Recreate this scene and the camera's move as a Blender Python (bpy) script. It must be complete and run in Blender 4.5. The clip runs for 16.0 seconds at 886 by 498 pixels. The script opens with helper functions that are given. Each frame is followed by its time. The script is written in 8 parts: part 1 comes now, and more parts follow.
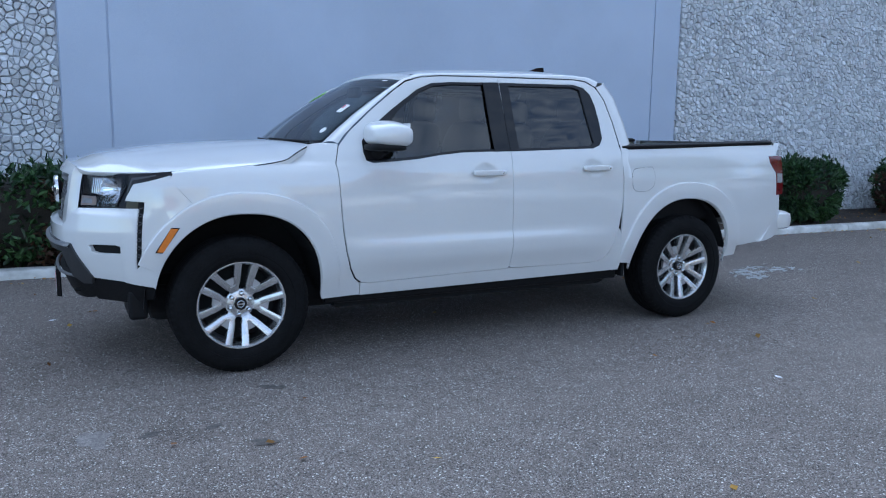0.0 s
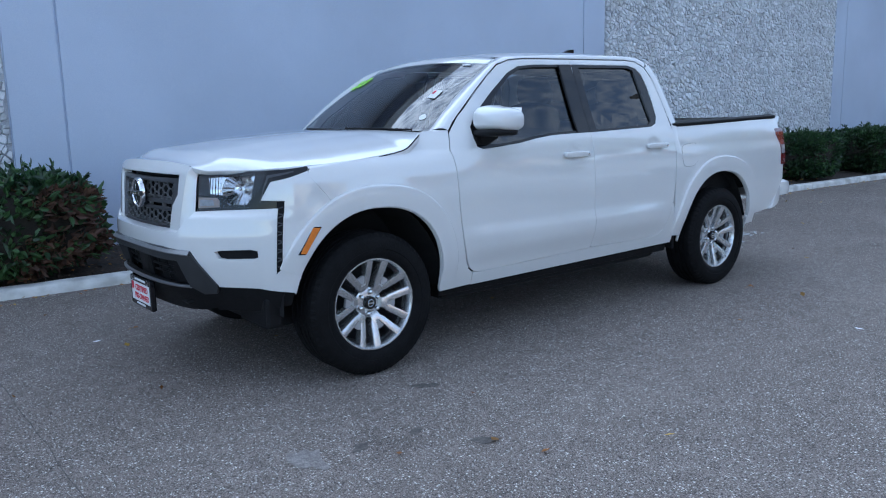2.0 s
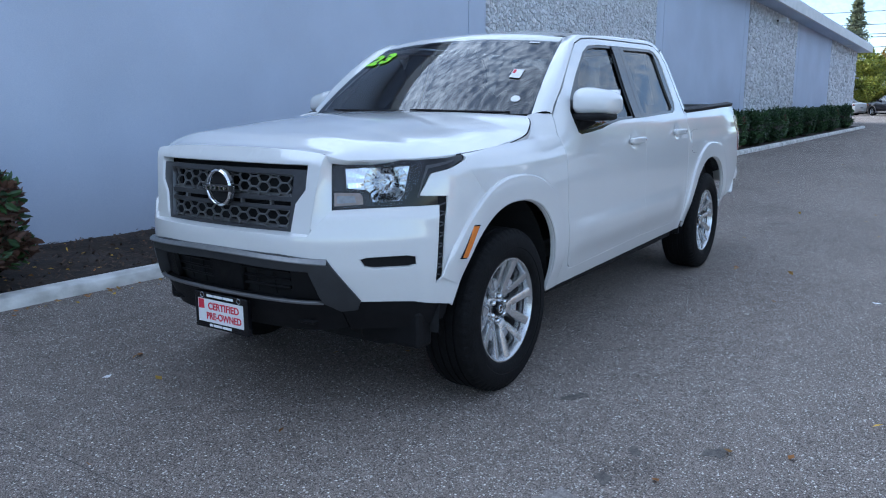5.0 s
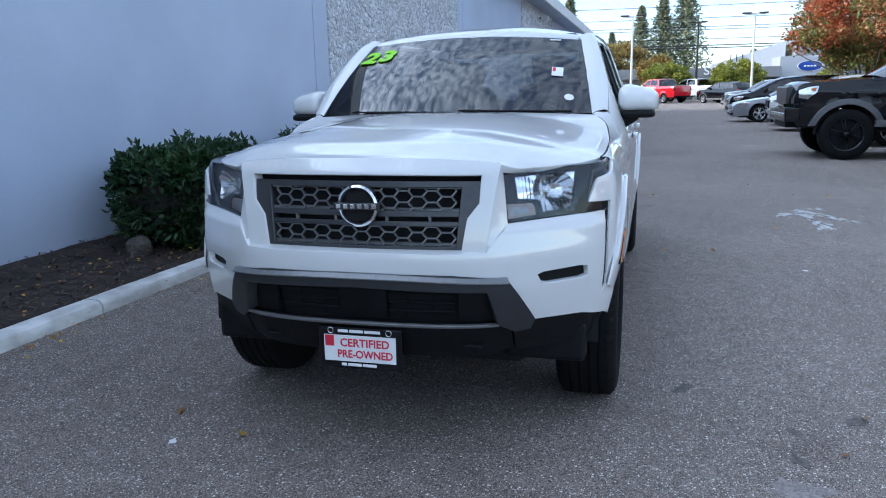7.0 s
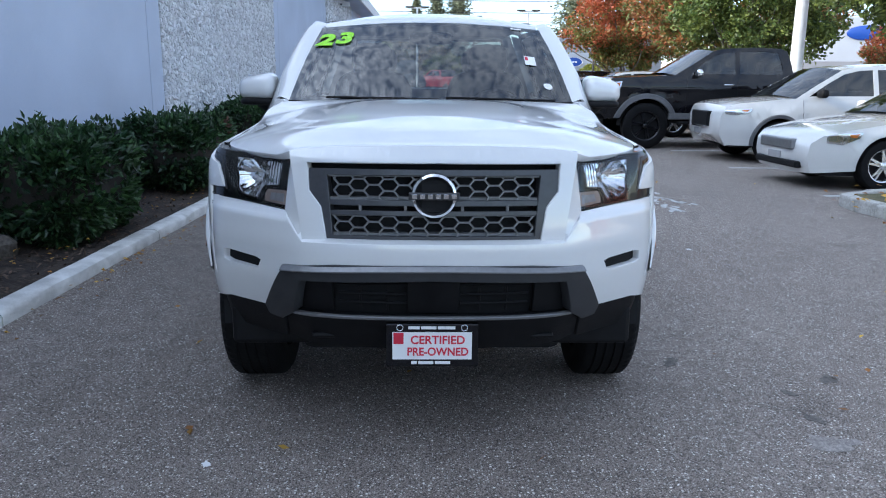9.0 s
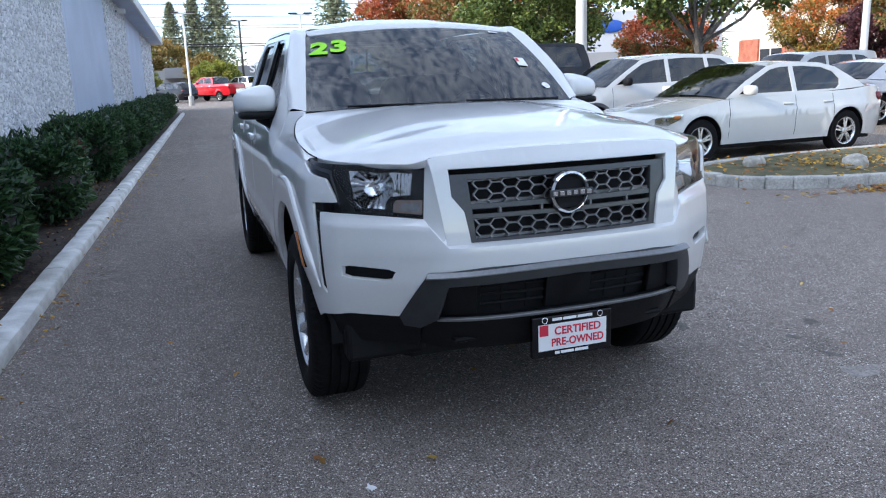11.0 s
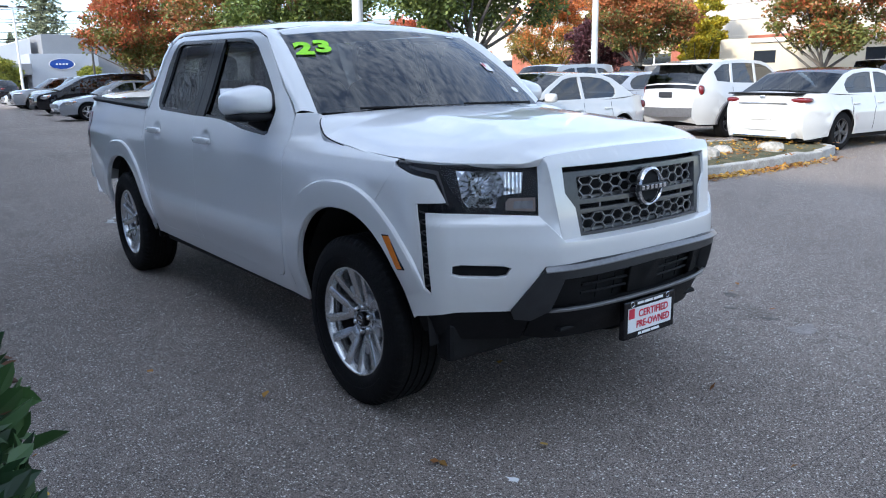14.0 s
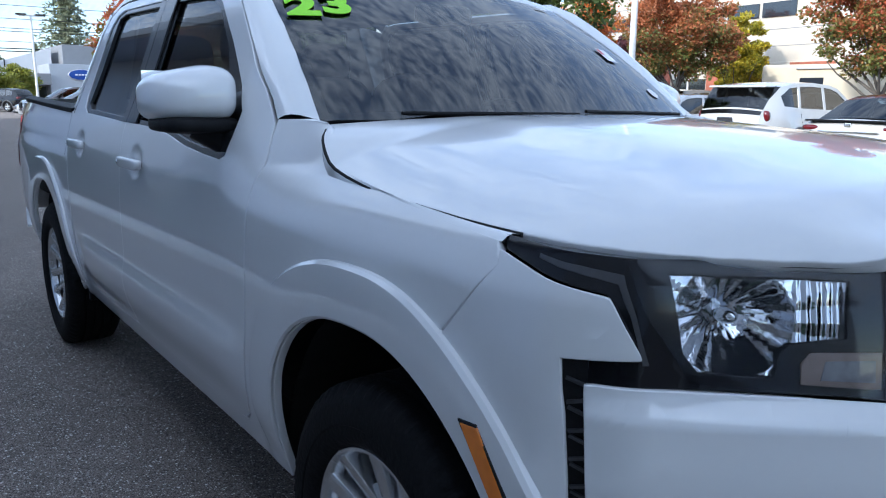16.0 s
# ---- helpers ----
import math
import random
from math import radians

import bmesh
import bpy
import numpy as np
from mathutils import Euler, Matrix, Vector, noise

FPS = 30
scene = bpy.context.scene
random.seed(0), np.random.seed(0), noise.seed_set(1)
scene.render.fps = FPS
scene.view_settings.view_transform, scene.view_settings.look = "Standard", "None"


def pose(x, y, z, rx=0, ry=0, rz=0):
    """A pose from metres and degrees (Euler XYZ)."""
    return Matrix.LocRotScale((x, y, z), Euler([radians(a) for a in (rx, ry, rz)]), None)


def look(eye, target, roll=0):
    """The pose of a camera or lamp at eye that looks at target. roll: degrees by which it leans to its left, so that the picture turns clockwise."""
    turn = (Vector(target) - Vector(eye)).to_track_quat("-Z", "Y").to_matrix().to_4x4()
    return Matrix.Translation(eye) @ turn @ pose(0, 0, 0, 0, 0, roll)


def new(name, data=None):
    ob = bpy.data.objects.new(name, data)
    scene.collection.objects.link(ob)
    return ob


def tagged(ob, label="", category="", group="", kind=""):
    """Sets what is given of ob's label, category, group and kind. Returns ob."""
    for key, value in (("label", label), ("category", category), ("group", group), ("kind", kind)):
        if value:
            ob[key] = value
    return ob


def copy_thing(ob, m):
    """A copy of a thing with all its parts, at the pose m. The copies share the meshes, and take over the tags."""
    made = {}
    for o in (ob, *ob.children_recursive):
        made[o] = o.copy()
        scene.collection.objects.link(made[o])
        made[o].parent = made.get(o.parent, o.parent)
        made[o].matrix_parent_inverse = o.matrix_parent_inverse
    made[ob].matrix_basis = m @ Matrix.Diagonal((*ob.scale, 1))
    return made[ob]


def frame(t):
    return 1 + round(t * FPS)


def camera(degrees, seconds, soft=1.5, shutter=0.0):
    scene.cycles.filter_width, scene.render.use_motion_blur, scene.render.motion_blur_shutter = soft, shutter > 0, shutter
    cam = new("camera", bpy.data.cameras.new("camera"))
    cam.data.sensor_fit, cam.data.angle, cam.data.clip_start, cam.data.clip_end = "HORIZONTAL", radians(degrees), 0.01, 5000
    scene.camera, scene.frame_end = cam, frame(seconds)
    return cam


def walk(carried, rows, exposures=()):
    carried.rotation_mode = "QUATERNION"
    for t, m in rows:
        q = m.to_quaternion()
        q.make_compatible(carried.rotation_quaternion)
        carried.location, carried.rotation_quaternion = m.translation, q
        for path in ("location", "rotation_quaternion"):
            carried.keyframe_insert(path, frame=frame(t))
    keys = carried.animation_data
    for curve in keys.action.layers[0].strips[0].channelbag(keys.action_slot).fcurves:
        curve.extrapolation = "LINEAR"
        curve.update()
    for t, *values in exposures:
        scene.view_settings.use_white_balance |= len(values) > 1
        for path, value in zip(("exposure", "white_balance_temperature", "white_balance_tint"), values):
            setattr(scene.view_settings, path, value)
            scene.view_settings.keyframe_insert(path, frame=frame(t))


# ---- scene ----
cam = camera(60.1, 16.0, soft=1.1)
METRES, EYE, TILT, LEAN, TURN = 10.657, 1.267, 0.0, 0.0, -26.95
X0, Y0 = -0.896, -5.051
ROWS = [
    (0.0, 0.0, 0.0, 0.0, 0.17, -7.66, -1.24),
    (0.5, -0.0302, -0.0054, -0.0006, -2.03, -7.76, -0.69),
    (1.0, -0.063, 0.0016, -0.0029, -5.01, -7.97, -0.1),
    (1.5, -0.1026, 0.0107, -0.0031, -8.36, -8.24, 0.49),
    (2.0, -0.1444, 0.0208, -0.0012, -11.97, -8.62, 0.95),
    (2.5, -0.1805, 0.0445, -0.0001, -15.57, -8.92, 1.39),
    (3.0, -0.2187, 0.0644, -0.0008, -18.98, -9.25, 1.66),
    (5.5, -0.3045, 0.133, 0.0003, -32.24, -9.97, 0.28),
    (6.0, -0.3361, 0.1538, 0.002, -36.39, -10.02, 0.79),
    (6.5, -0.3607, 0.1897, 0.0047, -41.72, -10.25, 1.34),
    (7.0, -0.3861, 0.2261, 0.0054, -47.93, -10.67, 1.49),
    (7.5, -0.4012, 0.2611, 0.004, -53.92, -11.15, 1.25),
    (8.0, -0.417, 0.2908, 0.0055, -58.82, -11.5, 0.79),
    (8.5, -0.4333, 0.3086, 0.0063, -62.11, -11.73, 0.29),
    (9.0, -0.4352, 0.3126, 0.0063, -64.39, -11.8, 0.07),
    (11.5, -0.4819, 0.4614, 0.0113, -87.02, -12.32, 3.47),
    (12.0, -0.4769, 0.4927, 0.0108, -92.06, -12.43, 3.54),
    (12.5, -0.4743, 0.5199, 0.0121, -95.97, -12.44, 3.31),
    (13.0, -0.4821, 0.5442, 0.0152, -98.78, -12.5, 2.96),
    (13.5, -0.4853, 0.5522, 0.0153, -100.41, -12.51, 2.55),
    (14.0, -0.4811, 0.5531, 0.0143, -101.18, -12.5, 1.99),
    (14.5, -0.456, 0.5449, 0.0091, -101.45, -12.39, 1.28),
    (15.0, -0.4122, 0.5364, 0.0069, -101.29, -12.06, 0.58),
    (15.5, -0.3631, 0.5379, 0.0061, -100.85, -11.51, 0.27),
    (16.0, -0.3106, 0.5435, 0.0054, -99.75, -10.9, 0.48),
]
walk(cam, [(t, pose(0, 0, 0, -0.6, 0.85, 0) @ pose(X0, Y0, EYE, TILT, LEAN, TURN) @ pose(METRES * x, METRES * y, METRES * z, 90 + pitch, roll, yaw)) for t, x, y, z, yaw, pitch, roll in ROWS],
     exposures=[(0.0, 1.38, 5900, 9), (3.0, 1.40, 5950, 9), (5.5, 1.42, 6000, 9), (9.0, 1.62, 6400, 11), (12.0, 1.62, 6550, 12), (14.5, 1.62, 6450, 11), (15.5, 1.55, 6300, 10), (16.0, 1.38, 6050, 10)])

# ---- light ----
SUN_EL, SUN_AZ = 26.0, 97.0   # the sun stands over the building, seen from above: degrees from +x
world = bpy.data.worlds.new("sky")
scene.world = world
world.use_nodes = True
wn, wl = world.node_tree.nodes, world.node_tree.links
sky = wn.new("ShaderNodeTexSky")
sky.sky_type, sky.sun_disc = "NISHITA", False
sky.sun_elevation, sky.sun_rotation = radians(SUN_EL), radians(90 - SUN_AZ)
sky.air_density, sky.dust_density, sky.ozone_density = 0.8, 0.1, 3.0
wc = wn.new("ShaderNodeTexCoord")
sep = wn.new("ShaderNodeSeparateXYZ")
lift = wn.new("ShaderNodeMath")
lift.operation, lift.inputs[1].default_value = "ADD", 0.22
deck = wn.new("ShaderNodeVectorMath")
deck.operation = "DIVIDE"
cmb = wn.new("ShaderNodeCombineXYZ")
wl.new(wc.outputs["Generated"], sep.inputs[0])
wl.new(sep.outputs["Z"], lift.inputs[0])
for k in range(3):
    wl.new(lift.outputs[0], cmb.inputs[k])
wl.new(wc.outputs["Generated"], deck.inputs[0])
wl.new(cmb.outputs[0], deck.inputs[1])
wm = wn.new("ShaderNodeMapping")
wm.inputs["Scale"].default_value = (1.0, 2.2, 0.0)
wm.inputs["Rotation"].default_value = (0, 0, 0.5)
cloud = wn.new("ShaderNodeTexNoise")
cloud.inputs["Scale"].default_value, cloud.inputs["Detail"].default_value = 2.6, 6.0
cloud.inputs["Roughness"].default_value = 0.62
cr = wn.new("ShaderNodeValToRGB")
cr.color_ramp.elements[0].position, cr.color_ramp.elements[1].position = 0.41, 0.59
cmix = wn.new("ShaderNodeMix")
cmix.data_type = "RGBA"
# thin cloud is brighter towards the sun, which stands behind the building
toward = wn.new("ShaderNodeVectorMath")
toward.operation = "DOT_PRODUCT"
toward.inputs[1].default_value = (math.cos(radians(SUN_AZ)) * math.cos(radians(SUN_EL)), math.sin(radians(SUN_AZ)) * math.cos(radians(SUN_EL)), math.sin(radians(SUN_EL)))
wl.new(wc.outputs["Generated"], toward.inputs[0])
aureole = wn.new("ShaderNodeMapRange")
aureole.interpolation_type = "SMOOTHSTEP"
aureole.inputs["From Min"].default_value, aureole.inputs["From Max"].default_value = 0.25, 1.0
aureole.inputs["To Min"].default_value, aureole.inputs["To Max"].default_value = 1.0, 3.6
wl.new(toward.outputs["Value"], aureole.inputs["Value"])
glow = wn.new("ShaderNodeVectorMath")
glow.operation = "SCALE"
glow.inputs[0].default_value = (3.9, 4.55, 5.45)
wl.new(aureole.outputs[0], glow.inputs["Scale"])
wl.new(glow.outputs[0], cmix.inputs[7])
cfac = wn.new("ShaderNodeMath")
cfac.operation = "MULTIPLY_ADD"
cfac.inputs[1].default_value, cfac.inputs[2].default_value = 0.74, 0.14
wl.new(deck.outputs[0], wm.inputs["Vector"])
wl.new(wm.outputs["Vector"], cloud.inputs["Vector"])
# small puffs in rows, as in a mackerel sky
puff = wn.new("ShaderNodeTexNoise")
puff.inputs["Scale"].default_value, puff.inputs["Detail"].default_value, puff.inputs["Distortion"].default_value = 24.0, 3.0, 0.4
wl.new(wm.outputs["Vector"], puff.inputs["Vector"])
blend = wn.new("ShaderNodeMix")
blend.inputs[0].default_value = 0.54
wl.new(cloud.outputs["Fac"], blend.inputs[2])
wl.new(puff.outputs["Fac"], blend.inputs[3])
wl.new(blend.outputs[0], cr.inputs["Fac"])
wl.new(cr.outputs["Color"], cfac.inputs[0])
fade = wn.new("ShaderNodeMapRange")
fade.inputs["From Min"].default_value, fade.inputs["From Max"].default_value = -0.04, 0.26
thick_ = wn.new("ShaderNodeMath")
thick_.operation = "MULTIPLY"
wl.new(sep.outputs["Z"], fade.inputs["Value"])
wl.new(fade.outputs[0], thick_.inputs[0])
wl.new(cfac.outputs[0], thick_.inputs[1])
# the deck thins overhead
thin = wn.new("ShaderNodeMapRange")
thin.inputs["From Min"].default_value, thin.inputs["From Max"].default_value = 0.35, 0.95
thin.inputs["To Min"].default_value, thin.inputs["To Max"].default_value = 1.0, 0.75
both_ = wn.new("ShaderNodeMath")
both_.operation = "MULTIPLY"
wl.new(sep.outputs["Z"], thin.inputs["Value"])
wl.new(thick_.outputs[0], both_.inputs[0])
wl.new(thin.outputs[0], both_.inputs[1])
wl.new(both_.outputs[0], cmix.inputs[0])
wl.new(sky.outputs["Color"], cmix.inputs[6])
wl.new(cmix.outputs[2], wn["Background"].inputs["Color"])
wn["Background"].inputs["Strength"].default_value = 0.115
sun = new("sun", bpy.data.lights.new("sun", "SUN"))
sun.data.energy, sun.data.angle, sun.data.color = 1.65, radians(3.0), (1.0, 0.93, 0.82)
sa, se = radians(SUN_AZ), radians(SUN_EL)
sun.matrix_world = look((20 * math.cos(sa) * math.cos(se), 20 * math.sin(sa) * math.cos(se), 20 * math.sin(se)), (0, 0, 0))

# ---- materials ----


def shade(name, color, rough=0.6, metal=0.0, var=0.08, scale=6.0, bump=0.0, bscale=60.0, coat=0.0, random_by="", spread=0.0, spec=0.5, second=None, detail=5.0):
    """A principled material with two scales of noise in its colour and a fine relief."""
    m = bpy.data.materials.new(name)
    m.use_nodes = True
    n, l = m.node_tree.nodes, m.node_tree.links
    b = n["Principled BSDF"]
    b.inputs["Roughness"].default_value, b.inputs["Metallic"].default_value = rough, metal
    b.inputs["Coat Weight"].default_value, b.inputs["Coat Roughness"].default_value = coat, 0.02
    b.inputs["Specular IOR Level"].default_value = spec
    tc = n.new("ShaderNodeTexCoord")
    big, fine = n.new("ShaderNodeTexNoise"), n.new("ShaderNodeTexNoise")
    big.inputs["Scale"].default_value, big.inputs["Detail"].default_value = scale, detail
    fine.inputs["Scale"].default_value, fine.inputs["Detail"].default_value = bscale, 3.0
    for t in (big, fine):
        l.new(tc.outputs["Object"], t.inputs["Vector"])
    ramp = n.new("ShaderNodeValToRGB")
    dark = [c * (1 - var) for c in color] if second is None else second
    lite = [min(1, c * (1 + var)) for c in color] if second is None else color
    ramp.color_ramp.elements[0].color, ramp.color_ramp.elements[1].color = (*dark, 1), (*lite, 1)
    ramp.color_ramp.elements[0].position, ramp.color_ramp.elements[1].position = 0.35, 0.65
    l.new(big.outputs["Fac"], ramp.inputs["Fac"])
    out = ramp.outputs["Color"]
    if var > 0 and second is None:
        mul = n.new("ShaderNodeMix")
        mul.data_type, mul.blend_type = "RGBA", "OVERLAY"
        mul.inputs[0].default_value = min(1.0, var * 3)
        l.new(out, mul.inputs[6])
        l.new(fine.outputs["Fac"], mul.inputs[7])
        out = mul.outputs[2]
    if random_by:
        hsv = n.new("ShaderNodeHueSaturation")
        if random_by == "object":
            src = n.new("ShaderNodeObjectInfo").outputs["Random"]
        else:
            src = n.new("ShaderNodeNewGeometry").outputs["Random Per Island"]
        rng = n.new("ShaderNodeMapRange")
        rng.inputs["To Min"].default_value, rng.inputs["To Max"].default_value = 1 - spread, 1 + spread
        l.new(src, rng.inputs["Value"])
        l.new(rng.outputs[0], hsv.inputs["Value"])
        l.new(out, hsv.inputs["Color"])
        out = hsv.outputs["Color"]
    l.new(out, b.inputs["Base Color"])
    if bump:
        bp = n.new("ShaderNodeBump")
        bp.inputs["Strength"].default_value, bp.inputs["Distance"].default_value = bump, 0.01
        l.new(fine.outputs["Fac"], bp.inputs["Height"])
        l.new(bp.outputs["Normal"], b.inputs["Normal"])
    return m


def glass(name, tint, gloss_rough=0.0, ior=1.85):
    """A thin pane: what lies behind, tinted, under the mirror image that Fresnel gives."""
    m = bpy.data.materials.new(name)
    m.use_nodes = True
    n, l = m.node_tree.nodes, m.node_tree.links
    n.remove(n["Principled BSDF"])
    tr, gl, fr, mx = n.new("ShaderNodeBsdfTransparent"), n.new("ShaderNodeBsdfGlossy"), n.new("ShaderNodeFresnel"), n.new("ShaderNodeMixShader")
    tr.inputs["Color"].default_value = (*tint, 1)
    gl.inputs["Roughness"].default_value = gloss_rough
    fr.inputs["IOR"].default_value = ior
    l.new(fr.outputs[0], mx.inputs[0])
    l.new(tr.outputs[0], mx.inputs[1])
    l.new(gl.outputs[0], mx.inputs[2])
    l.new(mx.outputs[0], n["Material Output"].inputs["Surface"])
    return m


def leafy(name, a, b, spread=0.35, rough=0.5, rise=0.0):
    """Leaves: two tones mixed leaf by leaf, a little light coming through."""
    m = bpy.data.materials.new(name)
    m.use_nodes = True
    n, l = m.node_tree.nodes, m.node_tree.links
    p = n["Principled BSDF"]
    p.inputs["Roughness"].default_value = rough
    geo = n.new("ShaderNodeNewGeometry")
    tc, nz = n.new("ShaderNodeTexCoord"), n.new("ShaderNodeTexNoise")
    nz.inputs["Scale"].default_value, nz.inputs["Detail"].default_value = 0.9, 2.0
    l.new(tc.outputs["Object"], nz.inputs["Vector"])
    ad = n.new("ShaderNodeMath")
    ad.operation = "MULTIPLY_ADD"
    ad.inputs[1].default_value, ad.inputs[2].default_value = 0.45, -0.22
    l.new(geo.outputs["Random Per Island"], ad.inputs[0])
    su = n.new("ShaderNodeMath")
    l.new(ad.outputs[0], su.inputs[0])
    l.new(nz.outputs["Fac"], su.inputs[1])
    ramp = n.new("ShaderNodeValToRGB")
    ramp.color_ramp.elements[0].color, ramp.color_ramp.elements[1].color = (*a, 1), (*b, 1)
    ramp.color_ramp.elements[0].position, ramp.color_ramp.elements[1].position = 0.36, 0.66
    if rise:
        # the crown's top has turned further than its foot
        sz, up = n.new("ShaderNodeSeparateXYZ"), n.new("ShaderNodeMath")
        up.operation = "MULTIPLY_ADD"
        up.inputs[1].default_value, up.inputs[2].default_value = 0.75 / rise, -0.45
        l.new(tc.outputs["Object"], sz.inputs[0])
        l.new(sz.outputs["Z"], up.inputs[0])
        s2 = n.new("ShaderNodeMath")
        l.new(su.outputs[0], s2.inputs[0])
        l.new(up.outputs[0], s2.inputs[1])
        su = s2
    l.new(su.outputs[0], ramp.inputs["Fac"])
    hsv, rng = n.new("ShaderNodeHueSaturation"), n.new("ShaderNodeMapRange")
    rng.inputs["To Min"].default_value, rng.inputs["To Max"].default_value = 1 - spread, 1 + spread
    mo = n.new("ShaderNodeMath")
    mo.operation = "FRACT"
    mu = n.new("ShaderNodeMath")
    mu.operation = "MULTIPLY"
    mu.inputs[1].default_value = 17.3
    l.new(geo.outputs["Random Per Island"], mu.inputs[0])
    l.new(mu.outputs[0], mo.inputs[0])
    l.new(mo.outputs[0], rng.inputs["Value"])
    l.new(rng.outputs[0], hsv.inputs["Value"])
    l.new(ramp.outputs["Color"], hsv.inputs["Color"])
    l.new(hsv.outputs["Color"], p.inputs["Base Color"])
    tl, mx = n.new("ShaderNodeBsdfTranslucent"), n.new("ShaderNodeMixShader")
    l.new(hsv.outputs["Color"], tl.inputs["Color"])
    mx.inputs[0].default_value = 0.25
    l.new(p.outputs[0], mx.inputs[1])
    l.new(tl.outputs[0], mx.inputs[2])
    l.new(mx.outputs[0], n["Material Output"].inputs["Surface"])
    return m


def asphalt():
    m = bpy.data.materials.new("asphalt")
    m.use_nodes = True
    n, l = m.node_tree.nodes, m.node_tree.links
    b = n["Principled BSDF"]
    tc = n.new("ShaderNodeTexCoord")

    def tex(kind, scale, **kw):
        t = n.new(kind)
        t.inputs["Scale"].default_value = scale
        for k, v in kw.items():
            t.inputs[k].default_value = v
        l.new(tc.outputs["Object"], t.inputs["Vector"])
        return t

    def ramp(src, p0, c0, p1, c1):
        r = n.new("ShaderNodeValToRGB")
        r.color_ramp.elements[0].position, r.color_ramp.elements[1].position = p0, p1
        r.color_ramp.elements[0].color, r.color_ramp.elements[1].color = (*c0, 1), (*c1, 1)
        l.new(src, r.inputs["Fac"])
        return r.outputs["Color"]

    def mix(mode, f, a, c):
        x = n.new("ShaderNodeMix")
        x.data_type, x.blend_type = "RGBA", mode
        if isinstance(f, float):
            x.inputs[0].default_value = f
        else:
            l.new(f, x.inputs[0])
        l.new(a, x.inputs[6])
        l.new(c, x.inputs[7])
        return x.outputs[2]

    patch = tex("ShaderNodeTexNoise", 0.35, Detail=6.0, Roughness=0.65)
    col = ramp(patch.outputs["Fac"], 0.3, (0.262, 0.220, 0.192), 0.72, (0.372, 0.314, 0.276))
    mid = tex("ShaderNodeTexNoise", 9.0, Detail=4.0)
    col = mix("MULTIPLY", 0.5, col, ramp(mid.outputs["Fac"], 0.3, (0.62, 0.62, 0.62), 0.7, (1, 1, 1)))
    grit = tex("ShaderNodeTexVoronoi", 190.0)
    col = mix("MULTIPLY", 0.9, col, ramp(grit.outputs["Distance"], 0.1, (1.5, 1.5, 1.5), 0.8, (0.25, 0.25, 0.25)))
    stone = tex("ShaderNodeTexVoronoi", 120.0)
    pale = ramp(stone.outputs["Color"], 0.60, (0, 0, 0), 0.74, (1, 1, 1))
    near = ramp(stone.outputs["Distance"], 0.25, (1, 1, 1), 0.42, (0, 0, 0))
    both = mix("MULTIPLY", 1.0, pale, near)
    tone = ramp(stone.outputs["Color"], 0.0, (0.46, 0.44, 0.41), 1.0, (0.85, 0.81, 0.75))
    col = mix("MIX", both, col, tone)
    # sparse pale aggregate and dark pits of a centimetre or so
    chip = tex("ShaderNodeTexVoronoi", 62.0)
    few = ramp(chip.outputs["Color"], 0.74, (0, 0, 0), 0.80, (1, 1, 1))
    core = ramp(chip.outputs["Distance"], 0.22, (1, 1, 1), 0.34, (0, 0, 0))
    col = mix("MIX", mix("MULTIPLY", 1.0, few, core), col, ramp(chip.outputs["Color"], 0.7, (0.62, 0.58, 0.52), 1.0, (0.95, 0.92, 0.86)))
    pit = tex("ShaderNodeTexNoise", 75.0, Detail=2.0)
    col = mix("MULTIPLY", 0.45, col, ramp(pit.outputs["Fac"], 0.36, (0.4, 0.4, 0.4), 0.52, (1.1, 1.1, 1.1)))
    oil = tex("ShaderNodeTexNoise", 1.3, Detail=3.0)
    col = mix("MULTIPLY", 0.55, col, ramp(oil.outputs["Fac"], 0.24, (0.5, 0.5, 0.5), 0.36, (1, 1, 1)))
    crack = tex("ShaderNodeTexVoronoi", 0.23)
    crack.feature = "DISTANCE_TO_EDGE"
    warp = tex("ShaderNodeTexNoise", 2.2, Detail=4.0)
    wa = n.new("ShaderNodeMix")
    wa.data_type = "VECTOR"
    wa.inputs[0].default_value = 0.14
    l.new(tc.outputs["Object"], wa.inputs[4])
    l.new(warp.outputs["Color"], wa.inputs[5])
    l.new(wa.outputs[1], crack.inputs["Vector"])
    col = mix("MULTIPLY", 0.18, col, ramp(crack.outputs["Distance"], 0.0, (0.55, 0.55, 0.55), 0.002, (1, 1, 1)))
    l.new(col, b.inputs["Base Color"])
    b.inputs["Roughness"].default_value = 0.82
    b.inputs["Specular IOR Level"].default_value = 0.12
    bp = n.new("ShaderNodeBump")
    bp.inputs["Strength"].default_value, bp.inputs["Distance"].default_value = 0.7, 0.004
    inv = n.new("ShaderNodeMath")
    inv.operation = "SUBTRACT"
    inv.inputs[0].default_value = 1.0
    l.new(grit.outputs["Distance"], inv.inputs[1])
    l.new(inv.outputs[0], bp.inputs["Height"])
    l.new(bp.outputs["Normal"], b.inputs["Normal"])
    return m


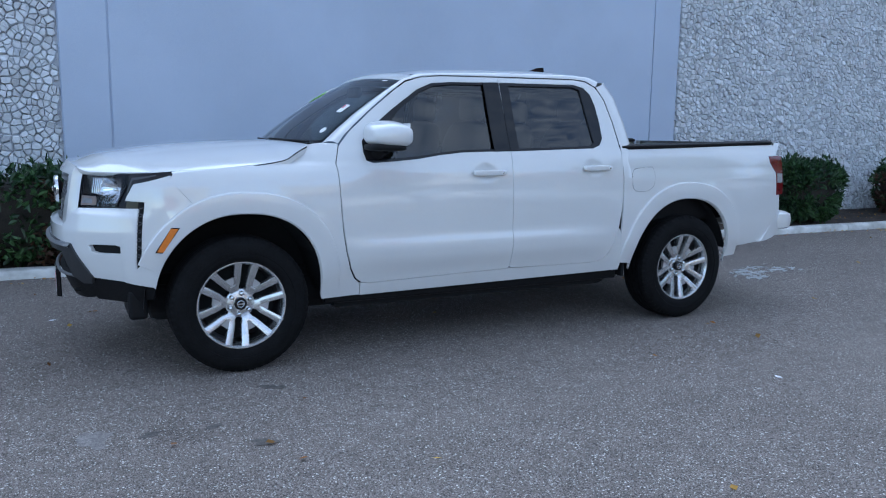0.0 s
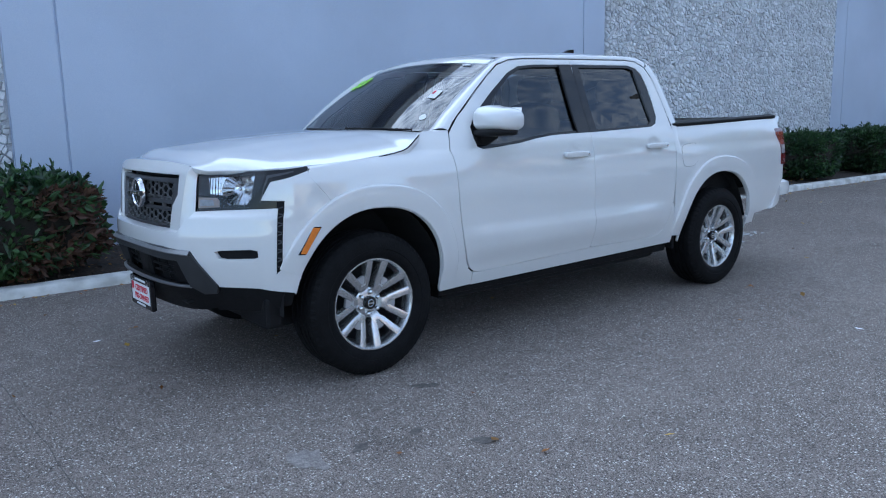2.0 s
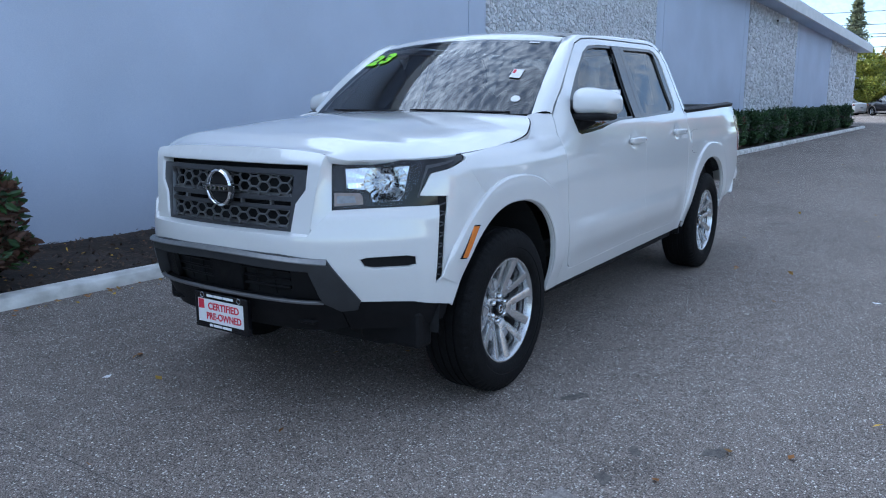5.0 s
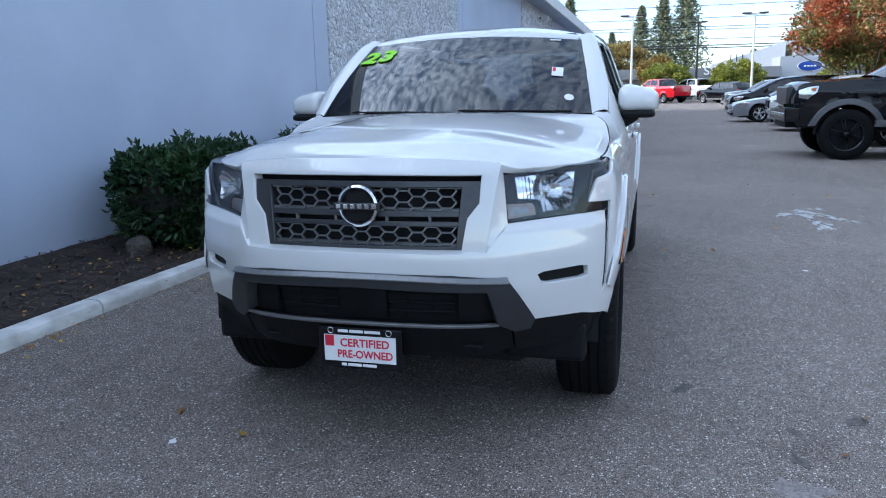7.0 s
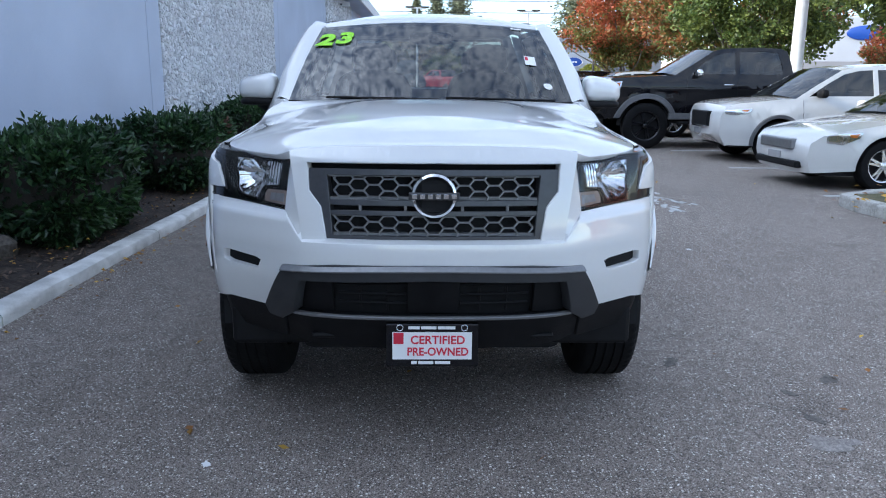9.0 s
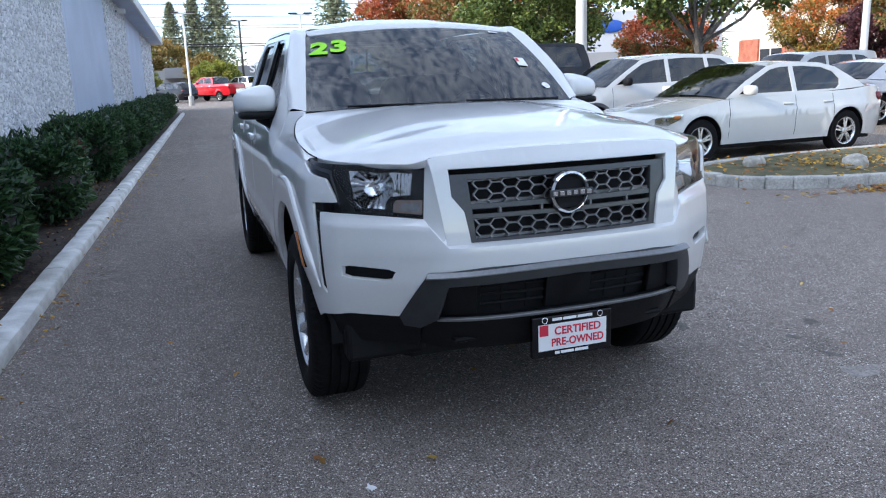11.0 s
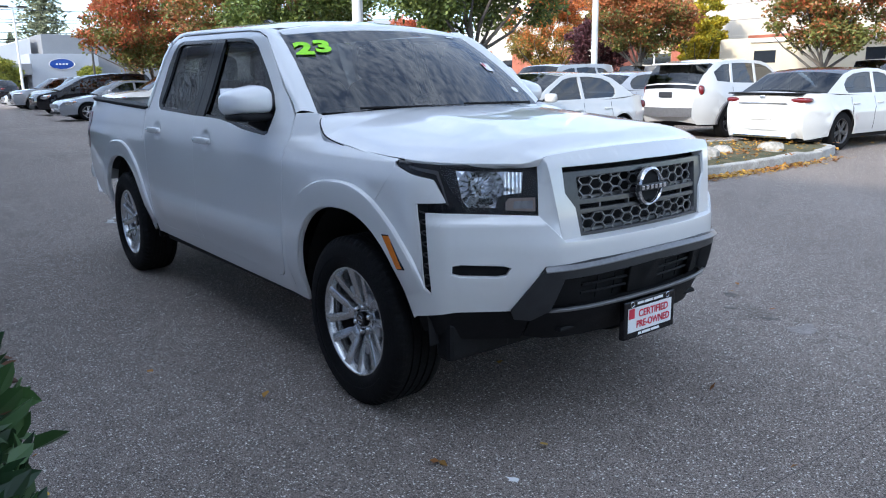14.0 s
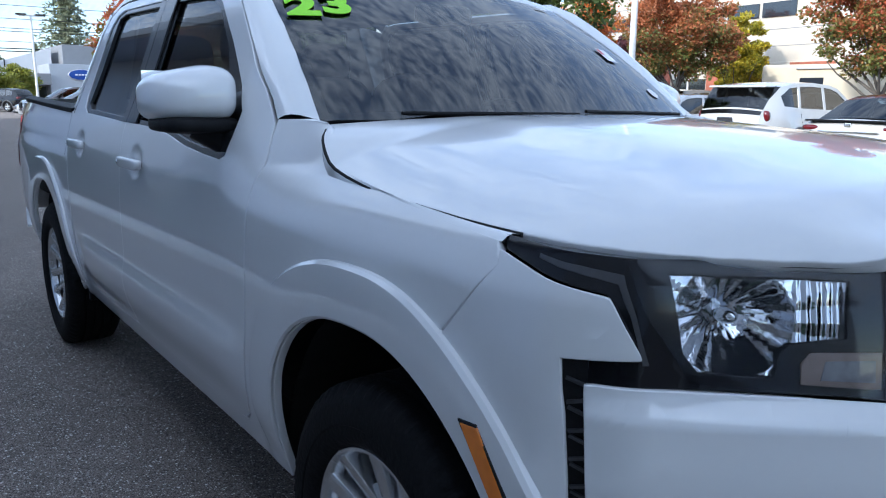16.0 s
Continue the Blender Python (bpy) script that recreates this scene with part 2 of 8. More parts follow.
ASPHALT = asphalt()
PAINT = shade("white_car_paint", (0.70, 0.70, 0.695), 0.28, var=0.012, scale=3.0, coat=1.0, spec=0.5)
PAINT.node_tree.nodes["Principled BSDF"].inputs["Coat IOR"].default_value = 1.75
GUARD = shade("satin_guard_plastic", (0.030, 0.031, 0.034), 0.42, var=0.08, scale=20, spec=0.4, bump=0.1, bscale=300)
GUNMETAL = shade("gunmetal_paint", (0.058, 0.059, 0.064), 0.34, 0.5, var=0.06, scale=20, coat=0.25)
GRILLE_GREY = shade("grille_grey", (0.21, 0.213, 0.22), 0.36, 0.6, var=0.05, scale=30)
BLACK = shade("black_plastic", (0.006, 0.006, 0.007), 0.58, spec=0.2, var=0.15, scale=25, bump=0.15, bscale=400)
GLOSS_BLACK = shade("gloss_black_trim", (0.006, 0.006, 0.008), 0.16, var=0.05, coat=0.3, spec=0.25)
# near-black for hollows, gaps and underparts, with their shade in the colour
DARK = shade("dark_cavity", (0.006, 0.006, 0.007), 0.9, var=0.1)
RUBBER = shade("tyre_rubber", (0.0048, 0.0048, 0.0054), 0.76, spec=0.18, var=0.25, scale=18, bump=0.25, bscale=90)
ALLOY = shade("silver_alloy", (0.66, 0.67, 0.68), 0.27, 0.9, var=0.03, scale=12)
ALLOY_DARK = shade("dark_alloy", (0.08, 0.08, 0.085), 0.4, 0.7, var=0.05)
CHROME = shade("chrome", (0.78, 0.79, 0.80), 0.08, 1.0, var=0.01)
REFLECTOR = shade("lamp_reflector", (0.74, 0.75, 0.77), 0.07, 1.0, var=0.02, bump=0.08, bscale=38)
AMBER = shade("amber_lens", (0.75, 0.20, 0.02), 0.2, var=0.05, scale=50, coat=0.5)
AMBER_DULL = shade("amber_bulb_cover", (0.40, 0.30, 0.26), 0.25, var=0.08, scale=40, coat=0.4)
SILVER_LENS = shade("grey_clear_lens", (0.35, 0.34, 0.35), 0.15, var=0.1, scale=40, coat=0.5)
RED_LENS = shade("red_lens", (0.13, 0.006, 0.008), 0.15, var=0.08, scale=40, coat=0.6)
WHITE_FLAT = shade("white_print", (0.80, 0.80, 0.80), 0.5, var=0.02)
RED_PRINT = shade("red_print", (0.62, 0.02, 0.05), 0.5, var=0.02)
GREEN_PAINT = shade("lime_window_paint", (0.34, 0.86, 0.02), 0.5, var=0.04)
SEAT = shade("charcoal_cloth", (0.035, 0.035, 0.038), 0.9, var=0.1, scale=30, bump=0.3, bscale=300)
TRIM_GREY = shade("grey_interior", (0.16, 0.155, 0.15), 0.8, var=0.06)
GLASS_CLEAR = glass("clear_glass", (0.50, 0.57, 0.56), 0.0, 2.15)
GLASS_TINT = glass("tinted_glass", (0.34, 0.37, 0.38))
GLASS_DARK = glass("privacy_glass", (0.11, 0.12, 0.13))
LENS = glass("lamp_lens", (0.96, 0.97, 0.98), 0.0, 1.38)

# ---- building blocks ----


def part(name, bm, material, parent=None, label="", smooth=None):
    """Links a bmesh as one mesh object under a thing or a part. smooth: the angle in degrees under which edges are shaded soft."""
    me = bpy.data.meshes.new(name)
    bm.normal_update()
    if smooth is not None:
        lim = radians(smooth)
        for f in bm.faces:
            f.smooth = True
        for e in bm.edges:
            e.smooth = not (len(e.link_faces) == 2 and e.calc_face_angle(0) > lim)
    bm.to_mesh(me)
    bm.free()
    me.materials.append(material)
    ob = new(name, me)
    ob.parent = parent
    if label:
        ob["label"] = label
    return ob


def thing(name, label, category, m=None, group="", kind=""):
    ob = new(name)
    ob.empty_display_size = 0.2
    if m is not None:
        ob.matrix_world = m
    return tagged(ob, label, category, group, kind)


def hermite(table):
    """A smooth curve through (t, value) rows, with no overshoot."""
    t = [r[0] for r in table]
    v = [r[1] for r in table]
    k = len(t)
    s = [(v[i + 1] - v[i]) / (t[i + 1] - t[i]) for i in range(k - 1)]
    d = [s[0]] + [0 if s[i - 1] * s[i] <= 0 else 2 * s[i - 1] * s[i] / (s[i - 1] + s[i]) for i in range(1, k - 1)] + [s[-1]]

    def f(x):
        if x <= t[0]:
            return v[0] + d[0] * (x - t[0])
        if x >= t[-1]:
            return v[-1] + d[-1] * (x - t[-1])
        i = 0
        while x > t[i + 1]:
            i += 1
        h = t[i + 1] - t[i]
        u = (x - t[i]) / h
        return ((2 * u ** 3 - 3 * u ** 2 + 1) * v[i] + (u ** 3 - 2 * u ** 2 + u) * h * d[i]
                + (-2 * u ** 3 + 3 * u ** 2) * v[i + 1] + (u ** 3 - u ** 2) * h * d[i + 1])
    return f


def sstep(a, b, x):
    u = min(1.0, max(0.0, (x - a) / (b - a)))
    return u * u * (3 - 2 * u)


def rounded(poly, keep=0.25, times=2):
    """Cuts the corners of a closed outline."""
    for _ in range(times):
        out = []
        for i, p in enumerate(poly):
            q = poly[(i + 1) % len(poly)]
            out += [(p[0] + (q[0] - p[0]) * keep, p[1] + (q[1] - p[1]) * keep), (p[0] + (q[0] - p[0]) * (1 - keep), p[1] + (q[1] - p[1]) * (1 - keep))]
        poly = out
    return poly


def flat_fill(outer, holes, step):
    """A flat outline with holes, cut into a grid of about the given step."""
    bm = bmesh.new()
    edges = []
    for loop in [outer] + list(holes):
        pts = []
        for p, q in zip(loop, loop[1:] + loop[:1]):
            k = max(1, int(math.hypot(q[0] - p[0], q[1] - p[1]) / step))
            pts += [(p[0] + (q[0] - p[0]) * i / k, p[1] + (q[1] - p[1]) * i / k) for i in range(k)]
        vs = [bm.verts.new((*p, 0)) for p in pts]
        edges += [bm.edges.new((vs[i], vs[(i + 1) % len(vs)])) for i in range(len(vs))]
    bmesh.ops.triangle_fill(bm, use_beauty=True, use_dissolve=False, edges=edges, normal=(0, 0, 1))
    for ax in (0, 1):
        lo, hi = min(p[ax] for p in outer), max(p[ax] for p in outer)
        k = max(1, round((hi - lo) / step))
        for i in range(1, k):
            co, no = [0, 0, 0], [0, 0, 0]
            co[ax], no[ax] = lo + (hi - lo) * (i + 0.003) / k, 1
            bmesh.ops.bisect_plane(bm, geom=bm.verts[:] + bm.edges[:] + bm.faces[:], dist=1e-5, plane_co=co, plane_no=no)
    bmesh.ops.remove_doubles(bm, verts=bm.verts[:], dist=1e-4)
    return bm


def sheet(name, outer, fn, out, material, parent, holes=(), step=0.07, thick=0.02, label=""):
    """A panel: an outline in (u, v) laid on the surface fn(u, v), with true surface normals and a turned-in edge of the given depth.
    out: a direction that points out of the surface."""
    bm = flat_fill(list(outer), [list(h) for h in holes], step)
    out = Vector(out)
    e = 1e-3
    verts, norms, faces = [], [], []
    for i, v in enumerate(bm.verts):
        v.index = i
        u, w = v.co.x, v.co.y
        p = Vector(fn(u, w))
        nn = (Vector(fn(u + e, w)) - Vector(fn(u - e, w))).cross(Vector(fn(u, w + e)) - Vector(fn(u, w - e)))
        nn = nn.normalized() if nn.length > 0 else out.normalized()
        if nn.dot(out) < 0:
            nn = -nn
        verts.append(p)
        norms.append(nn)
    for f in bm.faces:
        ids = [v.index for v in f.verts]
        c = Vector((0, 0, 0))
        for k in range(1, len(ids) - 1):
            c += (verts[ids[k]] - verts[ids[0]]).cross(verts[ids[k + 1]] - verts[ids[0]])
        faces.append(ids if c.dot(norms[ids[0]]) > 0 else ids[::-1])
    if thick:
        rim = [ed for ed in bm.edges if len(ed.link_faces) == 1]
        sides = {}
        for ed in rim:
            a, b = ed.verts[0].index, ed.verts[1].index
            fc = ed.link_faces[0].calc_center_median()
            inn = Vector(fn(fc.x, fc.y)) - (verts[a] + verts[b]) / 2
            side = (verts[b] - verts[a]).cross(norms[a])
            if side.dot(inn) > 0:
                side = -side
            if side.length > 0:
                side.normalize()
            for v in (a, b):
                sides[v] = sides.get(v, Vector((0, 0, 0))) + side
        ring = {}
        r = min(0.004, thick / 3)
        for v, side in sides.items():
            side = side.normalized() if side.length > 0 else norms[v]
            ring[v] = len(verts)
            verts += [verts[v] - norms[v] * r + side * r * 0.6, verts[v] - norms[v] * thick + side * r * 0.6]
            norms += [(side * 1.4 + norms[v] * 0.6).normalized(), side]
        for ed in rim:
            a, b = ed.verts[0].index, ed.verts[1].index
            for q in ([a, b, ring[b], ring[a]], [ring[a], ring[b], ring[b] + 1, ring[a] + 1]):
                c = (verts[q[1]] - verts[q[0]]).cross(verts[q[2]] - verts[q[0]])
                faces.append(q if c.dot(norms[ring[a]]) > 0 else q[::-1])
    bm.free()
    me = bpy.data.meshes.new(name)
    me.from_pydata([tuple(v) for v in verts], [], faces)
    me.validate()
    me.shade_smooth()
    if len(me.vertices) == len(norms):
        me.normals_split_custom_set_from_vertices([tuple(x) for x in norms])
    me.materials.append(material)
    ob = new(name, me)
    ob.parent = parent
    if label:
        ob["label"] = label
    return ob


def grid_mesh(rows, close_u=False, close_v=False):
    """A bmesh skin over rows of points."""
    bm = bmesh.new()
    vs = [[bm.verts.new(p) for p in r] for r in rows]
    nr, nc = len(vs), len(vs[0])
    for i in range(nr if close_u else nr - 1):
        for j in range(nc if close_v else nc - 1):
            q = [vs[i][j], vs[i][(j + 1) % nc], vs[(i + 1) % nr][(j + 1) % nc], vs[(i + 1) % nr][j]]
            if len(set(q)) == 4:
                bm.faces.new(q)
    return bm


def block(x0, x1, y0, y1, z0, z1, r=0.01, seg=2, m=None):
    """A box with rounded edges."""
    bm = bmesh.new()
    bmesh.ops.create_cube(bm, size=1.0)
    bmesh.ops.scale(bm, vec=(x1 - x0, y1 - y0, z1 - z0), verts=bm.verts[:])
    bmesh.ops.translate(bm, vec=((x0 + x1) / 2, (y0 + y1) / 2, (z0 + z1) / 2), verts=bm.verts[:])
    if r > 0:
        bmesh.ops.bevel(bm, geom=bm.edges[:], offset=r, segments=seg, affect="EDGES", profile=0.5)
    if m is not None:
        bmesh.ops.transform(bm, matrix=m, verts=bm.verts[:])
    return bm


def pebble(c, r, power=0.6, nu=20, nv=12, m=None):
    """A rounded lump: a superellipsoid with half-sizes r about c."""
    def sp(v, e):
        return math.copysign(abs(v) ** e, v)
    rows = []
    for i in range(nv + 1):
        a = -math.pi / 2 + math.pi * i / nv
        rows.append([(c[0] + r[0] * sp(math.cos(a), power) * sp(math.cos(b), power), c[1] + r[1] * sp(math.cos(a), power) * sp(math.sin(b), power), c[2] + r[2] * sp(math.sin(a), power))
                     for b in [2 * math.pi * j / nu for j in range(nu)]])
    bm = grid_mesh(rows, close_v=True)
    bmesh.ops.remove_doubles(bm, verts=bm.verts[:], dist=1e-5)
    bmesh.ops.recalc_face_normals(bm, faces=bm.faces[:])
    if m is not None:
        bmesh.ops.transform(bm, matrix=m, verts=bm.verts[:])
    return bm


def rod(points, r, seg=8):
    """A round bar along points; r: a radius, or one for each point."""
    rows = []
    rs = r if isinstance(r, (list, tuple)) else [r] * len(points)
    pts = [Vector(p) for p in points]
    for i, p in enumerate(pts):
        d = (pts[min(i + 1, len(pts) - 1)] - pts[max(i - 1, 0)]).normalized()
        a = d.orthogonal().normalized() if abs(d.z) > 0.9 else d.cross(Vector((0, 0, 1))).normalized()
        if abs(d.z) > 0.9:
            a = (Vector((1, 0, 0)) - d * d.x).normalized()
        b = d.cross(a)
        rows.append([p + (a * math.cos(t) + b * math.sin(t)) * rs[i] for t in [2 * math.pi * j / seg for j in range(seg)]])
    bm = grid_mesh(rows, close_v=True)
    bm.verts.ensure_lookup_table()
    n = len(bm.verts)
    bm.faces.new([bm.verts[j] for j in range(seg)][::-1])
    bm.faces.new([bm.verts[n - seg + j] for j in range(seg)])
    bmesh.ops.recalc_face_normals(bm, faces=bm.faces[:])
    return bm


def lathe(profile, seg=48, axis="y"):
    """A turned body; profile: (along the axis, radius) rows."""
    rows = []
    for j in range(seg):
        t = 2 * math.pi * j / seg
        rows.append([(r * math.cos(t), a, r * math.sin(t)) if axis == "y" else (r * math.cos(t), r * math.sin(t), a) for a, r in profile])
    bm = grid_mesh(rows, close_u=True)
    bmesh.ops.remove_doubles(bm, verts=bm.verts[:], dist=1e-6)
    bmesh.ops.recalc_face_normals(bm, faces=bm.faces[:])
    return bm


def join(*bms):
    """Several bmeshes of one part as one."""
    out = bmesh.new()
    for b in bms:
        me = bpy.data.meshes.new("tmp")
        b.to_mesh(me)
        b.free()
        out.from_mesh(me)
        bpy.data.meshes.remove(me)
    return out


def prism(poly, h, m):
    """An outline in its own x, y plane raised by h, set by the pose m."""
    bm = bmesh.new()
    lo = [bm.verts.new((p[0], p[1], 0)) for p in poly]
    hi = [bm.verts.new((p[0], p[1], h)) for p in poly]
    bm.faces.new(lo[::-1])
    bm.faces.new(hi)
    for i in range(len(poly)):
        j = (i + 1) % len(poly)
        bm.faces.new((lo[i], lo[j], hi[j], hi[i]))
    bmesh.ops.recalc_face_normals(bm, faces=bm.faces[:])
    bmesh.ops.transform(bm, matrix=m, verts=bm.verts[:])
    return bm


def letters(name, text, size, depth, m, material, parent, label="", bold=0.0, wide=1.0):
    """Writing in the built-in font as a mesh part, centred on the pose m, facing its z."""
    cu = bpy.data.curves.new(name, "FONT")
    cu.body, cu.size, cu.extrude, cu.offset = text, size, depth, bold
    cu.align_x, cu.align_y = "CENTER", "CENTER"
    tmp = new("tmp", cu)
    me = bpy.data.meshes.new_from_object(tmp.evaluated_get(bpy.context.evaluated_depsgraph_get()))
    bpy.data.objects.remove(tmp)
    me.transform(m @ Matrix.Diagonal((wide, 1, 1, 1)))
    me.name = name
    me.materials.clear()
    me.materials.append(material)
    ob = new(name, me)
    ob.parent = parent
    if label:
        ob["label"] = label
    return ob

# ---- ground, building, kerb, planting ----
WALL0, WALLK = 3.78, -0.026


def wall_y(x):
    return WALL0 + WALLK * x


def kerb_y(x):
    return 2.33 - 0.031 * x


CONCRETE = shade("painted_wall", (0.50, 0.56, 0.675), 0.85, var=0.05, scale=0.8, bump=0.12, bscale=120)
STONE = shade("white_stone_chips", (0.66, 0.67, 0.69), 0.8, var=0.10, scale=14, bump=0.3, bscale=60, random_by="island", spread=0.18)
STONE_ONE = shade("white_stone_chip", (0.66, 0.67, 0.69), 0.8, var=0.10, scale=14, bump=0.3, bscale=60, random_by="object", spread=0.18)
MORTAR = shade("stone_mortar", (0.46, 0.47, 0.50), 0.95, var=0.12, scale=9, bump=0.5, bscale=70)
KERB = shade("worn_white_kerb", (0.80, 0.79, 0.76), 0.85, var=0.2, scale=5, bump=0.4, bscale=50, second=(0.50, 0.49, 0.46))
SOIL = shade("dark_bark_soil", (0.060, 0.042, 0.030), 0.95, var=0.3, scale=7, bump=0.9, bscale=35, second=(0.022, 0.016, 0.013))
BARK_CHIP = shade("bark_chips", (0.085, 0.055, 0.038), 0.9, var=0.2, scale=9, random_by="island", spread=0.5)
ROOFWHITE = shade("white_roof_trim", (0.66, 0.66, 0.66), 0.6, var=0.05, scale=3)

def ground_z(y):
    """The lot falls gently away from the building."""
    return float(np.interp(y, (-2.3, -0.9, 1.0, 2.3, 6.0), (0.0, 0.010, 0.012, 0.043, 0.06)))


ground = part("ground", grid_mesh([[(x, y, ground_z(y)) for y in (-900, -60, -20, -2.3, -0.9, 1.0, 2.3, 6, 20, 900)] for x in (-400, -30, -10, 0, 20, 60, 1500)]), ASPHALT)
tagged(ground, "grey worn asphalt of the car lot", "ground", kind="structure")

ANG = math.atan(WALLK)
WM = Matrix.Translation((0, WALL0, 0)) @ Matrix.Rotation(ANG, 4, "Z")   # along the wall, out of it is -y


def wall_block(x0, x1, y0, y1, z0, z1, r=0.0):
    return block(x0, x1, y0, y1, z0, z1, r, 2, WM)


TOP = 4.35
building = tagged(thing("wall_north", "pale painted tilt-up building wall with stone panels", "wall"), kind="structure")
edges_x = [(-22.6, -15.5, "stone"), (-15.5, -7.85, "plain"), (-7.85, -0.78, "stone"), (-0.78, 7.28, "plain"), (7.28, 14.35, "stone"), (14.35, 22.1, "plain"), (22.1, 29.0, "stone"), (29.0, 36.3, "plain"), (36.3, 44.0, "stone")]
for x0, x1, k in edges_x:
    head = TOP + 0.5 - 0.026 * max(0, x0 - 4)
    if k == "plain":
        # the panel in three with two grooves
        g = [x0, x0 + 0.47, x1 - 0.47, x1]
        for a, b in zip(g, g[1:]):
            part("wall_panel", wall_block(a + 0.009, b - 0.009, 0.0, 0.22, 0.0, head, 0.006), CONCRETE, building)
        part("groove", wall_block(x0, x1, 0.02, 0.22, 0.0, head), CONCRETE, building)
    else:
        part("stone_backing", wall_block(x0, x1, 0.028, 0.25, 0.0, head), MORTAR, building)
part("wall_body", wall_block(-22.6, 44.0, 0.26, 0.45, 0, TOP - 0.45), CONCRETE, building)
part("end_wall", block(43.55, 44.0, 0.0, 14.0, 0, TOP - 0.45, 0.0, 2, WM), CONCRETE, building)
roof = tagged(thing("roof", "white metal eave along the building top", "roof"), kind="structure")
part("eave_soffit", wall_block(-22.6, 44.6, -0.62, 0.3, TOP - 0.04, TOP, 0.0), CONCRETE, roof)
part("fascia", wall_block(-22.6, 44.6, -0.66, -0.58, TOP - 0.06, TOP + 0.30, 0.01), ROOFWHITE, roof)
part("roof_deck", block(-22.6, 44.6, -0.60, 30, TOP + 0.30, TOP + 0.36, 0, 2, WM), CONCRETE, roof)
part("roof_ridge", block(-22.6, 44.6, 1.0, 30, TOP + 0.36, TOP + 0.95, 0, 2, WM), CONCRETE, roof)
# the eave is level while the lot climbs
roof.matrix_world = Matrix.Translation((24.8, 0, TOP - 0.09)) @ Matrix.Rotation(radians(1.4), 4, "Y") @ Matrix.Translation((-24.8, 0, -TOP))
for x in (25.6, 39.5):
    wl_ = tagged(thing("wall_lamp", "small white floodlight under the building eave", "lamp", group="eave lights"))
    part("lamp_body", wall_block(x - 0.12, x + 0.12, -0.34, -0.08, TOP - 0.50, TOP - 0.34, 0.02), ROOFWHITE, wl_)
    part("lamp_arm", wall_block(x - 0.03, x + 0.03, -0.10, 0.03, TOP - 0.45, TOP - 0.39, 0.0), BLACK, wl_)

# kerb: cast lengths with joints
kerb = tagged(thing("kerb", "worn white-painted concrete kerb with cracks", "kerb", pose(0, 0, 0.043) @ Matrix.Diagonal((1, 1, 0.68, 1))), kind="structure")
rk_ = random.Random(4)
x = -9.0
while x < 36.5:
    L = rk_.uniform(1.3, 2.4)
    x1 = min(36.5, x + L)
    y0, y1 = kerb_y(x), kerb_y(x1)
    bm = bmesh.new()
    n = 8
    rows = []
    for i in range(n + 1):
        t = i / n
        xx = x + 0.006 + (x1 - x - 0.012) * t
        yy = y0 + (y1 - y0) * t
        j = lambda a: rk_.uniform(-a, a)
        rows.append([(xx, yy, -0.02), (xx, yy + j(0.003), 0.075 + j(0.004)), (xx, yy + 0.012 + j(0.004), 0.108 + j(0.004)), (xx, yy + 0.045 + j(0.004), 0.124 + j(0.003)), (xx, yy + 0.13 + j(0.004), 0.126 + j(0.003)), (xx, yy + 0.158 + j(0.004), 0.112), (xx, yy + 0.16, -0.02)])
    bm = grid_mesh(rows)
    bm.verts.ensure_lookup_table()
    bm.faces.new([bm.verts[i] for i in range(7)])
    bm.faces.new([bm.verts[n * 7 + i] for i in range(7)][::-1])
    bmesh.ops.recalc_face_normals(bm, faces=bm.faces[:])
    part("kerb_stone", bm, KERB, kerb, smooth=40)
    x = x1
# soil bed between kerb and wall
rs_ = random.Random(8)
rows = []
for i in range(0, 182):
    xx = -9 + 0.25 * i
    rows.append([(xx, kerb_y(xx) + 0.14 + (wall_y(xx) + 0.05 - kerb_y(xx) - 0.14) * t, 0.060 + 0.05 * t + 0.035 * noise.noise(Vector((xx * 1.7, t * 3.0, 0))) + rs_.uniform(-0.008, 0.008)) for t in [k / 12 for k in range(13)]])
bed = part("planting_bed", grid_mesh(rows), SOIL, smooth=80)
bed.matrix_world = pose(0, 0, 0.043)
tagged(bed, "dark bark-mulched soil bed between kerb and wall", "soil", kind="structure")
bm = bmesh.new()
for i in range(5200):
    xx = rs_.uniform(-3.5, 9.0)
    t = rs_.random()
    yy = kerb_y(xx) + 0.15 + (wall_y(xx) - kerb_y(xx) - 0.15) * t
    zz = 0.072 + 0.05 * t + 0.035 * noise.noise(Vector((xx * 1.7, t * 3.0, 0)))
    a, l, w = rs_.uniform(0, 6.28), rs_.uniform(0.008, 0.028), rs_.uniform(0.004, 0.010)
    ca, sa_ = math.cos(a), math.sin(a)
    h = rs_.uniform(-0.006, 0.012)
    q = [bm.verts.new((xx + ca * u * l - sa_ * v * w, yy + sa_ * u * l + ca * v * w, zz + 0.004 + h * u)) for u, v in ((-1, -1), (1, -1), (1, 1), (-1, 1))]
    bm.faces.new(q)
chips = part("bark_mulch", bm, BARK_CHIP)
chips.matrix_world = pose(0, 0, 0.043)
tagged(chips, "loose brown bark chips on the soil", "mulch", kind="stuff")

# ---- the white pickup: nose towards -x, front axle over the origin ----
AXLE_R = 3.2
WHEEL_R = 0.388
TYRE_R = 0.379

